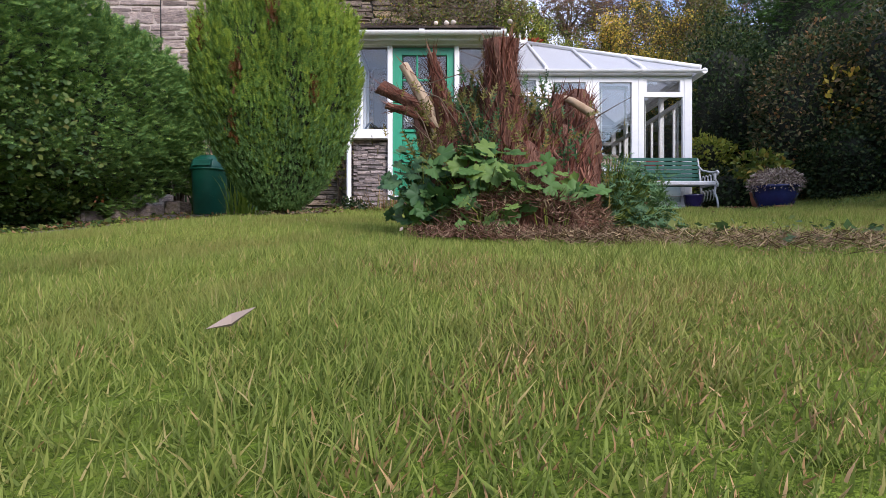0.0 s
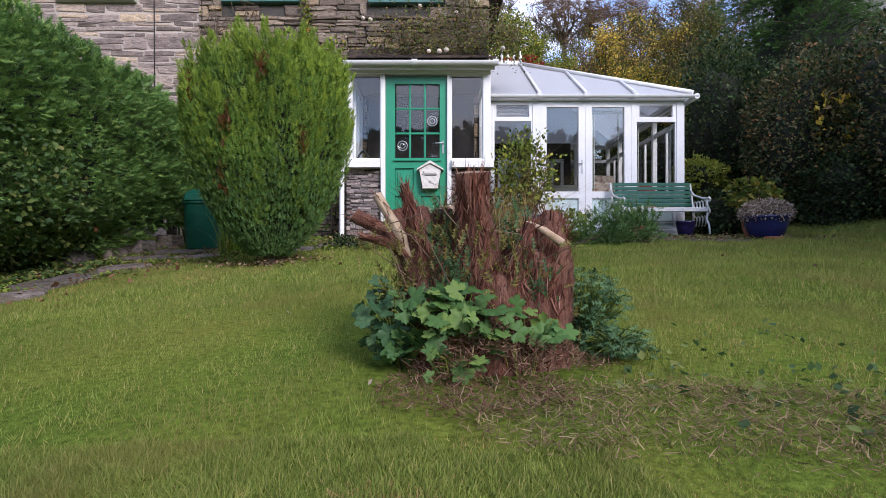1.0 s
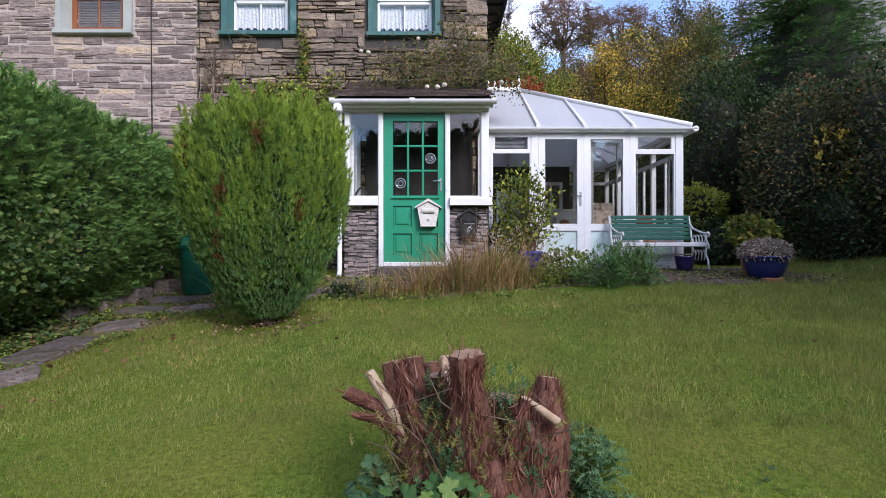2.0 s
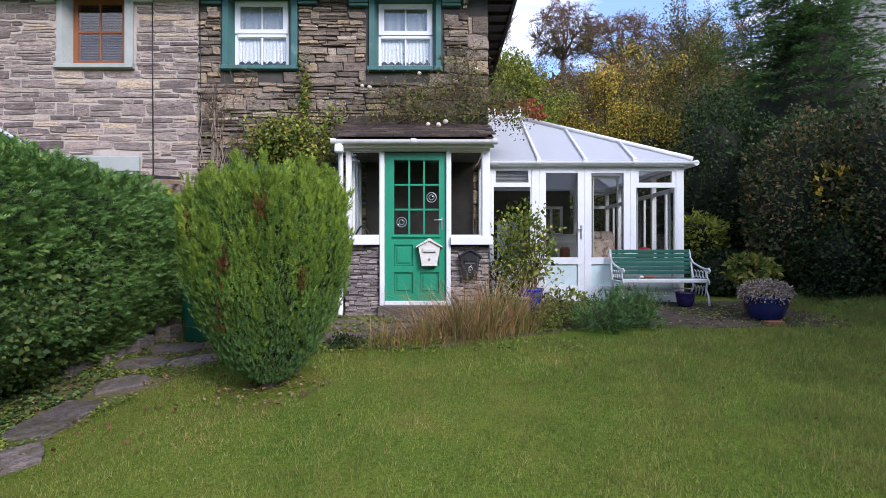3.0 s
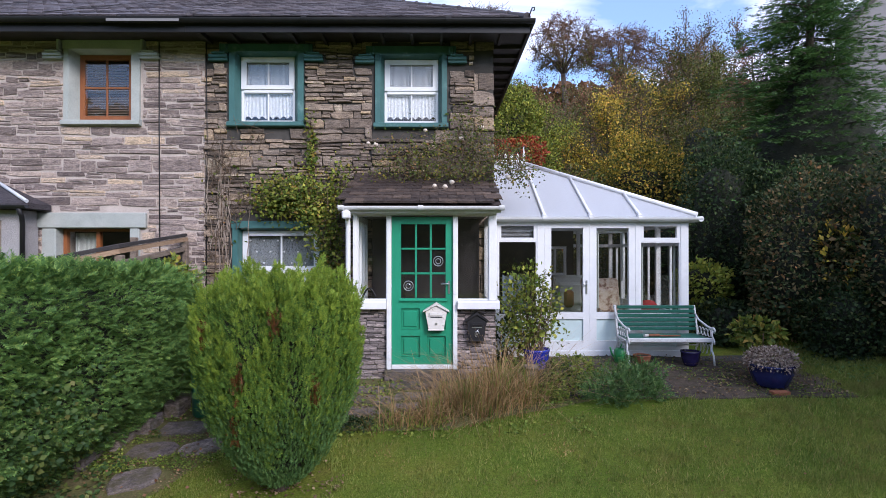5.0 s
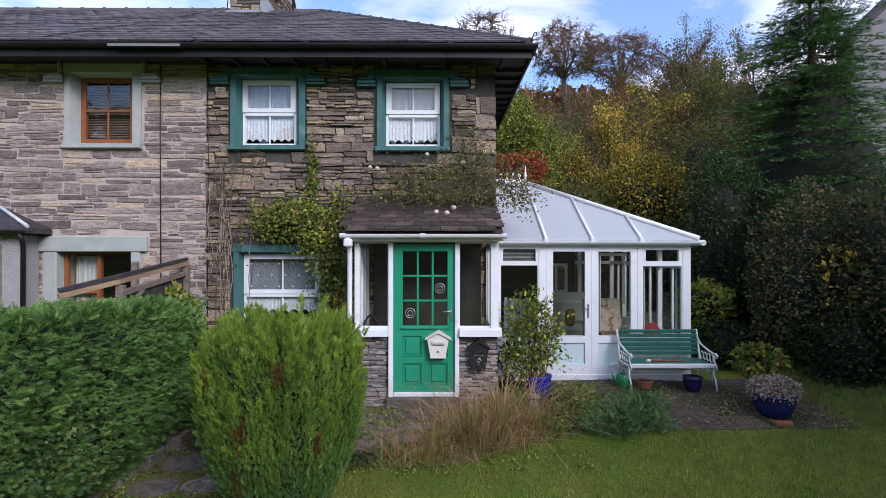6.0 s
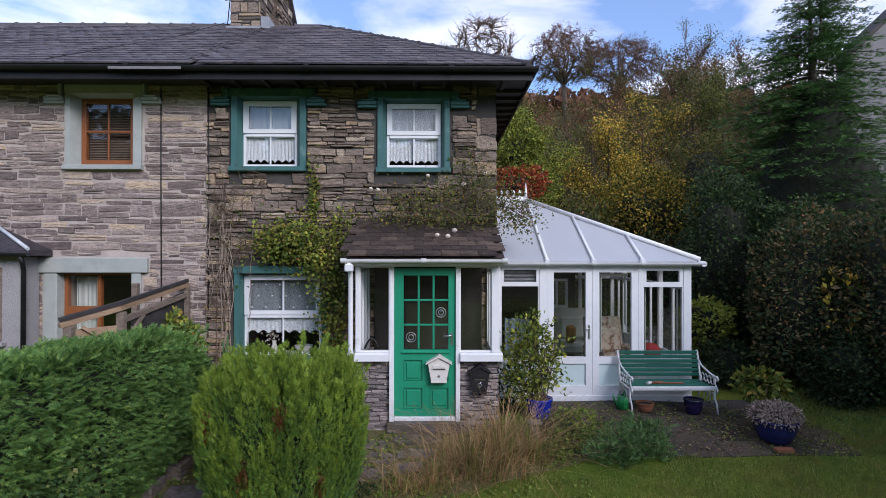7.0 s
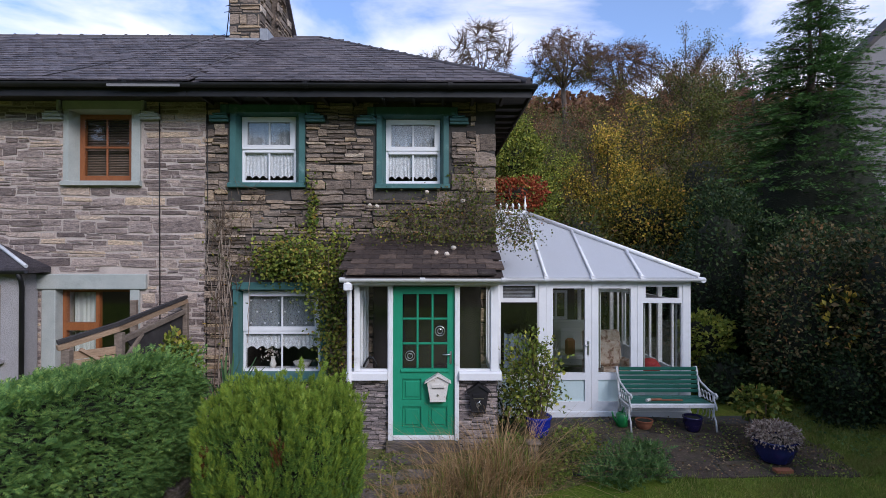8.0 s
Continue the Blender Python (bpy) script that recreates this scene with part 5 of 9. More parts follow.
# Roof
P_SLOPE = math.atan2(3.46 - 3.0, 8.47 - 7.2)
p_roof = part("roof", slab([(-1.34, 7.2, 3.0), (0.80, 7.2, 3.0), (0.80, 8.47, 3.46), (-1.34, 8.47, 3.46)], 0.04), M_SLATE_OLD, porch)
lay_slates(p_roof, "porch_slate", M_SLATE_OLD, -1.42, lambda s: 0.86, 7.2, 3.0, P_SLOPE, 1.33, 0.19, 0.25, 300, 0)
part("roof_flashing", Shape().prism([(8.36, 3.47), (8.465, 3.51), (8.465, 3.62), (8.45, 3.62), (8.44, 3.54), (8.36, 3.50)], "x", -1.36, 0.815), M_SLATE_OLD, p_roof)
gutter(porch, -1.37, 0.83, 7.185, 2.985, 0.05, M_WHITE, joints=(-1.34, -0.28, 0.80))
part("downpipe", Shape().tube([(-1.27, 7.19, 2.95), (-1.27, 7.22, 2.88), (-1.27, 7.30, 2.80), (-1.27, 7.33, 2.72), (-1.272, 7.33, 0.72), (-1.272, 7.27, 0.64)], 0.033, 12), M_WHITE, porch)
part("pipe_hopper", Shape().box(-1.325, -1.215, 7.14, 7.25, 2.82, 2.925, 0.015), M_WHITE, porch)
# Panelled door
door = thing("door_2", (-0.27, 7.46, 0.77), "emerald green panelled door with nine small panes", "door", kind="structure")
DX0, DX1, DZ0, DZ1 = -0.688, 0.153, 0.83, 2.86
gx0, gx1, gz0, gz1 = -0.56, 0.055, 1.74, 2.76
leaf = part("door_leaf", wall_mesh("door_leaf", M_DOOR, DX0, DX1, 7.435, 7.48, DZ0, DZ1, [(gx0, gx1, gz0, gz1)] + [(a, b, c, d) for a, b in ((gx0, -0.302), (-0.202, gx1)) for c, d in ((0.93, 1.22), (1.31, 1.60))]), M_DOOR, door)
for x0, x1 in ((gx0 + 0.001, -0.303), (-0.201, gx1 - 0.001)):
    for z0, z1 in ((0.931, 1.219), (1.311, 1.599)):
        part("door_panel", Shape().box(x0, x1, 7.462, 7.475, z0, z1).box(x0 + 0.035, x1 - 0.035, 7.446, 7.4625, z0 + 0.035, z1 - 0.035, 0.012), M_DOOR, leaf)
cw, ch = (gx1 - gx0) / 3, (gz1 - gz0) / 3
for i in (1, 2):
    part("glazing_bar", Shape().box(gx0 + cw * i - 0.014, gx0 + cw * i + 0.014, 7.438, 7.474, gz0 + 0.001, gz1 - 0.001, 0.006), M_DOOR, leaf)
    part("glazing_bar", Shape().box(gx0 + 0.001, gx1 - 0.001, 7.440, 7.472, gz0 + ch * i - 0.014, gz0 + ch * i + 0.014, 0.006), M_DOOR, leaf)
for i in range(3):
    for k in range(3):
        part("pane", Shape().box(gx0 + cw * i + 0.015, gx0 + cw * (i + 1) - 0.015, 7.454, 7.459, gz0 + ch * k + 0.015, gz0 + ch * (k + 1) - 0.015, 0.001), M_GLASS, leaf).visible_shadow = False
for i, k in ((2, 1), (0, 0)):
    cx, cz = gx0 + cw * (i + 0.5), gz0 + ch * (k + 0.5)
    ring = []
    for r, y in ((0.07, 7.453), (0.074, 7.446), (0.06, 7.440), (0.05, 7.446), (0.035, 7.448), (0.03, 7.436), (0.014, 7.432), (0.001, 7.432)):
        ring.append((r, y))
    s = Shape()
    n = 20
    v, f = [], []
    for r, y in ring:
        v += [(cx + r * math.cos(2 * math.pi * j / n), y, cz + r * math.sin(2 * math.pi * j / n)) for j in range(n)]
    for q in range(len(ring) - 1):
        f += [(q * n + j, q * n + (j + 1) % n, (q + 1) * n + (j + 1) % n, (q + 1) * n + j) for j in range(n)]
    part("bullseye", s.add(v, f, True), M_GLASS, leaf, "round bullseye in the glass").visible_shadow = False
    part("bullseye_rim", Shape().tube([(cx + 0.066 * math.cos(2 * math.pi * j / 20), 7.449, cz + 0.066 * math.sin(2 * math.pi * j / 20)) for j in range(21)], 0.006, 6, False), M_STEEL, leaf)
    part("bullseye_rim", Shape().tube([(cx + 0.035 * math.cos(2 * math.pi * j / 20), 7.447, cz + 0.035 * math.sin(2 * math.pi * j / 20)) for j in range(21)], 0.005, 6, False), M_STEEL, leaf)
part("drip_rail", Shape().prism([(7.405, 1.715), (7.434, 1.735), (7.434, 1.70), (7.405, 1.70)], "x", gx0 - 0.02, gx1 + 0.02), M_DOOR, leaf)
part("weather_bar", Shape().box(DX0, DX1, 7.40, 7.48, 0.767, 0.829, 0.01), M_WHITE, door, "white weather bar")
part("door_handle", Shape().box(0.085, 0.115, 7.424, 7.434, 1.80, 1.98, 0.006).tube([(0.10, 7.424, 1.94), (0.10, 7.39, 1.94), (0.085, 7.38, 1.94), (-0.01, 7.38, 1.935)], 0.010, 8), M_STEEL, leaf, "steel lever handle")
for z in (1.0, 1.85, 2.65):
    part("hinge", Shape().tube([(DX0 - 0.004, 7.428, z), (DX0 - 0.004, 7.428, z + 0.09)], 0.008, 8), M_STEEL, leaf)


def letter_box(name, cx, y, z, w, h, mat, label, dark):
    """A wall post box: tapering body, gabled lid, flap and lock."""
    b = thing(name, (cx, y, z), label, "letterbox")
    part("body", Shape().prism([(cx - w * 0.29, z), (cx + w * 0.29, z), (cx + w * 0.42, z + h * 0.66), (cx, z + h * 0.88), (cx - w * 0.42, z + h * 0.66)], "y", y - 0.10, y), mat, b)
    for s in (-1, 1):
        part("lid", Shape().prism([(cx, z + h), (cx + s * w * 0.5, z + h * 0.70), (cx + s * w * 0.52, z + h * 0.64), (cx, z + h * 0.90)], "y", y - 0.125, y), mat, b)
    part("flap", Shape().box(cx - w * 0.26, cx + w * 0.26, y - 0.115, y - 0.101, z + h * 0.52, z + h * 0.63, 0.005), mat, b)
    part("slot", Shape().box(cx - w * 0.22, cx + w * 0.22, y - 0.104, y - 0.1005, z + h * 0.44, z + h * 0.475, 0.001), dark, b)
    part("trim", Shape().tube([(cx - 0.3 * w + w * 0.6 * i / 12, y - 0.106, z + h * 0.50 + 0.008 * math.cos(i * math.pi)) for i in range(13)], 0.006, 6), mat, b)
    part("lock", Shape().tube([(cx, y - 0.1005, z + h * 0.22), (cx, y - 0.112, z + h * 0.22)], 0.014, 10), M_STEEL, b)
    part("foot_rim", Shape().box(cx - w * 0.31, cx + w * 0.31, y - 0.108, y, z - 0.012, z + 0.006, 0.004), mat, b)
    return b


letter_box("letterbox", -0.075, 7.432, 1.32, 0.35, 0.37, M_CREAM, "chipped cream metal letterbox hung on the green door", M_BLACK)
bb = letter_box("letterbox", 0.48, 7.455, 1.17, 0.32, 0.39, M_BLACK, "black metal letterbox on the stone-clad porch wall", M_STEEL)
part("relief", Shape().tube([(0.48 + 0.03 * math.cos(a), 7.348, 1.26 + 0.04 * math.sin(a)) for a in [0.6 * i for i in range(9)]], 0.006, 6).tube([(0.46, 7.348, 1.23), (0.47, 7.345, 1.29), (0.50, 7.348, 1.32)], 0.006, 6), M_STEEL, bb, "worn silvery relief")
# Inside the porch
boot = thing("umbrella_hoop", (-1.02, 7.75, 1.71), "dark curled iron hoop on the porch ledge", "ornament")
part("hoop", Shape().tube([(-1.12 + 0.2 * i / 10, 7.62, 1.725 + 0.14 * math.sin(math.pi * i / 10)) for i in range(11)], 0.014, 8), M_BLACK, boot)

# ---- steps and stones of the path ----
def flag(cx, cy, w, d, rot, name, label, group, z=None, th=0.032, seed=0, kind="", square=1.25, rough=0.82, mat=None):
    """An irregular split flagstone bedded in the turf."""
    r = random.Random(seed + int(cx * 100) + int(cy * 37))
    n = 12
    ring = []
    for i in range(n):
        a = 2 * math.pi * (i + 0.5) / n
        c, s = math.cos(a), math.sin(a)
        q = min(1 / max(abs(c), abs(s)), square) * r.uniform(rough, 1.0)
        x, y = 0.5 * w * c * q, 0.5 * d * s * q
        x, y = x * math.cos(rot) - y * math.sin(rot), x * math.sin(rot) + y * math.cos(rot)
        ring.append((cx + x, cy + y))
    v, f = [], []
    for k, (sh, dz) in enumerate(((1.0, -0.06), (1.0, 0.7 * th), (0.95, th))):
        for x, y in ring:
            px, py = cx + (x - cx) * sh, cy + (y - cy) * sh
            v.append((px, py, (z if z is not None else gz(px, py)) + dz + (r.uniform(-0.004, 0.004) if k == 2 else 0)))
    for k in (0, 1):
        f += [(k * n + i, k * n + (i + 1) % n, (k + 1) * n + (i + 1) % n, (k + 1) * n + i) for i in range(n)]
    f.append(tuple(2 * n + i for i in range(n)))
    ob = solid(name, Shape().add(v, f), mat or M_FLAG, label, "paving stone", group, kind)
    return ob


for k, (x, y, w, d, a) in enumerate([(-0.98, 6.98, 0.62, 0.26, 0.05), (-0.92, 6.62, 0.66, 0.28, -0.03), (-1.00, 6.22, 0.70, 0.32, 0.08), (-0.35, 7.12, 0.7, 0.30, 0.0), (-2.42, 5.50, 0.50, 0.30, 0.5), (-2.92, 5.44, 0.52, 0.32, 0.2), (-0.35, 6.72, 0.55, 0.26, 0.02), (-0.42, 6.36, 0.4, 0.24, 0.1),
                                     (-2.80, 5.92, 0.55, 0.34, 0.1), (-2.78, 4.90, 0.46, 0.42, 0.4), (-2.86, 4.16, 0.46, 0.80, -0.1), (-2.75, 3.45, 0.6, 0.45, 0.6), (-2.6, 2.7, 0.6, 0.45, 0.8), (-1.5, 5.85, 0.55, 0.3, 0.3)]):
    flag(x, y, w, d, a, "stepping_stone", "flat grey-purple slate stepping stone set in weedy turf", "garden path", seed=k)
kerb = [(-3.46, 5.25), (-3.34, 5.6), (-3.22, 5.95), (-3.10, 6.35)]
for k, (x, y) in enumerate(kerb):
    s = Shape()
    g = gz(x, y)
    s.box(x - 0.09, x + 0.09, y - 0.17, y + 0.16, g - 0.05, g + 0.14 + 0.02 * (k % 2), 0.02)
    solid("kerb_stone", s, M_FLAG, "pale rough edging block under the hedge", "edging", "hedge edging")
for i in range(7):
    for j in range(4):
        x, y = 1.55 + i * 0.56 + 0.1 * (j % 2), 6.85 + j * 0.44
        if (j == 0 and i < 2) or x > 5.1:
            continue
        flag(x, y, 0.55, 0.43, 0.03 * math.sin(i * 5 + j), "patio_slab", "dark slate paving slab with moss in the joints", "patio slabs", th=0.018, seed=i * 9 + j, square=1.40, rough=0.93, mat=M_PATIO)

# ---- the conservatory ----
cons = thing("conservatory", (2.4, 8.65, 0.72), "white plastic-framed conservatory with hipped translucent roof and double doors", "conservatory")
CY, CX0, CX1, CB = 8.65, 0.86, 3.96, 12.5
part("plinth", Shape().box(CX0, CX1 + 0.02, CY - 0.03, CY + 0.12, 0.45, 0.80, 0.01), M_PLASTIC, cons)
# Floor coloured near black: the room's shade is in the material
part("floor_slab", Shape().box(CX0, CX1, CY + 0.121, CB, 0.4, 0.78), M_BOARDS_AND_SHADE, cons)


def framed(parent, name, x0, x1, z0, z1, y, t, label="", panes=True, mat=None):
    """A rectangular frame of bars t wide with a pane in it."""
    fr = part(name, wall_mesh(name, M_PLASTIC, x0, x1, y, y + 0.06, z0, z1, [(x0 + t, x1 - t, z0 + t, z1 - t)]), M_PLASTIC, parent, label)
    if panes:
        p = part("pane", Shape().box(x0 + t, x1 - t, y + 0.026, y + 0.032, z0 + t, z1 - t, 0.001), mat or M_GLASS, fr)
        p.visible_shadow = mat is not None
    return fr


for x0, x1 in ((0.86, 0.91), (1.535, 1.655), (3.115, 3.19), (3.845, 3.97)):
    part("post", Shape().box(x0, x1, CY - 0.01, CY + 0.09, 0.801, 2.85), M_PLASTIC, cons)
part("eaves_beam", Shape().box(CX0, CX1 + 0.01, CY - 0.02, CY + 0.10, 2.851, 2.93), M_PLASTIC, cons)
framed(cons, "fanlight", 0.911, 1.534, 2.555, 2.849, CY, 0.05)
framed(cons, "window_frame", 0.911, 1.534, 1.36, 2.554, CY, 0.018)
framed(cons, "lower_panel", 0.911, 1.534, 0.802, 1.359, CY, 0.05, mat=M_PALEPANEL)
framed(cons, "fanlight", 3.191, 3.844, 2.545, 2.849, CY, 0.06)
framed(cons, "window_frame", 3.191, 3.844, 1.36, 2.544, CY, 0.018)
framed(cons, "lower_panel", 3.191, 3.844, 0.802, 1.359, CY, 0.05, mat=M_PALEPANEL)
for x0, x1, s in ((1.657, 2.379, 1), (2.383, 3.113, -1)):
    d = part("door", wall_mesh("door", M_PLASTIC, x0, x1, CY - 0.008, CY + 0.06, 0.802, 2.849, [(x0 + 0.105, x1 - 0.105, 1.41, 2.76), (x0 + 0.105, x1 - 0.105, 0.955, 1.30)]), M_PLASTIC, cons)
    part("pane", Shape().box(x0 + 0.1055, x1 - 0.1055, CY + 0.024, CY + 0.030, 1.4105, 2.7595, 0.001), M_GLASS, d).visible_shadow = False
    part("panel", Shape().box(x0 + 0.1055, x1 - 0.1055, CY + 0.02, CY + 0.035, 0.9555, 1.2995, 0.001), M_PALEPANEL, d, "pale blue solid panel")
    if s > 0:
        part("door_handle", Shape().box(2.31, 2.34, CY - 0.018, CY - 0.0085, 1.70, 1.92, 0.004).tube([(2.325, CY - 0.018, 1.86), (2.325, CY - 0.05, 1.86), (2.23, CY - 0.05, 1.855)], 0.011, 8), M_STEEL, d)
# The far side and the back: posts, rails and panes.
for i, y in enumerate((8.76, 9.72, 10.66, 11.6, 12.44)):
    part("post", Shape().box(3.88, 3.96, y, y + 0.07, 0.801, 2.849), M_PLASTIC, cons)
for i in range(4):
    a, b = (8.831, 9.791, 10.731, 11.671)[i], (9.719, 10.659, 11.599, 12.439)[i]
    sw = part("side_window", Shape().box(3.90, 3.95, a, b, 2.48, 2.55).box(3.90, 3.95, a, b, 0.801, 1.38).box(3.90, 3.95, a, b, 2.79, 2.849), M_PLASTIC, cons)
    part("pane", Shape().box(3.922, 3.928, a, b, 1.381, 2.479, 0.001), M_GLASS, sw).visible_shadow = False
for y in (9.20, 10.18, 11.1, 12.0):
    part("mullion", Shape().box(3.905, 3.945, y, y + 0.045, 1.381, 2.479), M_PLASTIC, cons)
for x in (0.87, 1.62, 2.38, 3.14):
    part("back_post", Shape().box(x, x + 0.08, CB - 0.06, CB + 0.01, 0.801, 2.849), M_PLASTIC, cons)
for x in (0.951, 1.701, 2.461, 3.221):
    bw = part("back_window", Shape().box(x, x + 0.668, CB - 0.05, CB, 2.48, 2.55).box(x, x + 0.668, CB - 0.05, CB, 0.801, 1.38).box(x, x + 0.668, CB - 0.05, CB, 2.79, 2.849), M_PLASTIC, cons)
    part("pane", Shape().box(x, x + 0.668, CB - 0.028, CB - 0.022, 1.381, 2.479, 0.001), M_GLASS, bw).visible_shadow = False
part("side_beam", Shape().box(3.87, CX1 + 0.01, CY + 0.101, CB, 2.851, 2.93), M_PLASTIC, cons)
part("back_beam", Shape().box(CX0, 3.869, CB - 0.08, CB + 0.01, 2.851, 2.93), M_PLASTIC, cons)
# Roof: eave line, ridge and hip.
EY, EZ, RY, RZ, EXR, RX = 8.57, 2.95, 10.55, 4.08, 4.06, 1.62


def hip_y(x):
    return RY if x <= RX else EY + (EXR - x) / (EXR - RX) * (RY - EY)


def roof_z(y):
    return EZ + (min(y, 2 * RY - y) - EY) / (RY - EY) * (RZ - EZ)


stations = [0.84, 1.63, 2.37, 3.15, EXR]
for a, b in zip(stations, stations[1:]):
    for mirror in (False, True):
        c = [(a, EY), (b, EY), (b, hip_y(b))] + ([(RX, RY)] if a < RX < b else []) + [(a, hip_y(a))]
        if b == EXR:
            c = [(a, EY), (b, EY), (a, hip_y(a))]
        v = [(x, (2 * RY - y) if mirror else y, roof_z(y)) for x, y in c]
        part("roof_sheet", slab(v, 0.022), M_ROOFSHEET, cons)
side_st = [EY, 9.5, 10.1, RY, 11.0, 11.6, 2 * RY - EY]
for a, b in zip(side_st, side_st[1:]):
    def side_x(y):
        yy = min(y, 2 * RY - y)
        return EXR - (yy - EY) / (RY - EY) * (EXR - RX)
    c = [(EXR, a), (EXR, b), (side_x(b), b), (side_x(a), a)]
    if a == EY:
        c = c[:3]
    if b == 2 * RY - EY:
        c = [c[0], c[1], c[3]]
    part("roof_sheet", slab([(x, y, EZ + (EXR - x) / (EXR - RX) * (RZ - EZ)) for x, y in c], 0.022), M_ROOFSHEET, cons)
for x in (1.63, 2.37, 3.15):
    y1 = hip_y(x)
    for mirror in (False, True):
        pts = [(x, EY - 0.02, EZ + 0.012), (x, y1, roof_z(y1) + 0.018)]
        if mirror:
            pts = [(p[0], 2 * RY - p[1], p[2]) for p in pts]
        part("glazing_bar", Shape().tube(pts, 0.027, 8), M_PLASTIC, cons)
        if not mirror:
            part("bar_end", Shape().tube([(x, EY - 0.05, EZ - 0.02), (x, EY + 0.03, EZ + 0.03)], 0.036, 10), M_PLASTIC, cons)
for y in (9.5, 10.1, RY, 11.0, 11.6):
    part("glazing_bar", Shape().tube([(EXR + 0.02, y, EZ + 0.012), (side_x(y), y, roof_z(y) + 0.018)], 0.027, 8), M_PLASTIC, cons)
part("hip_bar", Shape().tube([(EXR + 0.01, EY - 0.01, EZ + 0.02), (RX, RY, RZ + 0.03)], 0.04, 8), M_PLASTIC, cons)
part("hip_bar", Shape().tube([(EXR + 0.01, 2 * RY - EY + 0.01, EZ + 0.02), (RX, RY, RZ + 0.03)], 0.04, 8), M_PLASTIC, cons)
ridge = part("ridge_bar", Shape().tube([(0.83, RY, RZ + 0.04), (RX, RY, RZ + 0.04)], 0.05, 8), M_PLASTIC, cons)
for i in range(6):
    x = 0.90 + i * 0.12
    part("cresting", Shape().tube([(x, RY, RZ + 0.08), (x, RY, RZ + 0.13), (x, RY, RZ + 0.15), (x, RY, RZ + 0.18), (x, RY, RZ + 0.22)], [0.02, 0.012, 0.03, 0.026, 0.004], 8), M_PLASTIC, ridge)
part("finial", Shape().tube([(RX, RY, RZ + 0.07), (RX, RY, RZ + 0.13), (RX, RY, RZ + 0.15), (RX, RY, RZ + 0.18), (RX, RY, RZ + 0.22), (RX, RY, RZ + 0.36)], [0.035, 0.02, 0.034, 0.03, 0.018, 0.004], 10), M_PLASTIC, ridge)
gutter(cons, 0.80, 4.14, EY - 0.04, EZ - 0.03, 0.045, M_PLASTIC, joints=(1.63, 2.37, 3.15))
part("side_gutter", Shape().tube([(EXR + 0.05, EY - 0.07, EZ - 0.05), (EXR + 0.05, 12.55, EZ - 0.05)], 0.045, 10), M_PLASTIC, cons)

# The inner house wall with a white window in it, indoor shade put into its colour
part("shade_dark_inner_wall", wall_mesh("shade_dark_inner_wall", M_BOARDS_AND_SHADE, CX0 + 0.01, 2.95, 12.0, 12.2, 0.79, 2.84, [(2.30, 2.80, 1.85, 2.50)]), M_BOARDS_AND_SHADE, cons)
iw = part("inner_window", wall_mesh("inner_window", M_PLASTIC, 2.301, 2.799, 12.02, 12.08, 1.851, 2.499, [(2.36, 2.52, 1.91, 2.44), (2.57, 2.74, 1.91, 2.44)]), M_PLASTIC, cons)
part("pane", Shape().box(2.361, 2.739, 12.045, 12.051, 1.911, 2.439, 0.001), M_GLASS, iw).visible_shadow = False

# Blinds behind the glass
vb = thing("venetian_blind", (1.22, 8.75, 2.60), "grey slatted blind behind the fanlight", "blind")
for i in range(9):
    z = 2.61 + i * 0.022
    part("slat", Shape().box(0.965, 1.48, 8.735, 8.755, z, z + 0.012, 0.002), M_LEAD, vb)
hb = thing("vertical_blind", (2.75, 8.80, 2.70), "drawn-back vertical blind with pale strips behind the door", "blind")
part("head_rail", Shape().box(2.49, 3.00, 8.78, 8.82, 2.69, 2.735, 0.006), M_PLASTIC, hb)
for k, x in enumerate((2.50, 2.525, 2.552, 2.95)):
    part("strip", Shape().box(x, x + 0.014, 8.77, 8.83, 1.9 if k == 3 else 1.46, 2.689, 0.002), M_CURTAIN, hb)
for k, x in enumerate((3.22, 3.245, 3.27, 3.80)):
    part("strip", Shape().box(x, x + 0.012, 8.77, 8.83, 1.46, 2.50, 0.002), M_CURTAIN, hb)

# Furniture inside
def armchair(x, y, rot, mat_cover, label):
    c = thing("armchair", (0, 0, 0), label, "armchair", "conservatory seating")
    z = 0.78
    part("seat", Shape().box(-0.30, 0.30, -0.34, 0.30, z + 0.22, z + 0.46, 0.06), mat_cover, c)
    part("backrest", Shape().prism([(0.22, z + 0.40), (0.40, z + 0.40), (0.50, z + 1.05), (0.44, z + 1.10), (0.34, z + 1.06)], "x", -0.34, 0.34), mat_cover, c)
    part("back_cushion", Shape().box(-0.27, 0.27, 0.12, 0.26, z + 0.47, z + 0.95, 0.06), mat_cover, c)
    for s in (-1, 1):
        part("arm", Shape().box(min(s * 0.31, s * 0.41), max(s * 0.31, s * 0.41), -0.36, 0.38, z + 0.10, z + 0.62, 0.05), mat_cover, c)
        for yy in (-0.3, 0.3):
            part("leg", Shape().tube([(s * 0.3, yy, z), (s * 0.3, yy, z + 0.22)], [0.02, 0.03], 8), M_OAK, c)
    c.matrix_basis = pose(x, y, 0, 0, 0, rot)
    return c


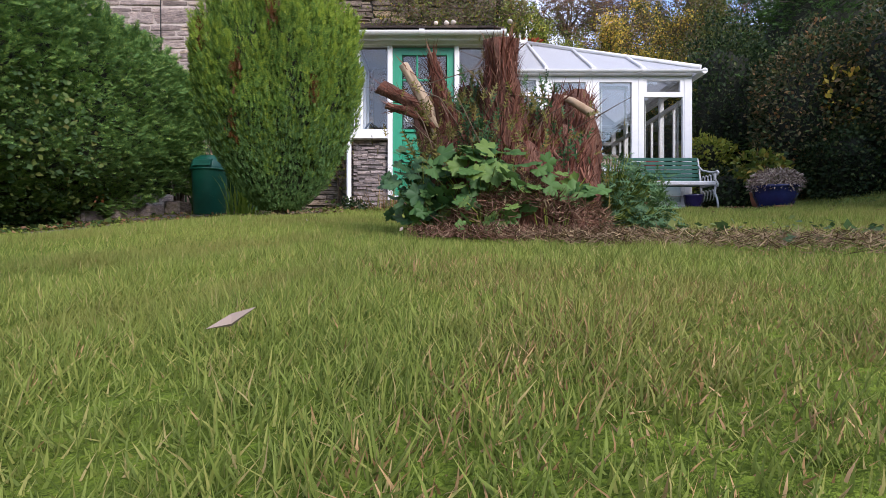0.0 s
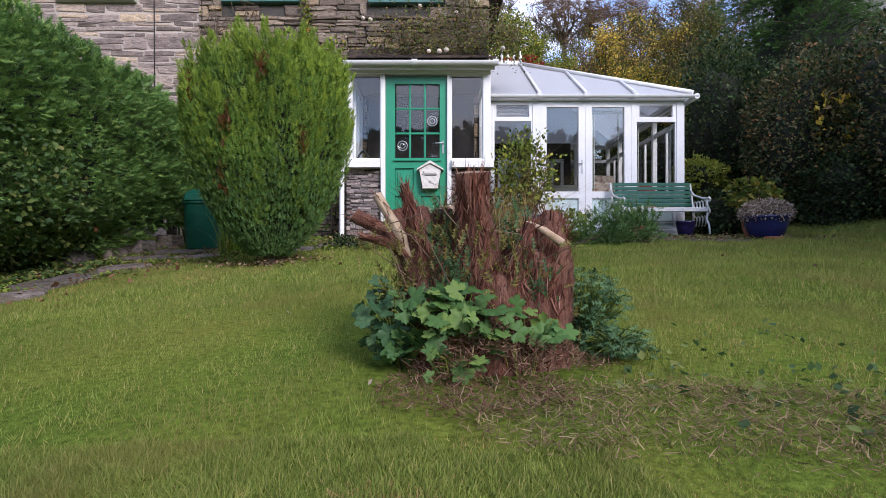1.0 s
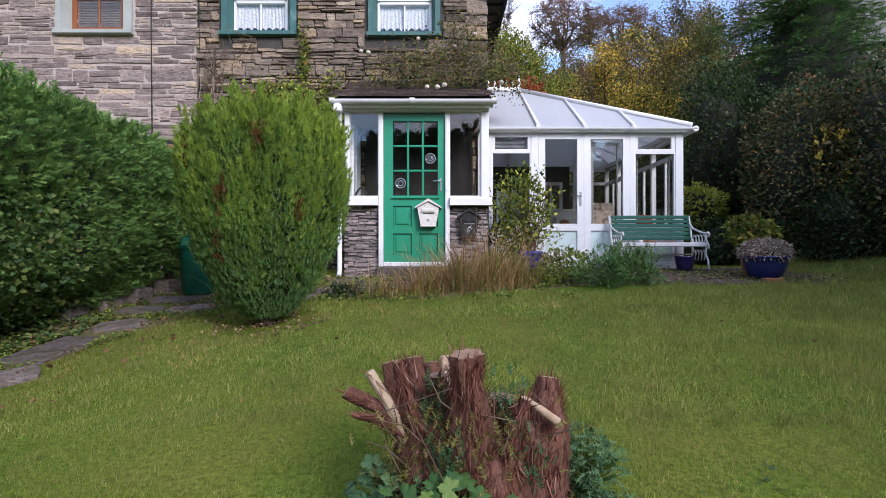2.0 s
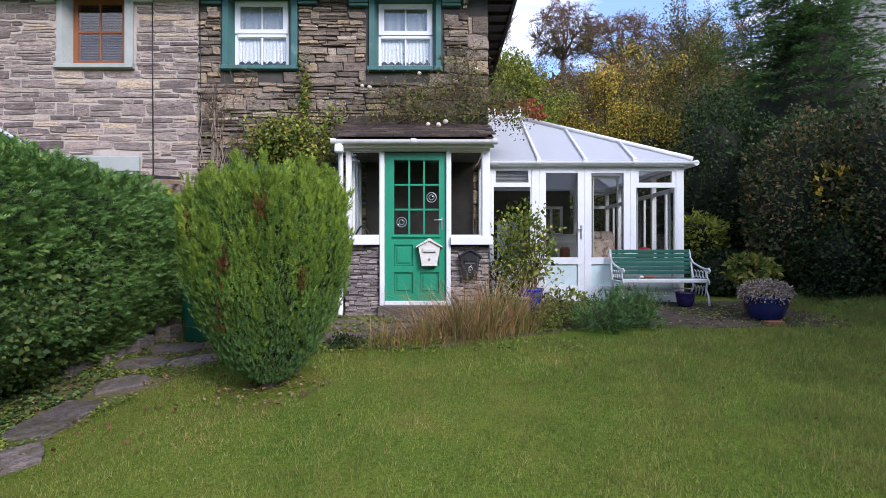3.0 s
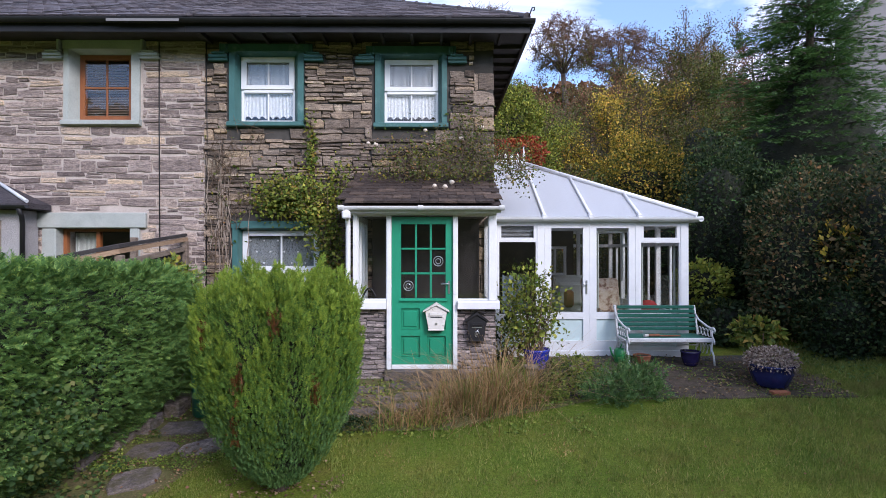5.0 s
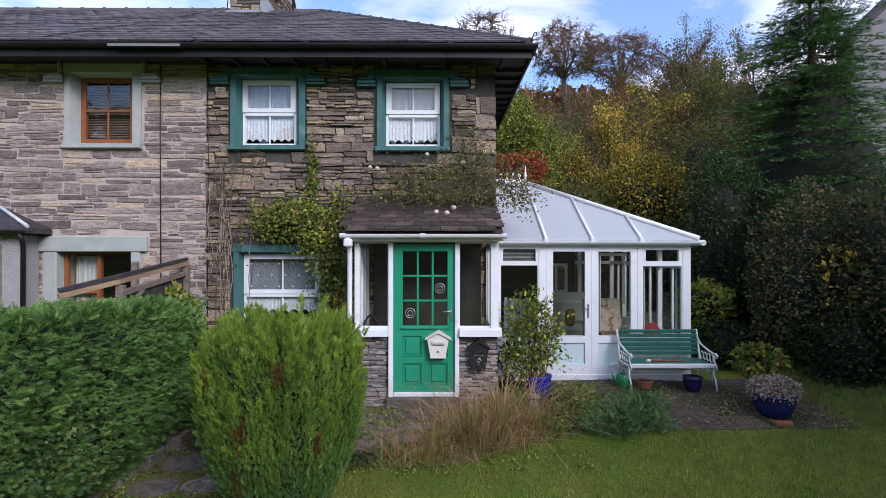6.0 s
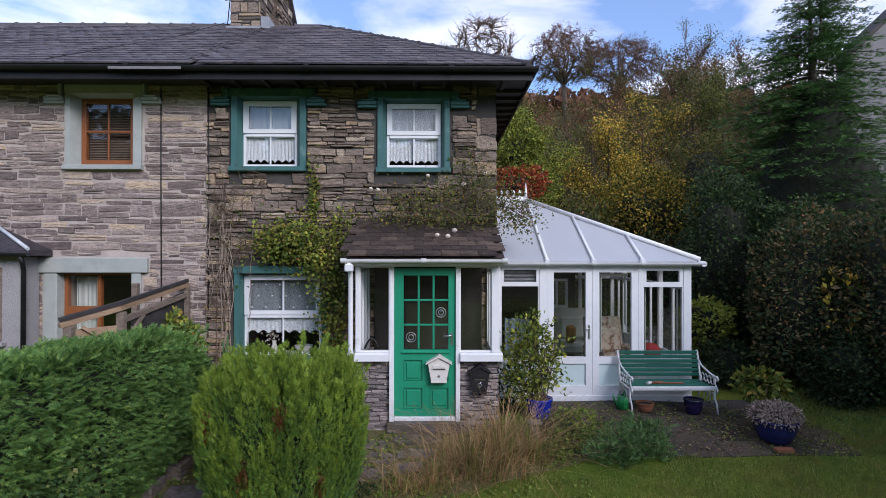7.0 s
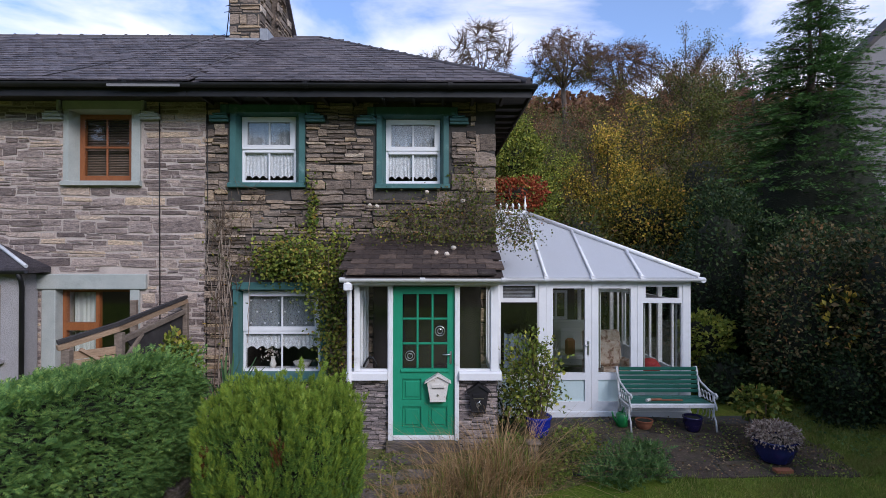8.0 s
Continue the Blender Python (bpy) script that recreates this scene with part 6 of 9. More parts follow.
m, t, b = nodes_of("floral_chintz")
_f = ramp(t, noise_of(t, 9.0, 4.0, 0.6, (1, 1, 1), "Object"), [(0.42, (0.62, 0.52, 0.42)), (0.55, (0.52, 0.40, 0.30)), (0.62, (0.26, 0.13, 0.10)), (0.70, (0.20, 0.20, 0.10))])
t.links.new(_f, b.inputs["Base Color"])
b.inputs["Roughness"].default_value = 0.9
M_FLORAL = m
armchair(3.05, 9.75, 10, M_FLORAL, "floral chintz armchair inside the conservatory")
armchair(2.72, 11.3, -8, M_CURTAIN, "pale cushioned chair inside the conservatory")
solid("orange_cushion", Shape().box(2.50, 2.70, 10.92, 11.02, 1.25, 1.60, 0.045), M_OAK, "orange cushion propped on the pale chair", "cushion")
stool = thing("side_table", (1.45, 9.9, 0.78), "dark low table with papers inside the conservatory", "table")
part("tabletop", Shape().box(1.12, 1.75, 9.6, 10.2, 1.40, 1.45, 0.01), M_BOARDS_AND_SHADE, stool)
for x in (1.16, 1.71):
    for y in (9.64, 10.16):
        part("leg", Shape().box(x - 0.025, x + 0.025, y - 0.025, y + 0.025, 0.78, 1.399), M_BOARDS_AND_SHADE, stool)
solid("red_bag", Shape().lathe([(0.001, 1.38), (0.16, 1.38), (0.18, 1.46), (0.10, 1.56), (0.001, 1.58)], 3.45, 9.0, 12), surface("red_cloth", [(0.3, (0.25, 0.02, 0.02)), (0.7, (0.36, 0.03, 0.03))], 8, 0.9), "crumpled red cloth on the inner window ledge", "cloth")
part("window_ledge", Shape().box(3.19, 3.87, 8.77, 9.15, 1.34, 1.38), M_PLASTIC, cons)
clothes = thing("clothes_airer", (1.2, 9.0, 0.78), "folding airer hung with pale blue-grey laundry", "clothes airer")
part("airer_frame", Shape().tube([(1.0, 9.0, 0.785), (1.25, 9.0, 1.95), (1.5, 9.0, 0.785)], 0.012, 6).tube([(1.0, 9.3, 0.785), (1.25, 9.3, 1.95), (1.5, 9.3, 0.785)], 0.012, 6).tube([(1.25, 9.0, 1.95), (1.25, 9.3, 1.95)], 0.012, 6), M_STEEL, clothes)
M_LAUNDRY = sheer("blue_grey_laundry", (0.16, 0.21, 0.25), 0.1)
_n = 14
_v, _f = [], []
for i in range(_n):
    for j in range(8):
        _v.append((1.02 + 0.42 * i / (_n - 1), 8.99 + 0.03 * math.sin(i * 1.3) * (1 - 0.1 * j), 2.0 - 0.09 * j - 0.03 * abs(math.sin(i * 0.8))))
for i in range(_n - 1):
    for j in range(7):
        _f.append((i * 8 + j, i * 8 + j + 1, (i + 1) * 8 + j + 1, (i + 1) * 8 + j))
part("laundry", Shape().add(_v, _f, True), M_LAUNDRY, clothes, "pale blue-grey cloth")

# ---- the bench ----
def bench():
    x0, x1, yf, yb = 2.76, 4.02, 7.98, 8.46
    zg = gz(3.4, 8.2) + 0.022
    b = thing("garden_bench", (3.39, 8.2, zg), "green-slatted garden bench with white cast-iron scroll ends", "bench")
    zs = 1.05
    for x in (x0, x1):
        e = part("bench_end", Shape().tube([(x, yf - 0.06, zg), (x, yf - 0.03, zg + 0.14), (x, yf + 0.04, zs - 0.12), (x, yf + 0.02, zs)], [0.016, 0.013, 0.015, 0.017], 8)
                 .tube([(x, yb + 0.10, zg), (x, yb + 0.04, zg + 0.16), (x, yb - 0.02, zs - 0.08), (x, yb, zs + 0.05), (x, yb + 0.10, 1.50)], [0.016, 0.013, 0.017, 0.018, 0.017], 8)
                 .tube([(x, yf + 0.02, zs), (x, yb, zs + 0.01)], 0.015, 8)
                 .tube([(x, yb + 0.07, 1.40), (x, yb - 0.04, 1.32), (x, yf + 0.18, 1.255), (x, yf + 0.04, 1.235), (x, yf - 0.03, 1.245), (x, yf - 0.065, 1.22), (x, yf - 0.045, 1.185), (x, yf - 0.015, 1.20)], [0.013, 0.015, 0.016, 0.017, 0.017, 0.017, 0.015, 0.012], 8)
                 .tube([(x, yf - 0.05, zs - 0.04), (x, yf - 0.05, zs + 0.01), (x, yf + 0.02, zs + 0.08), (x, yf + 0.03, 1.235)], 0.013, 8), M_CAST, b)
        for k in range(4):
            yy = yf + 0.10 + k * 0.10
            pts = [(x, yy + 0.045 * math.cos(a), zs + 0.11 + 0.06 * math.sin(a)) for a in [0.7 * j for j in range(10)]]
            part("scroll", Shape().tube(pts, 0.008, 6), M_CAST, e)
            pts = [(x, yy + 0.04 * math.cos(a), zs - 0.14 + 0.08 * math.sin(a)) for a in [0.7 * j for j in range(8)]]
            part("scroll", Shape().tube(pts, 0.008, 6), M_CAST, e)
        part("top_scroll", Shape().tube([(x, yb + 0.10, 1.48), (x, yb + 0.12, 1.52), (x, yb + 0.16, 1.51), (x, yb + 0.155, 1.475)], 0.018, 8), M_CAST, e)
    for k in range(5):
        u = k / 4
        y = yf + 0.04 + u * 0.40
        part("seat_slat", Shape().box(x0 + 0.02, x1 - 0.02, y, y + 0.07, zs + 0.02, zs + 0.045, 0.006), M_BENCH, b)
    part("front_rail", Shape().box(x0 + 0.0, x1 - 0.0, yf - 0.02, yf + 0.03, zs - 0.015, zs + 0.05, 0.012), M_CAST, b, "white-painted front slat")
    for k in range(6):
        u = k / 5
        z, y = zs + 0.10 + u * 0.33, yb + 0.005 + u * 0.075
        part("back_slat", Shape().box(x0 + 0.02, x1 - 0.02, y - 0.022, y - 0.0, z, z + 0.052, 0.006), M_BENCH, b)
    part("tie_rod", Shape().tube([(x0, yb - 0.02, zg + 0.22), (x1, yb - 0.02, zg + 0.22)], 0.009, 6), M_CAST, b)
    return b


bench()
tool = thing("hand_tool", (3.35, 8.2, 1.10), "small rusty pruning tool lying on the bench seat", "tool")
part("handle", Shape().tube([(3.12, 8.14, 1.118), (3.30, 8.16, 1.118)], 0.02, 8), M_TERRA, tool)
part("blade", Shape().box(3.301, 3.62, 8.14, 8.18, 1.10, 1.118, 0.004), M_TERRA, tool)
part("grip", Shape().tube([(3.05, 8.10, 1.118), (3.12, 8.14, 1.118)], 0.024, 8), M_CREAM, tool)


# ---- pots and garden things ----
def pot_profile(r, h, z, belly=1.0):
    return [(0.001, z), (r * 0.62, z), (r * 0.72, z + 0.1 * h), (r * 0.95 * belly, z + 0.6 * h), (r * 0.96, z + 0.85 * h), (r * 1.03, z + 0.9 * h), (r * 1.03, z + h), (r * 0.94, z + h), (r * 0.9, z + 0.86 * h), (0.001, z + 0.86 * h)]


def pot(name, x, y, r, h, mat, label, lift=0.02):
    z = gz(x, y) + lift
    p = thing(name, (x, y, z), label, "plant pot")
    part("pot_body", Shape().lathe(pot_profile(r, h, z), x, y, 28), mat, p)
    part("soil", Shape().lathe([(0.001, z + 0.88 * h), (r * 0.5, z + 0.885 * h), (r * 0.895, z + 0.87 * h)], x, y, 20), M_CORE, p)
    return p, z + h

# ---- growing things ----
def blob(cx, cy, cz, rx, ry, rz, seed, mat, name, scale=0.8, n=26):
    """A lumpy closed core."""
    u = np.linspace(0, 2 * math.pi, n, endpoint=False)
    w = np.linspace(-math.pi / 2 + 0.05, math.pi / 2 - 0.05, n // 2)
    uu, ww = np.meshgrid(u, w)
    d = np.stack([np.cos(ww) * np.cos(uu), np.cos(ww) * np.sin(uu), np.sin(ww)], -1).reshape(-1, 3)
    r = scale * (1 + lumps(d, seed, 3.0, 0.12))
    v = np.array([cx, cy, cz]) + d * r[:, None] * (rx, ry, rz)
    k, m = n, n // 2
    i = np.arange(k)[None] + (np.arange(m - 1) * k)[:, None]
    j = (np.arange(k) + 1)[None] % k + (np.arange(m - 1) * k)[:, None]
    f = np.stack([i, j, j + k, i + k], -1).reshape(-1, 4)
    return quick_mesh(name, v, f, mat, True)


def stems(n, base, spread, top, r0, seed, mat, name, bend=0.2, seg=5):
    """Thin stems fanning from a base to a spread of tops."""
    r = random.Random(seed)
    s = Shape()
    tips = []
    for k in range(n):
        a, q = r.uniform(0, 6.283), math.sqrt(r.random())
        tx, ty = base[0] + spread[0] * q * math.cos(a), base[1] + spread[1] * q * math.sin(a)
        tz = base[2] + top * r.uniform(0.6, 1.0)
        bx, by = base[0] + (tx - base[0]) * 0.25, base[1] + (ty - base[1]) * 0.25
        pts = []
        for i in range(seg + 1):
            u = i / seg
            pts.append((bx + (tx - bx) * u + bend * r.uniform(-0.1, 0.1), by + (ty - by) * u + bend * r.uniform(-0.1, 0.1), base[2] + (tz - base[2]) * u))
        s.tube(pts, [r0 * (1 - 0.75 * i / seg) for i in range(seg + 1)], 5, False)
        tips.append(pts)
    return s.mesh(name, mat), tips


def shrub(name, c, rad, n, size, mat, label, seed, category="shrub", group="", core=0.82, pattern=None, up=0.2, lump=0.16, scale=2.6, stem=True, mats=()):
    """A rounded bush: a core with the inner shade in its dark colour, stems to the ground and a shell of many leaves.
    """
    g = gz(c[0], c[1])
    ob = thing(name, (c[0], c[1], g), label, category, group)
    r = np.random.default_rng(seed)
    d = unit(r.normal(size=(n, 3)))
    q = 1 + lumps(d, seed, scale, lump) + lumps(d, seed + 5, scale * 3, lump * 0.5)
    depth = 1 - 0.30 * r.random(n) ** 1.6
    p = np.array(c) + d * (q * depth)[:, None] * rad
    keep = p[:, 2] > ground_z(p[:, 0], p[:, 1]) + 0.03
    p, d = p[keep], d[keep]
    ax = unit(d * 0.8 + r.normal(size=p.shape) * 0.75 + np.array([0, 0, up]))
    fc = unit(d * 0.7 + r.normal(size=p.shape) * 0.6 + np.array([0, 0, 0.6]))
    sz = size * r.uniform(0.6, 1.35, len(p))
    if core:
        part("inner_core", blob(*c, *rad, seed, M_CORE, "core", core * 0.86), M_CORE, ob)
    if stem:
        me, _ = stems(9, (c[0], c[1], g - 0.05), (rad[0] * 0.6, rad[1] * 0.6), max(0.3, c[2] - g + rad[2] * 0.4), 0.03, seed, M_TWIG, "stems")
        part("woody_stem", me, M_TWIG, ob, kind="stuff")
    all_mats = [mat, *mats]
    pick = r.integers(0, len(all_mats), len(p)) if len(all_mats) > 1 else np.zeros(len(p), int)
    for k, mm in enumerate(all_mats):
        s = pick == k
        if s.any():
            part("foliage", scatter("foliage", pattern or LEAF, p[s], ax[s], fc[s], sz[s], mm), mm, ob)
    return ob


def tree(name, x, y, height, spread, label, seed, leaf_mats, n_leaf, leaf, trunk=0.16, clear=0.25, upright=0.5, group="hillside trees", limbs=13, cloud=0.17, twig=0.012, taper=0.75):
    """A broadleaved tree: tapered trunk, limbs, twigs and a loose crown with gaps."""
    r = random.Random(seed)
    g = gz(x, y)
    ob = thing(name, (x, y, g), label, "tree", group)
    s = Shape()
    pts, p = [], Vector((x, y, g - 0.2))
    for i in range(9):
        pts.append(tuple(p))
        p = p + Vector((r.uniform(-0.05, 0.05) * height * 0.25, r.uniform(-0.05, 0.05) * height * 0.25, height * 0.88 / 8))
    s.tube(pts, [trunk * (1.25 - i / 8 * 1.12) for i in range(9)], 8)
    part("trunk", s, M_BARK, ob)
    t, ends = Shape(), []
    for k in range(limbs):
        u = clear + (0.97 - clear) * (k + r.random()) / limbs
        i = min(7, int(u * 8))
        a = Vector(pts[i]).lerp(Vector(pts[i + 1]), u * 8 - i)
        ang = k * 2.4 + r.uniform(-0.5, 0.5)
        length = spread * (1.0 - taper * max(0, u - 0.4)) * r.uniform(0.75, 1.1)
        d = Vector((math.cos(ang), math.sin(ang), upright * r.uniform(0.5, 1.4)))
        d.normalize()
        path, q = [tuple(a)], a.copy()
        for j in range(5):
            d = (d + Vector((r.uniform(-0.25, 0.25), r.uniform(-0.25, 0.25), r.uniform(-0.05, 0.25)))).normalized()
            q = q + d * length / 5
            path.append(tuple(q))
        r0 = trunk * 0.42 * (1.1 - u)
        part("limb", Shape().tube(path, [max(r0 * (1 - 0.8 * j / 5), twig) for j in range(6)], 6, False), M_BARK, ob)
        for j in range(1, 6):
            for w in range(3):
                o = Vector(path[j])
                e = (d + Vector((r.uniform(-1, 1), r.uniform(-1, 1), r.uniform(-0.3, 0.9)))).normalized()
                l = length * r.uniform(0.18, 0.38)
                mid = o + e * l * 0.5 + Vector((r.uniform(-0.1, 0.1), r.uniform(-0.1, 0.1), 0.03)) * l
                tip = o + e * l + Vector((0, 0, r.uniform(-0.05, 0.15))) * l
                t.tube([tuple(o), tuple(mid), tuple(tip)], [twig, twig * 0.7, twig * 0.3], 4, False)
                ends += [mid, tip, tip]
                for z in range(2):
                    e2 = (e + Vector((r.uniform(-0.9, 0.9), r.uniform(-0.9, 0.9), r.uniform(-0.4, 0.8)))).normalized()
                    t2 = mid + e2 * l * 0.6
                    t.tube([tuple(mid), tuple(t2)], [twig * 0.6, twig * 0.3], 3, False)
                    ends.append(t2)
    part("twig_mass", t, M_TWIG, ob, kind="stuff")
    n_leaf, leaf = int(n_leaf * 1.55), leaf * 0.74
    rr = np.random.default_rng(seed)
    ends = np.array([tuple(v) for v in ends])
    if n_leaf:
        idx = rr.integers(0, len(ends), n_leaf)
        lp = ends[idx] + np.clip(rr.normal(size=(n_leaf, 3)), -1.5, 1.5) * cloud * (0.5 + rr.random((n_leaf, 1)))
        lp[:, 2] = np.maximum(lp[:, 2], ground_z(lp[:, 0], lp[:, 1]) + 0.1)
        ax = rr.normal(size=(n_leaf, 3)) + np.array([0, 0, -0.3])
        fc = rr.normal(size=(n_leaf, 3)) + np.array([0, -0.3, 0.6])
        sz = leaf * rr.uniform(0.6, 1.4, n_leaf)
        pick = (lumps(lp, seed, 1.1, 1.0) * 0.5 + 0.5 + rr.normal(size=n_leaf) * 0.25) * len(leaf_mats)
        pick = np.clip(pick.astype(int), 0, len(leaf_mats) - 1)
        for k, mm in enumerate(leaf_mats):
            q = pick == k
            if q.any():
                part("crown", scatter("crown", LEAF, lp[q], ax[q], fc[q], sz[q], mm, 1.3), mm, ob)
    return ob


# The clipped conifer hedge
def hedge():
    x0, x1, y0, y1, top = -4.45, -3.02, 1.2, 6.6, 2.20
    ob = thing("hedge", (-3.7, 4.0, gz(-3.7, 4.0)), "tall dark green clipped conifer hedge with feathery sprays", "hedge")
    r = np.random.default_rng(31)
    n = 40000
    k = r.random(n)
    p = np.zeros((n, 3))
    nn = np.zeros((n, 3))
    face, upper, end = k < 0.55, (k >= 0.55) & (k < 0.86), k >= 0.86
    yy = y0 + (y1 - y0) * r.random(n) ** 0.8
    p[:, 1] = yy
    zt = top - 0.50 * np.clip((yy - 5.3) / 1.3, 0, 1) ** 2
    lean = 0.12 * np.clip((yy - 4.6) / 1.8, 0, 1)
    low = gz(-3.0, 4.0) + 0.10 + 0.45 * np.clip((yy - 5.2) / 1.0, 0, 1)
    p[face, 0] = x1 + lean[face]
    p[face, 2] = (low + (zt - low) * r.random(n))[face]
    nn[face] = (1, 0, 0)
    p[upper, 0] = (x0 + (x1 + lean - x0) * r.random(n))[upper]
    p[upper, 2] = zt[upper]
    nn[upper] = (0, 0, 1)
    p[end, 0] = (x0 + (x1 + 0.12 - x0) * r.random(n))[end]
    p[end, 1] = np.where(r.random(n) < 0.6, y1, y0)[end]
    p[end, 2] = (np.where(p[:, 1] > 4, 1.0, 0.2) + (zt - np.where(p[:, 1] > 4, 1.0, 0.2)) * r.random(n))[end]
    nn[end] = np.where(p[end, 1:2] > 4, 1.0, -1.0) * np.array([[0, 1, 0]])
    # Round the upper edge and make the surface uneven
    p[:, 2] -= np.where(face, 0.0, 0.42 * np.clip((-3.45 - p[:, 0]) / 1.0, 0, 1) ** 1.5)
    edge = np.clip((p[:, 2] - (top - 0.35)) / 0.35, 0, 1)
    p[face, 0] -= 0.16 * edge[face] ** 2
    p[face, 0] -= (0.55 * np.clip((0.86 - p[:, 2]) / 0.55, 0, 1) ** 1.2)[face]
    out = lumps(p, 4, 1.6, 0.07) + lumps(p, 9, 5.0, 0.05) - 0.12 * r.random(n) ** 2
    p += nn * out[:, None]
    ax = unit(nn * 0.75 + r.normal(size=(n, 3)) * 0.34 + np.array([0.2, -0.25, 0.32]))
    ax[upper] = unit(np.array([0.30, -0.2, 0.75]) + r.normal(size=(upper.sum(), 3)) * 0.32)
    fc = unit(nn * 0.4 + np.array([0, 0, 0.9]) + r.normal(size=(n, 3)) * 0.5)
    sz = r.uniform(0.05, 0.115, n) * np.where(upper, 1.25, 1.0)
    part("foliage", scatter("foliage", SPRAY, p, ax, fc, sz, M_HEDGE, 0.8), M_HEDGE, ob)
    # Solid cores, coloured near black for the shade deep in the hedge
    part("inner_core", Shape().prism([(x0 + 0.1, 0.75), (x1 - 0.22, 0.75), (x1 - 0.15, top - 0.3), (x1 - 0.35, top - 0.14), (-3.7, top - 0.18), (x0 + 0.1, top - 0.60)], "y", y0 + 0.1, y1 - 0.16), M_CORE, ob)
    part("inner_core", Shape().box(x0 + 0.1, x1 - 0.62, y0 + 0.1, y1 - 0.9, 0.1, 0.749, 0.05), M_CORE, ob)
    m = 2600
    q = np.zeros((m, 3))
    q[:, 1] = 2.2 + 3.0 * r.random(m) ** 1.4
    q[:, 2] = gz(-3.0, 3.8) + 0.05 + 1.2 * r.random(m) ** 1.5
    q[:, 0] = x1 - 0.02 + 0.07 * r.random(m) - 0.55 * np.clip((0.86 - q[:, 2]) / 0.55, 0, 1) ** 1.2
    part("broadleaf_foliage", scatter("broadleaf_foliage", LEAF, q, unit(np.array([0.6, 0, -0.2]) + r.normal(size=(m, 3)) * 0.7), unit(np.array([0.7, -0.2, 0.6]) + r.normal(size=(m, 3)) * 0.5), r.uniform(0.028, 0.06, m), M_IVYLEAF, 1.25), M_IVYLEAF, ob, "broad leaves growing through the hedge")
    s = Shape()
    rr = random.Random(6)
    for i in range(60):
        y = rr.uniform(4.9, 6.3)
        x = rr.uniform(-3.7, -3.1)
        x -= 0.5
        s.tube([(x - 0.1, y, gz(x, y) - 0.05), (x, y + rr.uniform(-0.15, 0.15), 0.75), (x + rr.uniform(0, 0.3), y + rr.uniform(-0.2, 0.2), rr.uniform(0.95, 1.3))], [0.02, 0.013, 0.004], 5, False)
    part("woody_stem", s, M_TWIG, ob, "bare brown stems below the foliage", "stuff")


hedge()


# The golden upright cypress bush
def cypress():
    cx, cy = -1.39, 4.62
    g = gz(cx, cy)
    ob = thing("cypress_bush", (cx, cy, g), "plump upright green-gold cypress bush with a few rusty dead sprays", "bush")
    prof_z = np.array([0.42, 0.50, 0.65, 0.90, 1.20, 1.50, 1.78, 1.98, 2.10])
    prof_r = np.array([0.16, 0.26, 0.40, 0.53, 0.62, 0.66, 0.63, 0.52, 0.20])
    r = np.random.default_rng(41)

    def surf(n, zlo, zhi, power=1.0):
        a = r.uniform(0, 2 * math.pi, n)
        z = zlo + (zhi - zlo) * r.random(n) ** power
        rad = np.interp(z, prof_z, prof_r)
        d = np.stack([np.cos(a), np.sin(a), np.zeros(n)], -1)
        q = 1 + lumps(np.stack([np.cos(a), np.sin(a), z * 0.6], -1), 8, 3.2, 0.06)
        p = np.stack([cx + d[:, 0] * rad * q, cy + d[:, 1] * rad * q, z], -1)
        return p, d
    # Closed core whose dark colour stands for the shade behind the sprigs
    v, f, n = [], [], 28
    zz = np.linspace(0.42, 1.90, 14)
    for z in zz:
        rad = float(np.interp(z, prof_z, prof_r)) - 0.14
        v += [(cx + rad * math.cos(2 * math.pi * i / n), cy + rad * math.sin(2 * math.pi * i / n), z - 0.02) for i in range(n)]
    for k in range(len(zz) - 1):
        f += [(k * n + i, k * n + (i + 1) % n, (k + 1) * n + (i + 1) % n, (k + 1) * n + i) for i in range(n)]
    f.append(tuple((len(zz) - 1) * n + i for i in range(n)))
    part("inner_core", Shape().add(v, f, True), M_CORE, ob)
    part("trunk", Shape().tube([(cx, cy, g - 0.05), (cx + 0.02, cy, 0.55)], [0.07, 0.05], 10), M_BARK, ob)
    p, d = surf(22000, 0.42, 1.95)
    p += d * (r.uniform(-0.09, 0.01, (len(p), 1)))
    ax = unit(d * 0.42 + np.array([0, 0, 0.9]) + r.normal(size=p.shape) * 0.24)
    fd, fs = unit(d + r.normal(size=p.shape) * 0.6), r.uniform(0.035, 0.07, len(p))
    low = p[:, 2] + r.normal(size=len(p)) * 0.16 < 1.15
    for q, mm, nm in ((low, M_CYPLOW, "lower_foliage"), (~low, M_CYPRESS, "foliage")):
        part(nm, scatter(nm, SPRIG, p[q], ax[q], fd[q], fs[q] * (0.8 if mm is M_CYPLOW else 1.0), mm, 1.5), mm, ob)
    # Upright plumes on the shoulders and the top
    base, bd = surf(430, 0.62, 2.06, 0.85)
    NT = 170
    tops = np.stack([cx + 0.44 * np.sqrt(r.random(NT)) * np.cos(r.uniform(0, 6.28, NT)), cy + 0.44 * np.sqrt(r.random(NT)) * np.sin(r.uniform(0, 6.28, NT)), r.uniform(1.80, 1.95, NT)], -1)
    base = np.concatenate([base, tops])
    bd = np.concatenate([bd, np.zeros((NT, 3))])
    per = 64
    h = np.where(base[:, 2] > 1.78, r.uniform(0.12, 0.30, len(base)), r.uniform(0.16, 0.36, len(base)))
    u = r.random((len(base), per))
    lean = unit(bd * 0.22 + np.array([0, 0, 1.0]) + r.normal(size=base.shape) * 0.07)
    pos = base[:, None] - bd[:, None] * 0.05 + lean[:, None] * (u * h[:, None])[..., None]
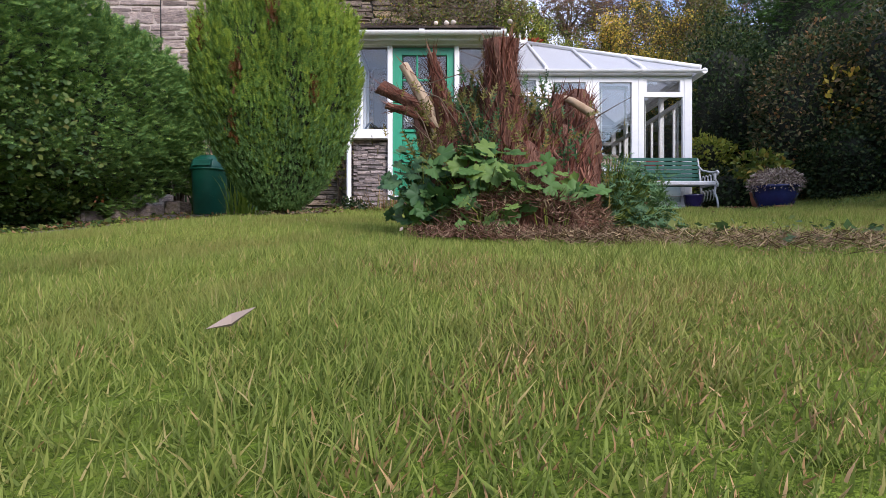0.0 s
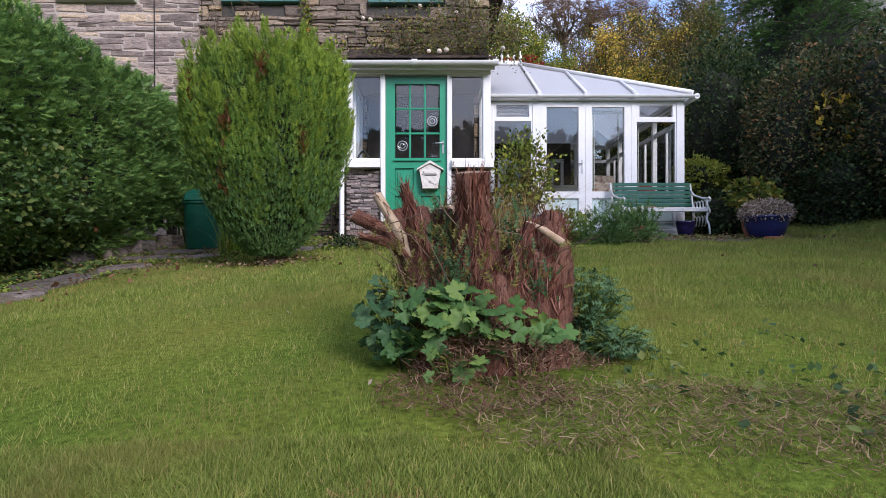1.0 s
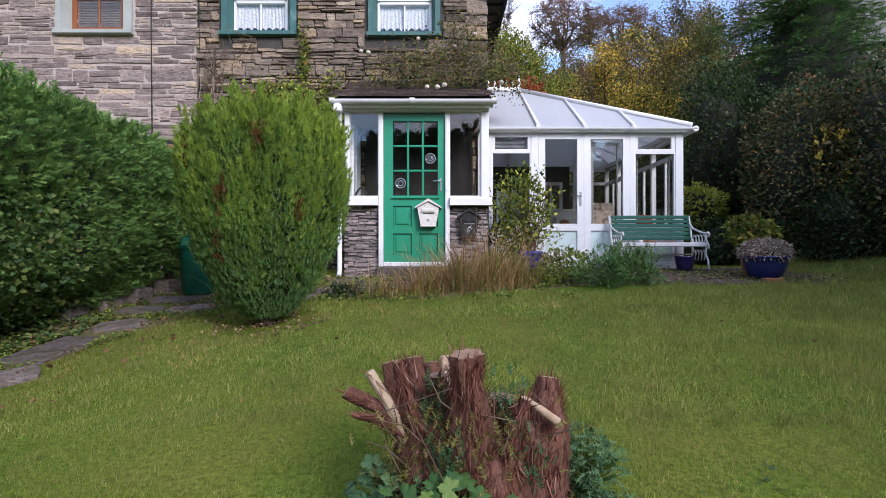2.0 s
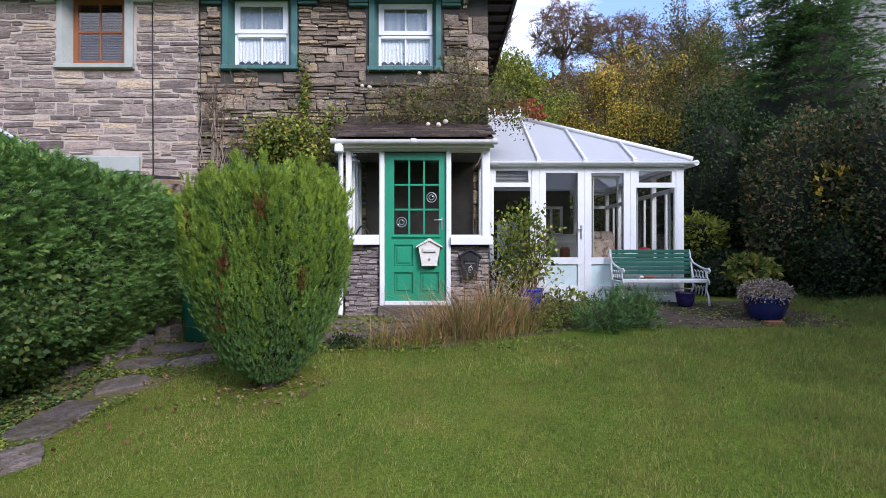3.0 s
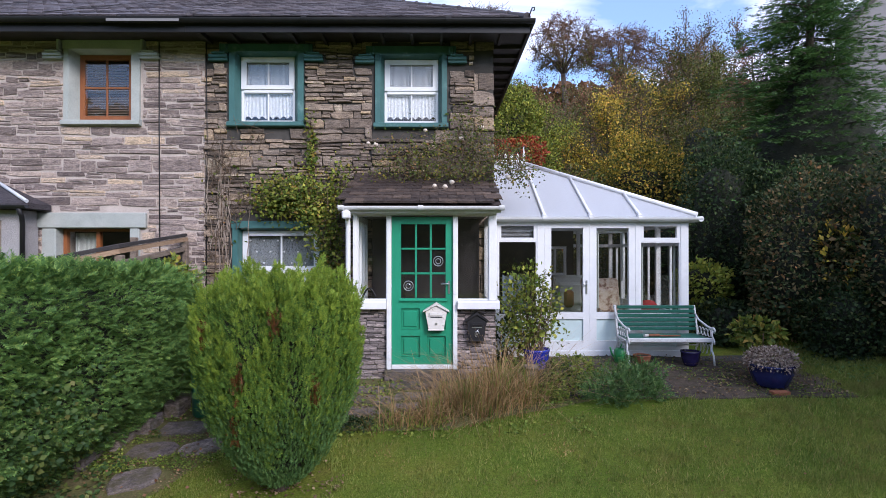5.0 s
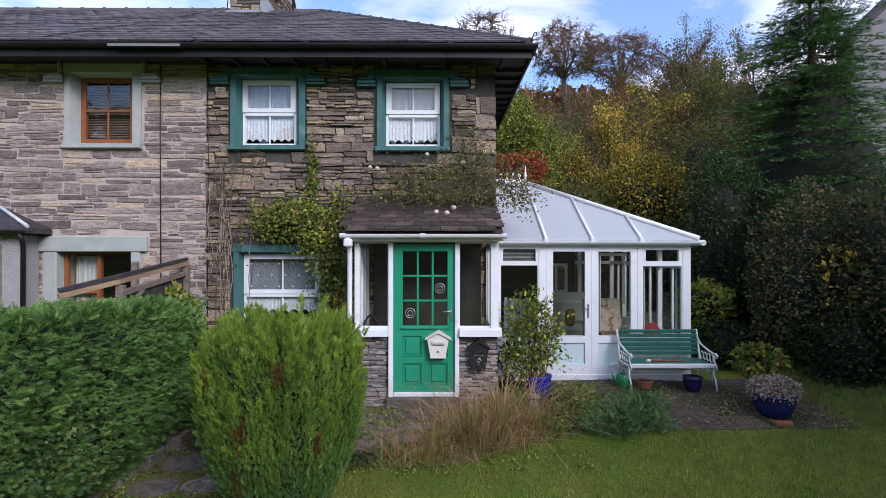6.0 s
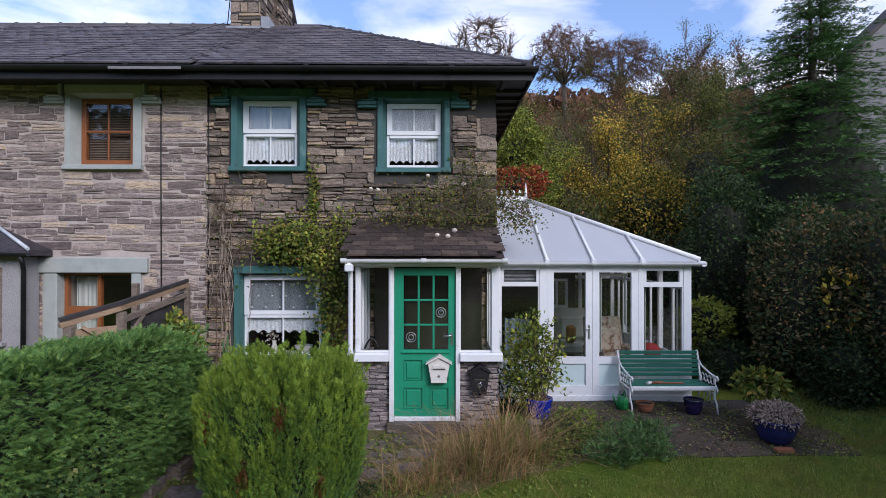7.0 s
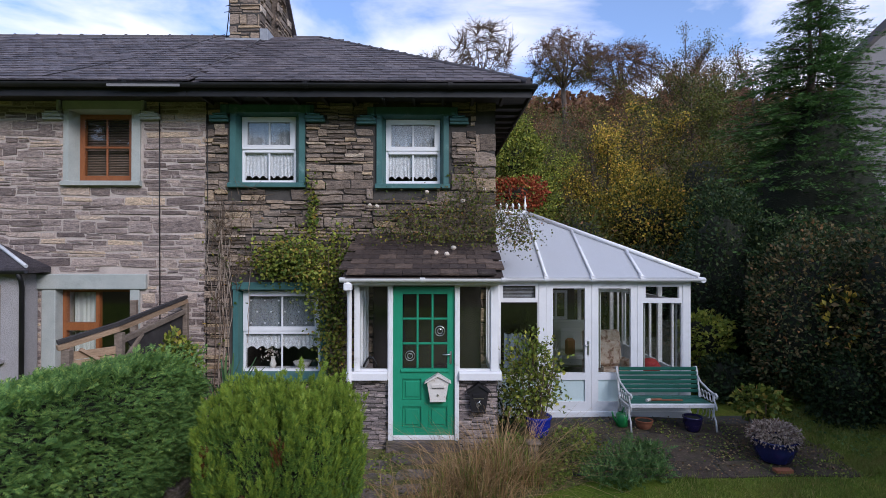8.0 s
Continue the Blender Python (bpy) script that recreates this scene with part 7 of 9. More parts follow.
    ang = r.uniform(0, 6.283, u.shape)
    off = np.stack([np.cos(ang), np.sin(ang), np.zeros_like(ang)], -1)
    pos = pos + off * (0.042 * (1.05 - u) ** 0.6)[..., None]
    ax = unit(lean[:, None] * 1.0 + off * 0.34 + r.normal(size=pos.shape) * 0.12)
    pos, ax, off, uu = pos.reshape(-1, 3), ax.reshape(-1, 3), off.reshape(-1, 3), u.reshape(-1)
    tip = (uu + r.normal(size=len(uu)) * 0.25 + 0.5 * (pos[:, 2] - 1.5)) > 0.62
    for q, mm, nm in ((~tip, M_CYPRESS, "upper_foliage"), (tip, M_CYPTIP, "tip_foliage")):
        part(nm, scatter(nm, SPRIG, pos[q], ax[q], unit(off[q] + r.normal(size=off[q].shape) * 0.4), r.uniform(0.036, 0.066, q.sum()), mm, 1.7), mm, ob)
    for a, z in ((-2.35, 1.72), (-1.35, 1.80), (-1.75, 1.40), (-0.9, 1.3), (-1.9, 1.0)):
        m = 40
        rad = np.interp(z, prof_z, prof_r) + 0.02
        q = np.array([cx + rad * math.cos(a), cy + rad * math.sin(a), z]) + r.normal(size=(m, 3)) * (0.022, 0.02, 0.06)
        part("dead_foliage", scatter("dead_foliage", SPRIG, q, unit(np.array([0, -0.4, 1]) + r.normal(size=(m, 3)) * 0.4), r.normal(size=(m, 3)) + np.array([0, -1, 0]), r.uniform(0.04, 0.08, m), M_RUST, 1.4), M_RUST, ob, "rusty dead sprays")


cypress()


# The tall dark conifer
def conifer(x, y, top, seed):
    g = gz(x, y)
    ob = thing("conifer_tree", (x, y, g), "tall dark green conifer with drooping feathery branches", "tree")
    part("trunk", Shape().tube([(x, y, g - 0.2), (x, y, g + 3), (x - 0.1, y, top - 1.2), (x - 0.16, y, top)], [0.22, 0.16, 0.04, 0.008], 10), M_BARK, ob)
    part("second_leader", Shape().tube([(x - 0.05, y, top - 2.2), (x + 0.12, y, top - 1.4), (x + 0.16, y, top - 0.12)], [0.05, 0.03, 0.008], 8), M_BARK, ob)
    r = np.random.default_rng(seed)
    pz, pr = np.array([g, g + 0.6, 3.0, 4.5, 6.0, 7.3, 8.2, 8.8, top - 0.15]), np.array([2.0, 2.75, 2.65, 2.35, 1.80, 1.42, 1.05, 0.62, 0.12])
    nb, per = 880, 64
    u = r.random(nb)
    z = g + 0.5 + (top - g - 0.6) * u ** 1.08
    z = np.round(z / 0.34) * 0.34 + r.normal(size=nb) * 0.13
    a = r.uniform(0, 6.283, nb)
    d = np.stack([np.cos(a), np.sin(a), 0 * a], -1)
    full = np.interp(z, pz, pr) * np.where(r.random(nb) < 0.3, r.uniform(0.95, 1.22, nb), r.uniform(0.6, 1.0, nb)) * (1 + lumps(np.stack([d[:, 0], d[:, 1], z], -1), 5, 1.6, 0.12))
    lead = np.where((z > top - 1.4) & (r.random(nb) < 0.4), 0.28, 0.0)
    w = 1 - 0.86 * r.random((nb, per)) ** 1.25
    fan = r.normal(size=(nb, per)) * 0.17 * (1.08 - w) ** 0.8
    L = full[:, None]
    sd = np.stack([-d[:, 1], d[:, 0], 0 * a], -1)
    p = np.array([x - 0.08, y, 0]) + d[:, None] * (w * L)[..., None] + sd[:, None] * (fan * L + 0.02 * r.normal(size=w.shape))[..., None]
    p[..., 0] += lead[:, None]
    p[..., 2] += z[:, None] + L * (0.16 * w - 0.42 * w ** 2 + 0.14 * w ** 5) + r.normal(size=w.shape) * 0.025
    turn = np.sign(fan) * r.uniform(0.1, 0.8, w.shape)
    ax = d[:, None] + sd[:, None] * turn[..., None] + r.normal(size=p.shape) * 0.22 + np.array([0, 0, -0.10])
    fc = np.array([0, 0, 1.0]) + r.normal(size=p.shape) * 0.45
    sz = r.uniform(0.09, 0.19, w.shape) * (1.15 - 0.45 * w) * np.clip(L / 1.2, 0.6, 1.1)
    p, ax, fc, sz, w = p.reshape(-1, 3), ax.reshape(-1, 3), fc.reshape(-1, 3), sz.reshape(-1), w.reshape(-1)
    keep = p[:, 2] > ground_z(p[:, 0], p[:, 1]) + 0.1
    tips = w + 0.12 * r.normal(size=len(w)) > 0.86
    for q, mm, nm in ((keep & ~tips, M_SPRUCE, "foliage"), (keep & tips, M_SPRUCETIP, "tip_foliage")):
        part(nm, scatter(nm, SPRIG, p[q], ax[q], fc[q], sz[q], mm, 1.5), mm, ob)
    s = Shape()
    for k in range(0, nb, 5):
        s.tube([(x - 0.08 + lead[k], y, z[k]), (x - 0.08 + lead[k] + d[k, 0] * full[k] * 0.5, y + d[k, 1] * full[k] * 0.5, z[k] - full[k] * 0.02), (x - 0.08 + lead[k] + d[k, 0] * full[k] * 0.95, y + d[k, 1] * full[k] * 0.95, z[k] - full[k] * 0.12)], [0.025, 0.014, 0.004], 4, False)
    part("branchwork", s, M_BARK, ob, kind="stuff")
    # Core round the trunk, its colour carrying the shade between the branches
    v, f, n = [], [], 18
    zs = np.linspace(g + 0.5, top - 2.4, 14)
    for zz in zs:
        q = float(np.interp(zz, (2.0, 5.0, 6.4, 7.5), (0.58, 0.50, 0.26, 0.12))) * float(np.interp(zz, pz, pr))
        v += [(x + q * math.cos(6.2832 * i / n), y + q * math.sin(6.2832 * i / n), zz - 0.1) for i in range(n)]
    for k in range(len(zs) - 1):
        f += [(k * n + i, k * n + (i + 1) % n, (k + 1) * n + (i + 1) % n, (k + 1) * n + i) for i in range(n)]
    part("inner_core", Shape().add(v, f, True), M_CORE, ob)


conifer(8.25, 11.9, 9.3, 51)

# Shrubs on the bank beside the lawn
shrub("shrub", (6.15, 8.9, 2.2), (1.0, 1.1, 1.55), 13500, 0.068, M_BROWNLEAF, "dense brown-green autumn shrub on the bank", 61, mats=(M_DARKLEAF,))
shrub("shrub", (7.0, 7.9, 2.1), (1.2, 1.2, 1.9), 13500, 0.068, M_BROWNLEAF, "tall tangled brown-green autumn shrub on the bank", 62, mats=(M_DARKLEAF,))
shrub("shrub", (8.0, 6.6, 1.9), (1.3, 1.4, 1.7), 9000, 0.072, M_DARKLEAF, "dark overgrown shrub at the garden edge", 63)
shrub("shrub", (6.05, 8.05, 1.30), (0.62, 0.65, 0.80), 7500, 0.056, M_DARKLEAF, "low dark ivy-covered shrub on the bank", 64)
shrub("shrub", (7.0, 7.1, 1.2), (0.75, 1.1, 0.75), 8250, 0.056, M_DARKLEAF, "low dark evergreen shrub on the bank", 65, mats=(M_BROWNLEAF, M_DARKLEAF))
shrub("shrub", (5.75, 10.9, 2.5), (0.85, 0.9, 2.2), 10500, 0.072, M_DARKLEAF, "tall dark ivy-clad holly", 66)
shrub("shrub", (6.6, 10.2, 2.2), (1.0, 0.8, 1.8), 9000, 0.072, M_DARKLEAF, "dark green laurel against the conifer", 67)
# Unseen tall shrubs, added off to the right to shade that side of the lawn
shrub("shrub", (9.2, 4.9, 2.9), (1.4, 1.3, 2.9), 5000, 0.10, M_DARKLEAF, "tall dark unseen shrub added to shade the lawn", 71)
shrub("shrub", (9.3, 2.7, 3.1), (1.4, 1.4, 3.2), 5000, 0.10, M_BROWNLEAF, "tall brown-green unseen shrub added to shade the lawn", 72)
shrub("shrub", (9.4, 0.4, 3.8), (1.6, 1.5, 4.4), 5000, 0.10, M_DARKLEAF, "tall dark unseen shrub added to shade the lawn", 73)
shrub("shrub", (9.3, -2.1, 3.9), (1.7, 1.6, 4.5), 5000, 0.11, M_DARKLEAF, "tall dark unseen shrub added to shade the lawn", 76)
shrub("shrub", (9.1, -4.9, 3.9), (1.7, 1.7, 4.6), 5000, 0.11, M_DARKLEAF, "tall dark unseen shrub added to shade the lawn", 77)
shrub("lime_shrub", (4.95, 10.2, 1.72), (0.48, 0.5, 0.50), 1500, 0.085, M_LIME, "bright lime-green spotted shrub beside the conservatory", 68)
shrub("shrub", (5.05, 9.6, 1.05), (0.5, 0.5, 0.5), 1800, 0.08, M_DARKLEAF, "dark leafy low shrub by the conservatory corner", 69)
shrub("autumn_shrub", (5.95, 8.05, 2.35), (0.28, 0.25, 0.5), 350, 0.09, M_GOLD, "small shrub with yellow and orange autumn leaves", 70, core=0, mats=(M_BROWNLEAF, M_OLIVE))

def domed_tree(name, x, y, label, seed, crown, mats, n_leaf, leaf, trunk=0.22, group="hillside trees"):
    """A round-crowned tree: forking limbs to a dome of fine twigs with gaps of sky. crown: centre height, half width, half height."""
    r = random.Random(seed)
    rr = np.random.default_rng(seed)
    g = gz(x, y)
    cz, hw, hh = crown
    ob = thing(name, (x, y, g), label, "tree", group)
    fork = Vector((x + r.uniform(-0.2, 0.2), y, cz - hh * 0.85))
    part("trunk", Shape().tube([(x, y, g - 0.2), (x + 0.1, y, (g + fork.z) / 2), tuple(fork)], [trunk * 1.2, trunk, trunk * 0.75], 8), M_BARK, ob)
    nodes = []
    for k in range(11):
        a, up = k * 2.4 + r.uniform(-0.3, 0.3), r.uniform(0.15, 0.95) if k else 1.0
        out = math.sqrt(max(0.0, 1 - up * up))
        end = Vector((x + hw * 0.8 * out * math.cos(a), y + hw * 0.8 * out * math.sin(a), cz - hh * 0.35 + hh * 1.15 * up))
        path = []
        for i in range(7):
            u = i / 6
            p = fork.lerp(end, u) + Vector((r.uniform(-0.12, 0.12), r.uniform(-0.12, 0.12), 0.35 * hh * math.sin(math.pi * u) * (0.4 - 0.5 * up))) * (1 if 0 < i < 6 else 0)
            path.append(p)
        nodes += path[2:]
        part("limb", Shape().tube([tuple(p) for p in path], [trunk * 0.42 * (1 - 0.8 * i / 6) for i in range(7)], 6, False), M_BARK, ob)
    d = unit(rr.normal(size=(420, 3)))
    aim = np.array([x, y, cz]) + d * (hw, hw, hh) * (0.45 + 0.58 * rr.random((420, 1)) ** 0.5) * (1 + lumps(d, seed, 3.0, 0.10))[:, None]
    aim = aim[aim[:, 2] > cz - hh * 0.75]
    nn = np.array([tuple(p) for p in nodes])
    t, ends = Shape(), []
    for q in aim:
        k = int(np.argmin(((nn - q) ** 2).sum(1)))
        o = nn[k]
        mid = (o + q) / 2 + rr.normal(size=3) * 0.08 * np.linalg.norm(q - o)
        t.tube([tuple(o), tuple(mid), tuple(q)], [0.035, 0.022, 0.010], 4, False)
        for j in range(4):
            e = q + rr.normal(size=3) * (0.26, 0.26, 0.22)
            t.tube([tuple((mid + q) / 2), tuple(e)], [0.013, 0.006], 3, False)
            ends += [e, (e + q) / 2]
    part("twig_mass", t, M_TWIG, ob, kind="stuff")
    ends = np.array(ends)
    idx = rr.integers(0, len(ends), n_leaf)
    p = ends[idx] + rr.normal(size=(n_leaf, 3)) * 0.08
    thin = lumps(p, seed + 3, 0.9, 1.0) + 0.5 * rr.normal(size=n_leaf) > -0.35
    p = p[thin]
    pick = np.clip(((cz + hh - p[:, 2]) / (2 * hh) + 0.25 * rr.normal(size=len(p))) * len(mats), 0, len(mats) - 1).astype(int)
    for k, mm in enumerate(mats):
        q = pick == k
        if q.any():
            part("crown", scatter("crown", LEAF, p[q], rr.normal(size=(q.sum(), 3)), rr.normal(size=(q.sum(), 3)) + np.array([0, -0.3, 0.5]), leaf * rr.uniform(0.6, 1.4, q.sum()), mm, 1.2), mm, ob)
    return ob


# The wooded hillside behind
tree("lime_birch", 2.35, 16.6, 5.6, 1.8, "yellow-green birch at the cottage corner", 81, (M_LIME, M_LIME, M_OLIVE), 15000, 0.072, 0.10, 0.15)
tree("hazel", 4.0, 18.5, 4.6, 2.0, "grey-stemmed hazel with thin olive leaves", 82, (M_OLIVE, M_BROWNLEAF), 4030, 0.072, 0.10, 0.2)
tree("maple", 5.4, 17.2, 4.4, 2.2, "small golden-leaved field maple tree", 83, (M_GOLD, M_OLIVE, M_GOLD), 11625, 0.079, 0.12, 0.10)
tree("maple", 7.2, 18.6, 5.6, 2.3, "olive and gold autumn maple", 84, (M_OLIVE, M_GOLD, M_BROWNLEAF), 10850, 0.079, 0.13, 0.12)
tree("goat_willow", 9.0, 18.8, 6.4, 2.4, "olive goat willow with arching sprays", 85, (M_OLIVE, M_OLIVE, M_BROWNLEAF), 10850, 0.079, 0.13, 0.12)
tree("goat_willow", 11.2, 19.2, 6.6, 2.6, "thin-leaved willow with arching twigs", 86, (M_OLIVE, M_RUSSET), 5890, 0.072, 0.12, 0.15)
tree("hawthorn", 3.2, 23.5, 4.2, 2.2, "brown-olive hawthorn on the slope", 87, (M_OLIVE, M_RUSSET), 5425, 0.086, 0.12, 0.15)
tree("hawthorn", 7.0, 25.0, 4.6, 2.6, "russet hawthorn on the slope", 88, (M_RUSSET, M_OLIVE), 6975, 0.094, 0.12, 0.1)
tree("hawthorn", 12.0, 25.0, 5.6, 2.8, "brown-olive thicket tree on the slope", 89, (M_OLIVE, M_RUSSET), 7750, 0.094, 0.13, 0.1)
domed_tree("oak", 8.8, 38.0, "round-crowned russet oak on the ridge, half bare", 90, (16.7, 2.5, 2.15), (M_RUSSET, M_RUSSET, M_OLIVE), 17000, 0.080)
domed_tree("oak", 13.1, 39.0, "round-crowned purple-brown oak on the ridge, nearly bare", 91, (16.5, 2.8, 1.95), (M_RUSSET, M_RUSSET), 10500, 0.075)
domed_tree("birch", 2.9, 37.0, "nearly bare pale-twigged birch on the ridge", 92, (16.9, 2.3, 2.3), (M_OLIVE,), 1600, 0.07, 0.10)
tree("birch", -0.4, 38.5, 8.8, 2.5, "nearly bare pale-twigged birch on the ridge", 93, (M_OLIVE,), 1800, 0.086, 0.15, 0.25, 1.1, limbs=20, twig=0.021)
tree("oak", 17.5, 38.0, 6.4, 3.2, "russet oak on the ridge", 94, (M_RUSSET, M_OLIVE), 6500, 0.115, 0.24, 0.36, 0.35, limbs=24, cloud=0.20, twig=0.022, taper=0.3)
tree("thorn", 5.8, 34.0, 4.6, 2.6, "dark brown thicket tree on the slope", 95, (M_RUSSET, M_OLIVE), 6200, 0.108, 0.16, 0.12, cloud=0.26, twig=0.016)
tree("thorn", 11.0, 33.0, 4.8, 2.8, "dark brown thicket tree on the slope", 96, (M_OLIVE, M_RUSSET), 6200, 0.108, 0.16, 0.12, cloud=0.26, twig=0.016)
tree("thorn", 16.0, 31.0, 5.8, 3.0, "olive thicket tree on the slope", 97, (M_OLIVE, M_BROWNLEAF), 6975, 0.108, 0.16, 0.12, cloud=0.26, twig=0.016)
for k, (x, y, z, rx, rz, mt, w) in enumerate([(5.6, 15.3, 4.1, 1.5, 1.4, M_GOLD, "yellow-green"), (3.6, 14.6, 3.2, 1.4, 1.5, M_OLIVE, "olive"), (7.2, 14.8, 3.4, 1.4, 1.7, M_DARKLEAF, "dark green"), (5.2, 13.6, 2.3, 1.3, 1.3, M_DARKLEAF, "dark green"),
                                              (9.4, 15.6, 4.6, 1.5, 2.2, M_OLIVE, "olive-brown"), (2.2, 15.2, 4.0, 1.2, 1.6, M_LIME, "lime-green"), (8.0, 16.2, 4.8, 1.3, 1.8, M_OLIVE, "olive"), (11.8, 16.5, 5.0, 1.8, 2.6, M_BROWNLEAF, "brown-green"), (6.9, 13.0, 2.0, 1.1, 1.3, M_DARKLEAF, "dark green")]):
    shrub("thicket_shrub", (x, y, z), (rx, rx, rz), 17000 if mt in (M_GOLD, M_LIME) else 7500, 0.08, mt, w + " shrub in the hillside thicket", 120 + k, group="hillside thicket", core=0.55 if mt in (M_GOLD, M_LIME) else 0.8, mats=(M_OLIVE,) if mt in (M_GOLD, M_LIME) else (mt, M_BROWNLEAF))
shrub("lime_shrub", (2.15, 15.4, 5.9), (0.75, 0.7, 1.15), 9000, 0.075, M_LIME, "lime-green shrub at the cottage corner", 139, group="hillside thicket", core=0.4, mats=(M_LIME, M_OLIVE))
shrub("red_shrub", (1.85, 13.3, 4.75), (0.75, 0.45, 0.42), 1800, 0.085, M_RED, "scarlet autumn shrub behind the conservatory", 140, core=0.5)


def woods(name, label, seed, n, span, depth, h):
    """A far belt of wood: uneven crowns of many leaf clumps in one mesh."""
    r = np.random.default_rng(seed)
    cx, cy = r.uniform(*span, 160), r.uniform(*depth, 160)
    cz = ground_z(cx, cy)
    hh = r.uniform(0.6, 1.0, 160) * h
    k = r.integers(0, 160, n)
    d = unit(r.normal(size=(n, 3)))
    p = np.stack([cx[k], cy[k], cz[k] + hh[k] * 0.55], -1) + d * np.stack([hh[k] * 0.35, hh[k] * 0.35, hh[k] * 0.5], -1) * r.uniform(0.6, 1.0, (n, 1))
    me = scatter(name, LEAF, p, r.normal(size=(n, 3)), r.normal(size=(n, 3)), r.uniform(0.35, 0.8, n) * (1 if seed % 2 else 3.0), M_RUSSET if seed % 2 else M_DARKLEAF, 1.4)
    tagged(new(name, me), label, "woodland", kind="stuff")


woods("far_woods", "belt of brown autumn woodland along the ridge", 151, 22000, (-40, 60), (50, 64), 3.0)
woods("far_woods", "dark belt of trees across the valley", 152, 16000, (-150, 110), (-124, -105), 9.0)

# ---- the grey gable beyond the conifer ----
gable = thing("gable_house", (12.5, 13.3, gz(12.5, 13.3)), "grey rendered house gable beyond the garden trees", "house")
_gz = gz(12.5, 13.3) - 1.0
part("wall", Shape().prism([(10.05, _gz), (19.65, _gz), (19.65, 7.95), (14.85, 12.4), (10.05, 7.95)], "y", 13.2, 13.7), M_GABLE, gable)
part("verge", Shape().prism([(9.9, 7.82), (14.85, 12.41), (19.8, 7.82), (19.8, 7.95), (14.85, 12.58), (9.9, 7.95)], "y", 13.12, 13.75), M_BOARDS_AND_SHADE, gable, "dark roof verge")

# ---- climbers on the cottage wall ----
def climber(name, label, seed, clumps, n, leaf, mats, trails):
    ob = thing(name, (clumps[0][0], WALL_Y - 0.1, 0.7), label, "climbing plant")
    r = np.random.default_rng(seed)
    s = Shape()
    rr = random.Random(seed)
    for a, b, rad in trails:
        pts = []
        for i in range(9):
            u = i / 8
            pts.append((a[0] + (b[0] - a[0]) * u + rr.uniform(-0.05, 0.05), WALL_Y - 0.06 - 0.02 * rr.random() - (a[1] + (b[1] - a[1]) * u), a[2] + (b[2] - a[2]) * u + rr.uniform(-0.04, 0.04)))
        s.tube(pts, [rad * (1 - 0.6 * i / 8) for i in range(9)], 6, False)
    for cx, cz, sx, sz, out, wt in clumps:
        for i in range(int(26 * wt)):
            x, z = cx + rr.gauss(0, sx * 0.7), cz + rr.gauss(0, sz * 0.6)
            l = rr.uniform(0.12, 0.36)
            a = rr.uniform(0.2, 2.9)
            y = WALL_Y - 0.04 - rr.random() * out
            s.tube([(x, y, z), (x + 0.5 * l * math.cos(a), y - 0.03, z + 0.5 * l * math.sin(a)), (x + l * math.cos(a), y - rr.random() * 0.12, z + l * math.sin(a) * 0.8)], [0.006, 0.004, 0.002], 4, False)
    part("woody_stem", s, M_TWIG, ob, kind="stuff")
    wts = np.array([c[5] for c in clumps])
    k = r.choice(len(clumps), n, p=wts / wts.sum())
    c = np.array([cl[:5] for cl in clumps])[k]
    p = np.stack([c[:, 0] + r.normal(size=n) * c[:, 2], WALL_Y - 0.05 - np.abs(r.normal(size=n)) * c[:, 4] * 0.6, c[:, 1] + r.normal(size=n) * c[:, 3]], -1)
    ax = unit(r.normal(size=(n, 3)) + np.array([0, -0.3, -0.4]))
    fc = unit(r.normal(size=(n, 3)) * 0.6 + np.array([0, -0.9, 0.5]))
    pick = r.integers(0, len(mats), n)
    for q, mm in enumerate(mats):
        g = pick == q
        part("foliage", scatter("leaves", LEAF, p[g], ax[g], fc[g], leaf * r.uniform(0.6, 1.4, g.sum()), mm, 1.2), mm, ob)
    return ob


climber("creeper", "leafy green and gold creeper climbing beside the window", 161,
        [(-2.32, 3.27, 0.25, 0.16, 0.30, 2.2), (-1.95, 3.05, 0.18, 0.20, 0.30, 1.4), (-1.75, 2.5, 0.12, 0.35, 0.28, 1.3), (-1.65, 1.8, 0.12, 0.35, 0.25, 0.8), (-2.6, 3.12, 0.14, 0.12, 0.2, 0.6), (-2.02, 3.95, 0.05, 0.28, 0.10, 0.35), (-1.6, 3.45, 0.14, 0.18, 0.15, 0.25)],
        5400, 0.053, (M_CLIMB, M_LIME, M_CLIMB), [((-1.65, 0.0, 0.75), (-1.7, 0.05, 2.4), 0.022), ((-1.7, 0.05, 2.4), (-1.9, 0.05, 3.2), 0.016), ((-1.9, 0.05, 3.2), (-2.1, 0.0, 4.3), 0.01), ((-1.55, 0, 0.75), (-1.6, 0.05, 3.0), 0.014), ((-1.9, 0.1, 3.1), (-2.7, 0.05, 3.4), 0.01)])
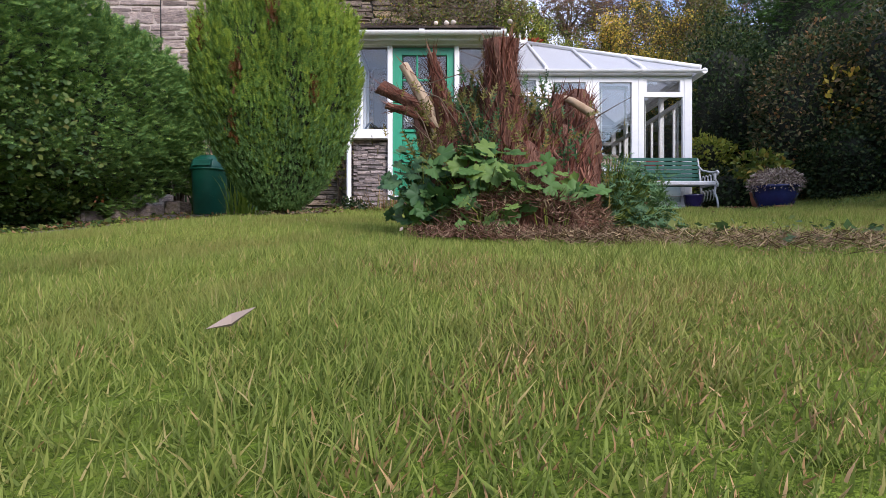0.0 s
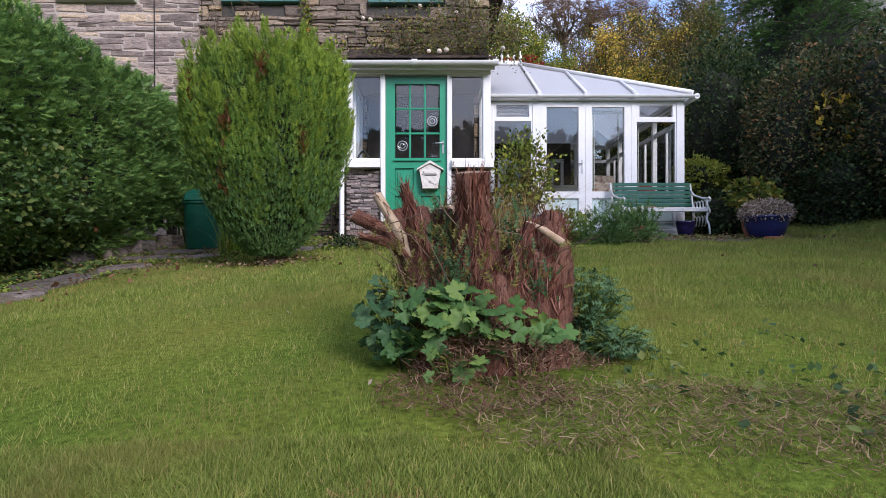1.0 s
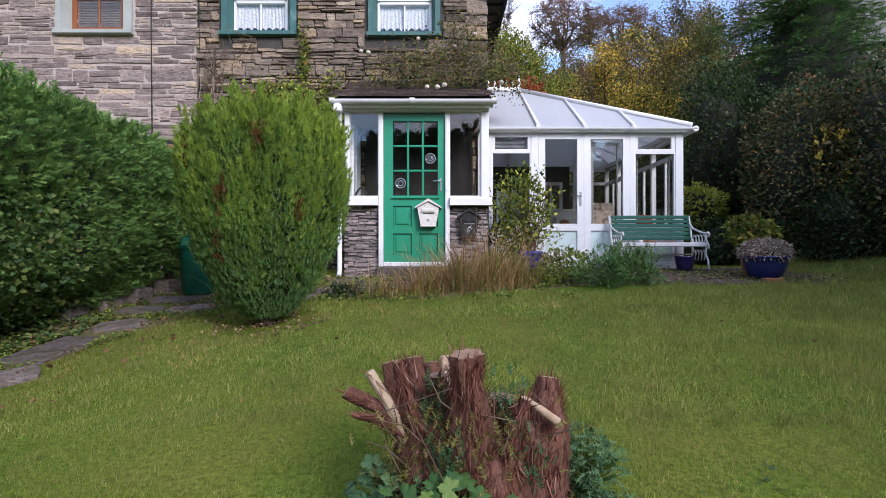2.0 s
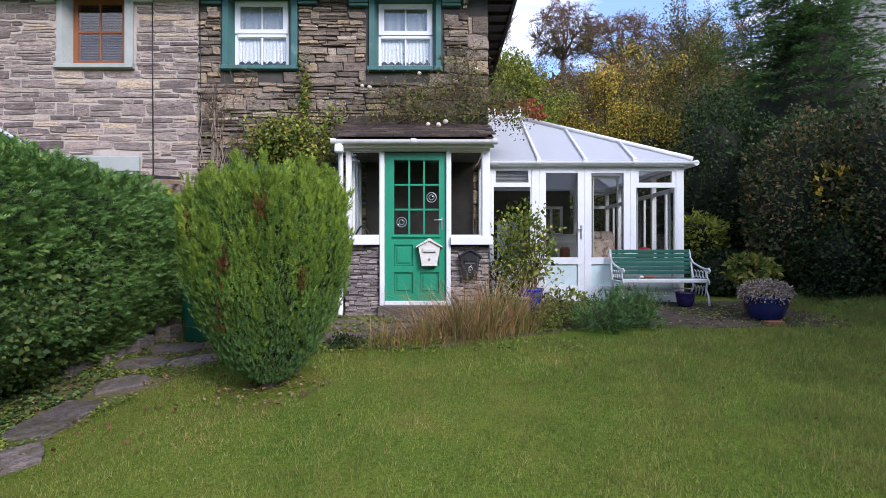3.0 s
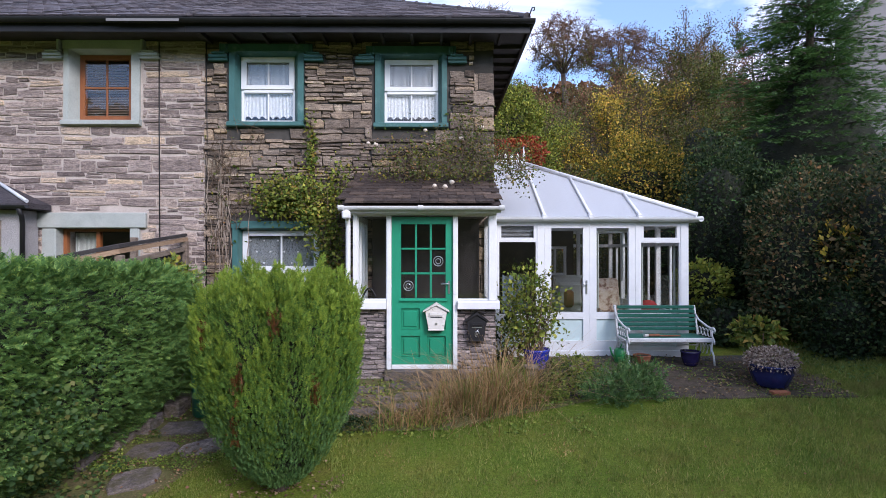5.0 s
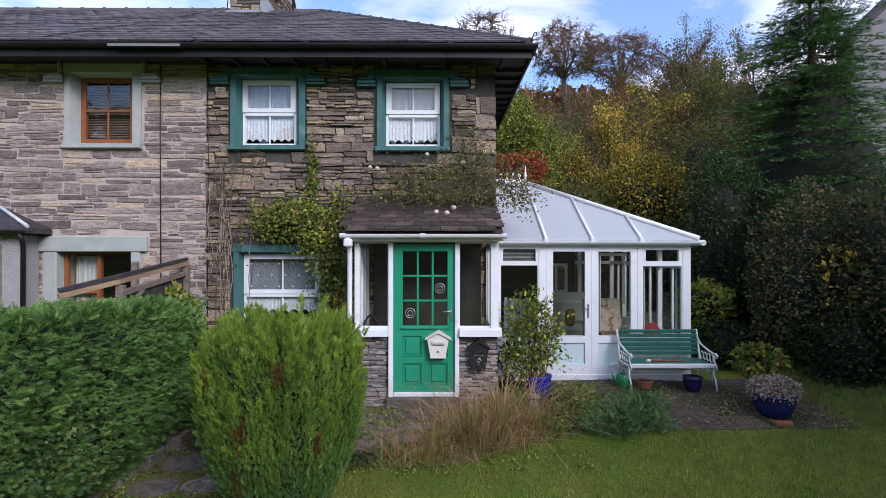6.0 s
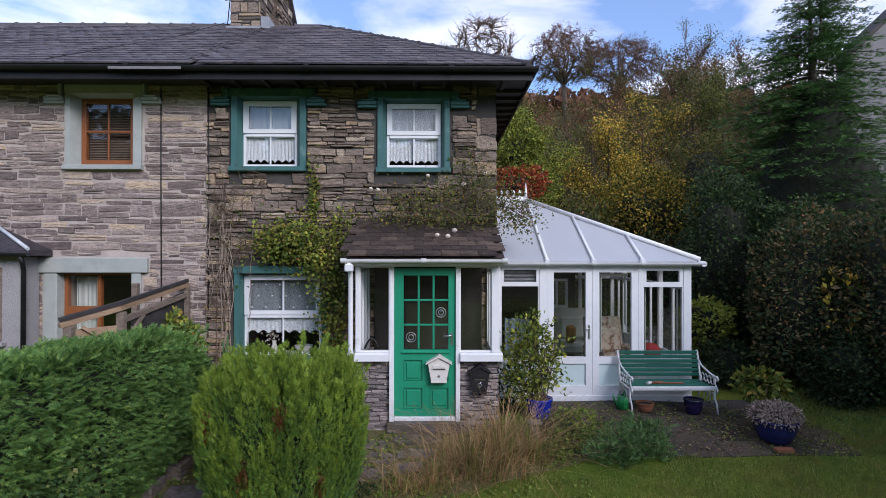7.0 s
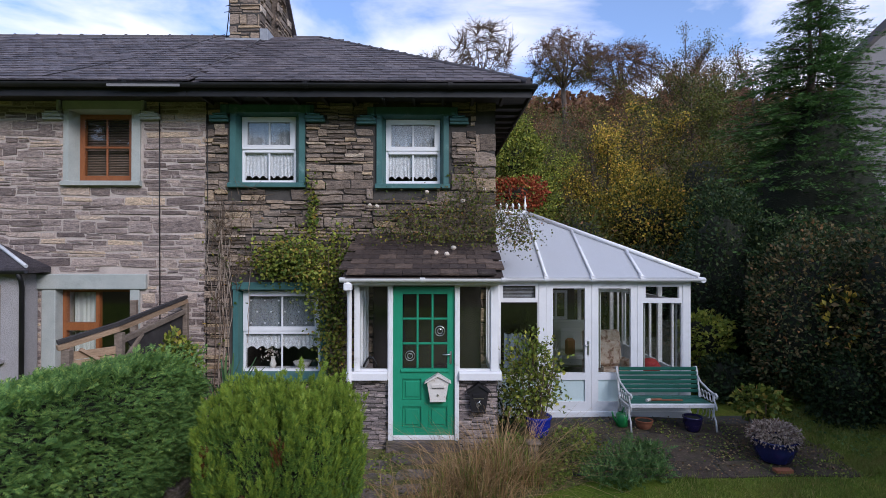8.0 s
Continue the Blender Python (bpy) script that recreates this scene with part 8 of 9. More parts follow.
climber("rambling_rose", "thin-leaved rambling rose over the porch roof with pale blooms", 162,
        [(-0.55, 3.85, 0.35, 0.18, 0.3, 1.2), (0.1, 3.9, 0.35, 0.2, 0.35, 1.5), (0.55, 4.0, 0.25, 0.3, 0.35, 1.4), (0.95, 3.8, 0.22, 0.18, 0.45, 1.3), (1.2, 3.6, 0.14, 0.16, 0.45, 0.7), (-0.3, 3.6, 0.5, 0.08, 0.5, 0.8), (0.3, 3.55, 0.45, 0.08, 0.6, 0.9), (0.35, 4.4, 0.12, 0.2, 0.15, 0.3)],
        4300, 0.036, (M_CLIMB, M_OLIVE, M_BROWNLEAF), [((-1.2, 0.0, 3.4), (0.7, 0.25, 3.75), 0.012), ((-0.6, 0.1, 3.5), (0.9, 0.3, 4.1), 0.01), ((0.2, 0.1, 3.5), (0.5, 0.1, 4.6), 0.009), ((0.3, 0.2, 3.6), (1.35, 0.4, 3.6), 0.009), ((-1.1, 0, 3.5), (-0.2, 0.1, 4.1), 0.008)])
climber("dry_creeper", "bare dry creeper stems on the wall with few leaves", 163,
        [(-3.45, 3.6, 0.15, 0.45, 0.06, 2.2), (-3.2, 3.1, 0.2, 0.3, 0.06, 1.4), (-3.5, 2.4, 0.1, 0.5, 0.06, 1.0), (-3.1, 4.0, 0.25, 0.25, 0.06, 1.0)],
        130, 0.045, (M_BROWNLEAF, M_CLIMB), [((-3.55, 0, 0.75), (-3.4, 0, 4.3), 0.008), ((-3.5, 0, 1.5), (-3.0, 0, 4.2), 0.006), ((-3.45, 0, 2.0), (-3.25, 0, 4.3), 0.006), ((-3.35, 0, 0.8), (-3.5, 0, 3.8), 0.006), ((-3.6, 0, 2.5), (-2.9, 0, 3.2), 0.005)])
vine = thing("dead_vine", (-3.4, WALL_Y - 0.06, 0.8), "tangle of pale dead vine stems clinging to the wall", "climbing plant")
_r = random.Random(77)
for k in range(16):
    x, z0, z1 = _r.gauss(-3.32, 0.14), _r.uniform(0.9, 3.0), _r.uniform(3.3, 4.28)
    pts, px = [], x
    for i in range(11):
        px += _r.uniform(-0.035, 0.035)
        pts.append((px, WALL_Y - 0.062 - 0.012 * _r.random(), z0 + (z1 - z0) * i / 10))
    part("stem", Shape().tube(pts, [0.0075 - 0.0045 * i / 10 for i in range(11)], 5, False), M_DRYSTEM, vine)
for k, (x, y, z) in enumerate([(-1.13, 8.36, 4.06), (-1.02, 8.36, 4.04), (0.30, 8.3, 4.12), (-0.25, 8.4, 4.27), (0.62, 8.3, 4.3), (0.15, 7.9, 3.40), (-0.1, 7.75, 3.33), (0.05, 7.7, 3.31), (1.0, 8.1, 3.5)]):
    bloom = blob(x, y, z, 0.034, 0.034, 0.028, 170 + k, M_ROSE, "rose_bloom", 1.0 + 0.12 * (k % 3), 14)
    tagged(new("rose_bloom", bloom), "faded pale pink rose bloom on the rambler", "flower", "rose blooms")

# ---- the old stump with its ring of leaves ----
def rough_stem(points, radii, seed, n=22, rings=26, amount=0.16, flute=5):
    """A stem with fluted, uneven bark."""
    pts = [Vector(p) for p in points]
    k = len(pts) - 1
    v, f = [], []
    r = random.Random(seed)
    ph = [r.uniform(0, 6.28) for _ in range(4)]
    for i in range(rings + 1):
        u = i / rings * k
        j = min(int(u), k - 1)
        c = pts[j].lerp(pts[j + 1], u - j)
        rad = radii[j] + (radii[j + 1] - radii[j]) * (u - j)
        d = (pts[min(j + 2, k)] - pts[max(j - 1, 0)]).normalized()
        a0 = Vector((0, 1, 0)) if abs(d.y) < 0.9 else Vector((1, 0, 0))
        p = (a0 - d * a0.dot(d)).normalized()
        q = d.cross(p)
        for m in range(n):
            a = 2 * math.pi * m / n
            w = 1 + amount * (0.5 * math.sin(flute * a + ph[0] + u * 1.5) + 0.35 * math.sin((flute * 2 + 1) * a + ph[1] - u * 2) + 0.4 * math.sin(3 * u + ph[2] + 2 * a)) + r.uniform(-0.05, 0.05)
            v.append(c + (p * math.cos(a) + q * math.sin(a)) * rad * w)
    for i in range(rings):
        f += [(i * n + m, i * n + (m + 1) % n, (i + 1) * n + (m + 1) % n, (i + 1) * n + m) for m in range(n)]
    return Shape().add(v, f, True), [v[rings * n + m] for m in range(n)]


def stump():
    bx, by = 0.20, 1.64
    g = gz(bx, by)
    ob = thing("tree_stump", (bx, by, g), "sawn-off multi-stemmed conifer stump with shaggy red-brown bark", "tree stump")
    specs = [
        ([(0.20, 1.64, g - 0.06), (0.19, 1.62, 0.30), (0.175, 1.58, 0.47), (0.165, 1.55, 0.60), (0.165, 1.54, 0.695)], [0.14, 0.10, 0.062, 0.046, 0.043], True),
        ([(0.34, 1.62, g - 0.06), (0.385, 1.63, 0.30), (0.41, 1.67, 0.48), (0.43, 1.71, 0.585)], [0.11, 0.082, 0.058, 0.034], True),
        ([(0.10, 1.66, g - 0.04), (0.05, 1.62, 0.36), (0.00, 1.58, 0.52), (-0.035, 1.57, 0.665)], [0.09, 0.05, 0.024, 0.012], True),
        ([(0.10, 1.62, g), (0.00, 1.60, 0.42), (-0.06, 1.58, 0.54), (-0.115, 1.575, 0.635)], [0.045, 0.025, 0.017, 0.014], False),
        ([(0.09, 1.62, g), (-0.01, 1.60, 0.44), (-0.09, 1.59, 0.53), (-0.185, 1.59, 0.575)], [0.04, 0.024, 0.020, 0.019], True),
        ([(0.03, 1.60, 0.42), (-0.08, 1.58, 0.495), (-0.165, 1.57, 0.515)], [0.02, 0.014, 0.009], True),
        ([(0.28, 1.60, 0.36), (0.33, 1.60, 0.52), (0.345, 1.60, 0.55)], [0.03, 0.022, 0.018], True),
        ([(0.10, 1.70, g), (0.09, 1.70, 0.40), (0.08, 1.69, 0.60)], [0.09, 0.05, 0.032], True),
        ([(0.26, 1.72, g), (0.27, 1.71, 0.42), (0.28, 1.70, 0.53)], [0.09, 0.06, 0.045], True),
        ([(0.04, 1.74, g), (-0.02, 1.80, 0.40), (-0.075, 1.86, 0.605)], [0.08, 0.05, 0.036], True),
        ([(0.08, 1.76, g), (0.03, 1.82, 0.42), (-0.005, 1.88, 0.615)], [0.08, 0.05, 0.034], True),
        ([(0.12, 1.76, g), (0.08, 1.82, 0.42), (0.065, 1.88, 0.60)], [0.08, 0.05, 0.030], True),
        ([(0.13, 1.76, g), (0.11, 1.83, 0.45), (0.105, 1.88, 0.62)], [0.05, 0.03, 0.018], False),
        ([(0.22, 1.60, g - 0.04), (0.23, 1.60, 0.25), (0.24, 1.61, 0.38), (0.24, 1.62, 0.42)], [0.15, 0.13, 0.10, 0.05], True),
        ([(0.33, 1.66, g - 0.04), (0.36, 1.64, 0.25), (0.37, 1.64, 0.42), (0.37, 1.65, 0.47)], [0.12, 0.10, 0.075, 0.04], True),
        ([(0.08, 1.62, g - 0.04), (0.05, 1.60, 0.25), (0.04, 1.60, 0.42), (0.05, 1.61, 0.46)], [0.14, 0.10, 0.07, 0.03], True),
    ]
    r = np.random.default_rng(201)
    for k, (pts, rad, red) in enumerate(specs):
        s, ring = rough_stem(pts, rad, 210 + k, amount=0.30 if k in (0, 1) else 0.2, flute=7)
        stem = part("stem", s, M_REDBARK if red else M_CUTWOOD, ob, "" if red else "barkless pale stem")
        c = sum(ring, Vector()) / len(ring)
        n = len(ring)
        cap = Shape().add([*ring, *[c + (p - c) * 0.55 + Vector((0, 0, 0.004)) for p in ring], c + Vector((0, 0, 0.003))], [(i, (i + 1) % n, n + (i + 1) % n, n + i) for i in range(n)] + [(n + i, n + (i + 1) % n, 2 * n) for i in range(n)])
        part("cut_face", cap, M_CUTWOOD if k in (3, 1, 6, 9, 12) else M_OLDCUT, stem, "sawn end")
    cut, _ = rough_stem([(0.335, 1.60, 0.555), (0.375, 1.575, 0.53), (0.43, 1.565, 0.49)], [0.005, 0.011, 0.013], 230, 12, 8, 0.08)
    part("cut_branch", cut, M_CUTWOOD, ob, "pale split branch")
    # Shaggy strips of bark
    n = 11000
    which = r.choice(len(specs), n, p=np.array([6, 5, 3, 0.3, 1, 0.4, 1, 2, 2, 2.5, 2.5, 2.5, 0.3, 9, 6, 5]) / 48.5)
    pos, ax, out = np.zeros((n, 3)), np.zeros((n, 3)), np.zeros((n, 3))
    for i in range(n):
        pts, rad, _ = specs[which[i]]
        u = r.random() ** 0.9 * (len(pts) - 1) * 0.97
        j = min(int(u), len(pts) - 2)
        a, b = np.array(pts[j]), np.array(pts[j + 1])
        c = a + (b - a) * (u - j)
        q = rad[j] + (rad[j + 1] - rad[j]) * (u - j)
        t = r.uniform(0, 6.283)
        o = np.array([math.cos(t), math.sin(t), 0])
        pos[i], out[i] = c + o * q * r.uniform(0.95, 1.12), o
        ax[i] = unit((b - a) / np.linalg.norm(b - a) * r.choice((-1, 1)) + o * r.uniform(-0.05, 0.24) + r.normal(size=3) * 0.22)
    part("bark_fringe", scatter("bark_fringe", BLADE, pos, ax, out, r.uniform(0.02, 0.065, n), M_BARKSTRIP, r.uniform(0.035, 0.10, n)), M_BARKSTRIP, ob, "shredding strips of bark", "stuff")
    # Mound of litter at its foot
    m = 8000
    a, q = r.uniform(0, 6.283, m), np.sqrt(r.random(m))
    q = q * (0.92 + 0.30 * np.sin(3 * a + 0.6) * np.cos(2 * a) + 0.12 * np.sin(9 * a) + 0.10 * r.normal(size=m))
    px, py = bx + 0.02 + 0.27 * q * np.cos(a), by - 0.13 + 0.25 * q * np.sin(a)
    pz = ground_z(px, py) + 0.17 * np.clip(1 - q, 0, 1) ** 0.7 + 0.025 * r.random(m)
    d = np.stack([r.normal(size=m), r.normal(size=m), r.uniform(-0.1, 0.5, m)], -1)
    k = r.random(m) < 0.78
    p = np.stack([px, py, pz], -1)
    for sel, mm, nm, lab in ((k, M_LITTER, "bark_litter", "shed red-brown bark litter round the stump"), (~k, M_THATCH, "dry_litter", "dry straw-coloured litter round the stump")):
        tagged(new(nm, scatter(nm, BLADE, p[sel], d[sel], r.normal(size=(sel.sum(), 3)) + np.array([0, 0, 1.5]), r.uniform(0.010, 0.038, sel.sum()), mm, r.uniform(0.05, 0.12, sel.sum()))), lab, "litter", kind="stuff")
    # Thin weeds among the stems
    m = 600
    p = np.stack([r.normal(0.14, 0.12, m), r.normal(1.55, 0.06, m), r.uniform(0.20, 0.53, m)], -1)
    tagged(new("stump_weeds", scatter("stump_weeds", SPRIG, p, np.array([0, -0.2, 1.0]) + r.normal(size=(m, 3)) * 0.45, r.normal(size=(m, 3)) + np.array([0, -1, 0]), r.uniform(0.02, 0.055, m), M_WEEDTAN, 1.3)), "thin olive-brown weeds growing among the stems", "weeds", kind="stuff")
    for k, (wx, wy, wz, n_) in enumerate(((0.07, 1.60, 0.50, 90), (0.13, 1.62, 0.55, 90), (0.29, 1.64, 0.53, 60), (0.10, 1.50, 0.40, 70), (-0.02, 1.55, 0.36, 90), (0.33, 1.53, 0.38, 40))):
        p = np.array([wx, wy, wz]) + r.normal(size=(n_, 3)) * (0.035, 0.03, 0.05)
        tagged(new("stump_weeds", scatter("stump_weeds", SPRIG, p, np.array([0, -0.15, 1.0]) + r.normal(size=(n_, 3)) * 0.4, r.normal(size=(n_, 3)) + np.array([0, -1, 0]), r.uniform(0.02, 0.06, n_), M_WEEDTAN if k % 3 == 1 else M_BLUELEAF, 1.2)), "thin green weeds sprouting between the sawn stems", "weeds", kind="stuff")
    s = Shape()
    rr = random.Random(7)
    for i in range(20):
        x, y = rr.uniform(-0.08, 0.34), rr.uniform(1.5, 1.7)
        z = rr.uniform(0.3, 0.5)
        s.tube([(x, y, z), (x + rr.uniform(-0.08, 0.1), y - rr.uniform(0, 0.1), z + rr.uniform(0.05, 0.14)), (x + rr.uniform(-0.16, 0.2), y - rr.uniform(0, 0.15), z + rr.uniform(0.10, 0.22))], [0.0025, 0.002, 0.001], 4, False)
    tagged(new("bare_twigs", s.mesh("bare_twigs", M_TWIG)), "fine bare twigs sticking out of the stump", "twigs", kind="stuff")


M_BARKSTRIP = leafy("bark_strips", [(0.0, (0.074, 0.024, 0.016)), (0.5, (0.147, 0.053, 0.038)), (0.88, (0.213, 0.091, 0.065)), (1.0, (0.309, 0.188, 0.144))], see=0.1, rough=0.8)
M_LITTER = leafy("bark_litter", [(0.0, (0.07, 0.032, 0.022)), (0.5, (0.15, 0.075, 0.05)), (0.88, (0.24, 0.135, 0.095)), (1.0, (0.40, 0.28, 0.2))], see=0.1, rough=0.8)
M_THATCH = leafy("brown_thatch", [(0.0, (0.09, 0.055, 0.035)), (0.5, (0.17, 0.11, 0.065)), (1.0, (0.32, 0.24, 0.14))], see=0.1, rough=0.8)
M_OLDCUT = surface("weathered_cut_wood", [(0.3, (0.20, 0.115, 0.07)), (0.7, (0.34, 0.22, 0.14))], 14, 0.9, 70, 0.4, 0.5, 0.004)
M_WEEDTAN = leafy("olive_tan_weeds", [(0.0, (0.10, 0.10, 0.03)), (0.6, (0.20, 0.17, 0.05)), (1.0, (0.32, 0.24, 0.09))])
stump()


def leaf_clump(name, label, c, rad, n, size, mat, seed, pattern=LOBED, flat=0.5, face=(0, -0.8, 0.7), stalk=True, width=1.0):
    g = gz(c[0], c[1])
    ob = thing(name, (c[0], c[1], g), label, "garden plant", "plants round the stump")
    r = np.random.default_rng(seed)
    d = unit(r.normal(size=(n, 3)))
    p = np.array(c) + d * np.array(rad) * (r.random((n, 1)) ** 0.4)
    p[:, 2] = np.maximum(p[:, 2], ground_z(p[:, 0], p[:, 1]) + 0.025)
    a = r.uniform(0, 6.283, n)
    ax = unit(np.stack([np.cos(a), np.sin(a) * 0.6 - 0.25, r.uniform(-0.7, 0.3, n)], -1))
    fc = unit(np.array(face) + r.normal(size=(n, 3)) * flat + d * 0.4)
    part("foliage", scatter("foliage", pattern, p, ax, fc, size * r.uniform(0.6, 1.25, n), mat, width), mat, ob)
    if stalk:
        s = Shape()
        for i in range(0, n, 2):
            q = p[i]
            s.tube([(c[0] + (q[0] - c[0]) * 0.3, c[1] + (q[1] - c[1]) * 0.3 + 0.03, g), ((q[0] + c[0]) / 2, (q[1] + c[1]) / 2 + 0.02, (q[2] + g) / 2 + 0.02), tuple(q)], [0.0025, 0.002, 0.0015], 4, False)
        part("leaf_stalk", s, M_WEED, ob, kind="stuff")
    return ob


leaf_clump("cranesbill", "bright green lobed cranesbill leaves in front of the stump", (0.10, 1.44, 0.295), (0.19, 0.09, 0.085), 56, 0.064, M_PELARG, 241)
leaf_clump("cranesbill", "lobed green cranesbill leaves spreading over the litter", (0.30, 1.44, 0.255), (0.13, 0.08, 0.055), 18, 0.062, M_PELARG, 242)
leaf_clump("cranesbill", "single cranesbill leaves lying on the litter", (0.12, 1.36, 0.19), (0.15, 0.06, 0.05), 12, 0.050, M_PELARG, 243)
leaf_clump("columbine", "blue-green rounded columbine leaves beside the stump", (-0.055, 1.56, 0.27), (0.115, 0.12, 0.11), 120, 0.046, M_BLUELEAF, 244, width=1.1)
leaf_clump("columbine", "blue-green rounded leaves low beside the stump", (-0.02, 1.50, 0.21), (0.10, 0.09, 0.06), 46, 0.042, M_PELARG, 245)
leaf_clump("leafy_weed", "dark green fine-leaved weed beside the stump", (0.56, 1.78, 0.28), (0.12, 0.13, 0.14), 620, 0.042, M_BLUELEAF, 246, SPRIG, 0.8, (0, -0.5, 0.9), width=1.5)
leaf_clump("leafy_weed", "low dark green weed beside the stump", (0.62, 1.66, 0.18), (0.13, 0.12, 0.06), 360, 0.038, M_BLUELEAF, 247, SPRIG, 0.8, (0, -0.5, 0.9), width=1.5)

# ---- things by the house ----
# Green bin behind the bush
def wheel_bin():
    x, y = -2.72, 6.32
    z = gz(x, y)
    b = thing("garden_bin", (x, y, z), "dark green plastic garden bin with a hooded lid", "bin")
    part("body", Shape().lathe([(0.001, z), (0.16, z), (0.175, z + 0.02), (0.195, z + 0.50), (0.20, z + 0.52)], x, y, 24), M_BIN, b)
    part("rim", Shape().lathe([(0.20, z + 0.52), (0.215, z + 0.525), (0.215, z + 0.545), (0.20, z + 0.55)], x, y, 24), M_BIN, b)
    lid = part("lid", Shape().lathe([(0.205, z + 0.55), (0.20, z + 0.60), (0.17, z + 0.66), (0.10, z + 0.70), (0.001, z + 0.71)], x, y, 24), M_BIN, b)
    part("hood", Shape().prism([(y - 0.22, z + 0.56), (y - 0.14, z + 0.56), (y - 0.10, z + 0.66), (y - 0.20, z + 0.63)], "x", x - 0.10, x + 0.10), M_BIN, lid)


wheel_bin()


# Timber shelter against the neighbour's wall
shelter = thing("timber_shelter", (-4.05, 7.2, gz(-4.05, 7.2)), "weathered timber lean-to shelter with felted roof edge and board panel", "shelter")
RAIL = [(-4.36, 6.14, 2.29), (-3.99, 6.66, 2.43), (-3.96, 8.40, 2.62)]
def along(dz):
    return [(x, y, z + dz) for x, y, z in RAIL]
part("roof_edge", Shape().tube(along(0.02), 0.032, 4, True, False), M_FELT, shelter, "black felted roof edge")
part("top_rail", Shape().tube(along(-0.045), 0.040, 4, True, False), M_TIMBER_NEW, shelter)
part("lower_rail", Shape().tube([(-3.985, 6.66, 2.23), (-3.96, 8.40, 2.43)], 0.045, 4, True, False), M_TIMBER, shelter)
for x, y, z in ((-3.985, 6.70, 2.34), (-3.96, 8.36, 2.54), (-4.30, 6.22, 2.22)):
    part("post", Shape().box(x - 0.05, x + 0.045, y - 0.045, y + 0.045, gz(x, y) - 0.1, z, 0.008), M_TIMBER, shelter)
part("brace", Shape().tube([(-3.96, 6.76, 1.98), (-3.96, 7.15, 2.26)], 0.03, 4, True, False), M_TIMBER, shelter)
part("brace", Shape().tube([(-4.02, 6.58, 1.95), (-4.22, 6.32, 2.20)], 0.028, 4, True, False), M_TIMBER_NEW, shelter)
part("felt_panel", Shape().prism([(6.80, 1.2), (8.36, 1.2), (8.36, 2.47), (6.80, 2.26), (7.02, 2.05)], "x", -3.99, -3.975), M_FELT, shelter)
for k in range(8):
    z = 1.35 + k * 0.105
    part("board", Shape().prism([(-4.30, 6.25), (-4.00, 6.67), (-4.015, 6.68), (-4.315, 6.26)], "z", z, z + 0.095), M_TIMBER_NEW, shelter)
for y in (8.3,):
    part("back_post", Shape().box(-4.75, -4.66, y - 0.045, y + 0.045, gz(-4.7, y) - 0.1, 2.20 if y < 7 else 2.6, 0.008), M_TIMBER, shelter)

# Plants against the wall behind the hedge
shrub("laurel_shrub", (-3.42, 7.0, 1.78), (0.27, 0.28, 0.52), 1100, 0.075, M_LIME, "bright green laurel shrub behind the hedge", 251, mats=(M_CLIMB,))


def straps(name, label, c, n, length, width, mat, seed, spread=0.5, category="plant", group="", tilt=0.0):
    """Arching strap leaves or stalks from one clump: bent blades of four joints."""
    r = np.random.default_rng(seed)
    g = ground_z(c[0], c[1])
    a = r.uniform(0, 6.283, n)
    q = np.abs(r.normal(size=n)) * 0.62
    base = np.stack([c[0] + c[2] * q * np.cos(a), c[1] + c[3] * q * np.sin(a)], -1)
    bz = ground_z(base[:, 0], base[:, 1]) - 0.02
    l = length * (0.25 + 0.95 * r.random(n) ** 0.8) * np.clip(1.15 - 0.3 * q, 0.4, 1.1)
    out = unit(np.stack([np.cos(a), np.sin(a)], -1) * q[:, None] + r.normal(size=(n, 2)) * 0.5)
    side = np.stack([-out[:, 1], out[:, 0]], -1)
    bend = spread * r.uniform(0.05, 1.0, n) * r.choice((0.5, 1.0, 1.9), n)
    slant = tilt * np.abs(r.normal(size=n))
    J = 5
    v = np.zeros((n, J * 2, 3))
    for j in range(J):
        u = j / (J - 1)
        w = width * (1 - 0.85 * u ** 1.5) * 0.5
        h = l * (u - 0.28 * np.minimum(bend, 1.4) * u ** 3)
        x = l * (bend * 0.75 * u ** 2 + slant * u)
        for s, k in ((-1, 0), (1, 1)):
            v[:, j * 2 + k, 0] = base[:, 0] + out[:, 0] * x + side[:, 0] * w * s
            v[:, j * 2 + k, 1] = base[:, 1] + out[:, 1] * x + side[:, 1] * w * s
            v[:, j * 2 + k, 2] = bz + np.maximum(h, 0.01)
    quad = np.array([(2 * j, 2 * j + 1, 2 * j + 3, 2 * j + 2) for j in range(J - 1)])
    f = quad[None] + (np.arange(n) * J * 2)[:, None, None]
    return tagged(new(name, quick_mesh(name, v.reshape(-1, 3), f.reshape(-1, 4), mat)), label, category, group)


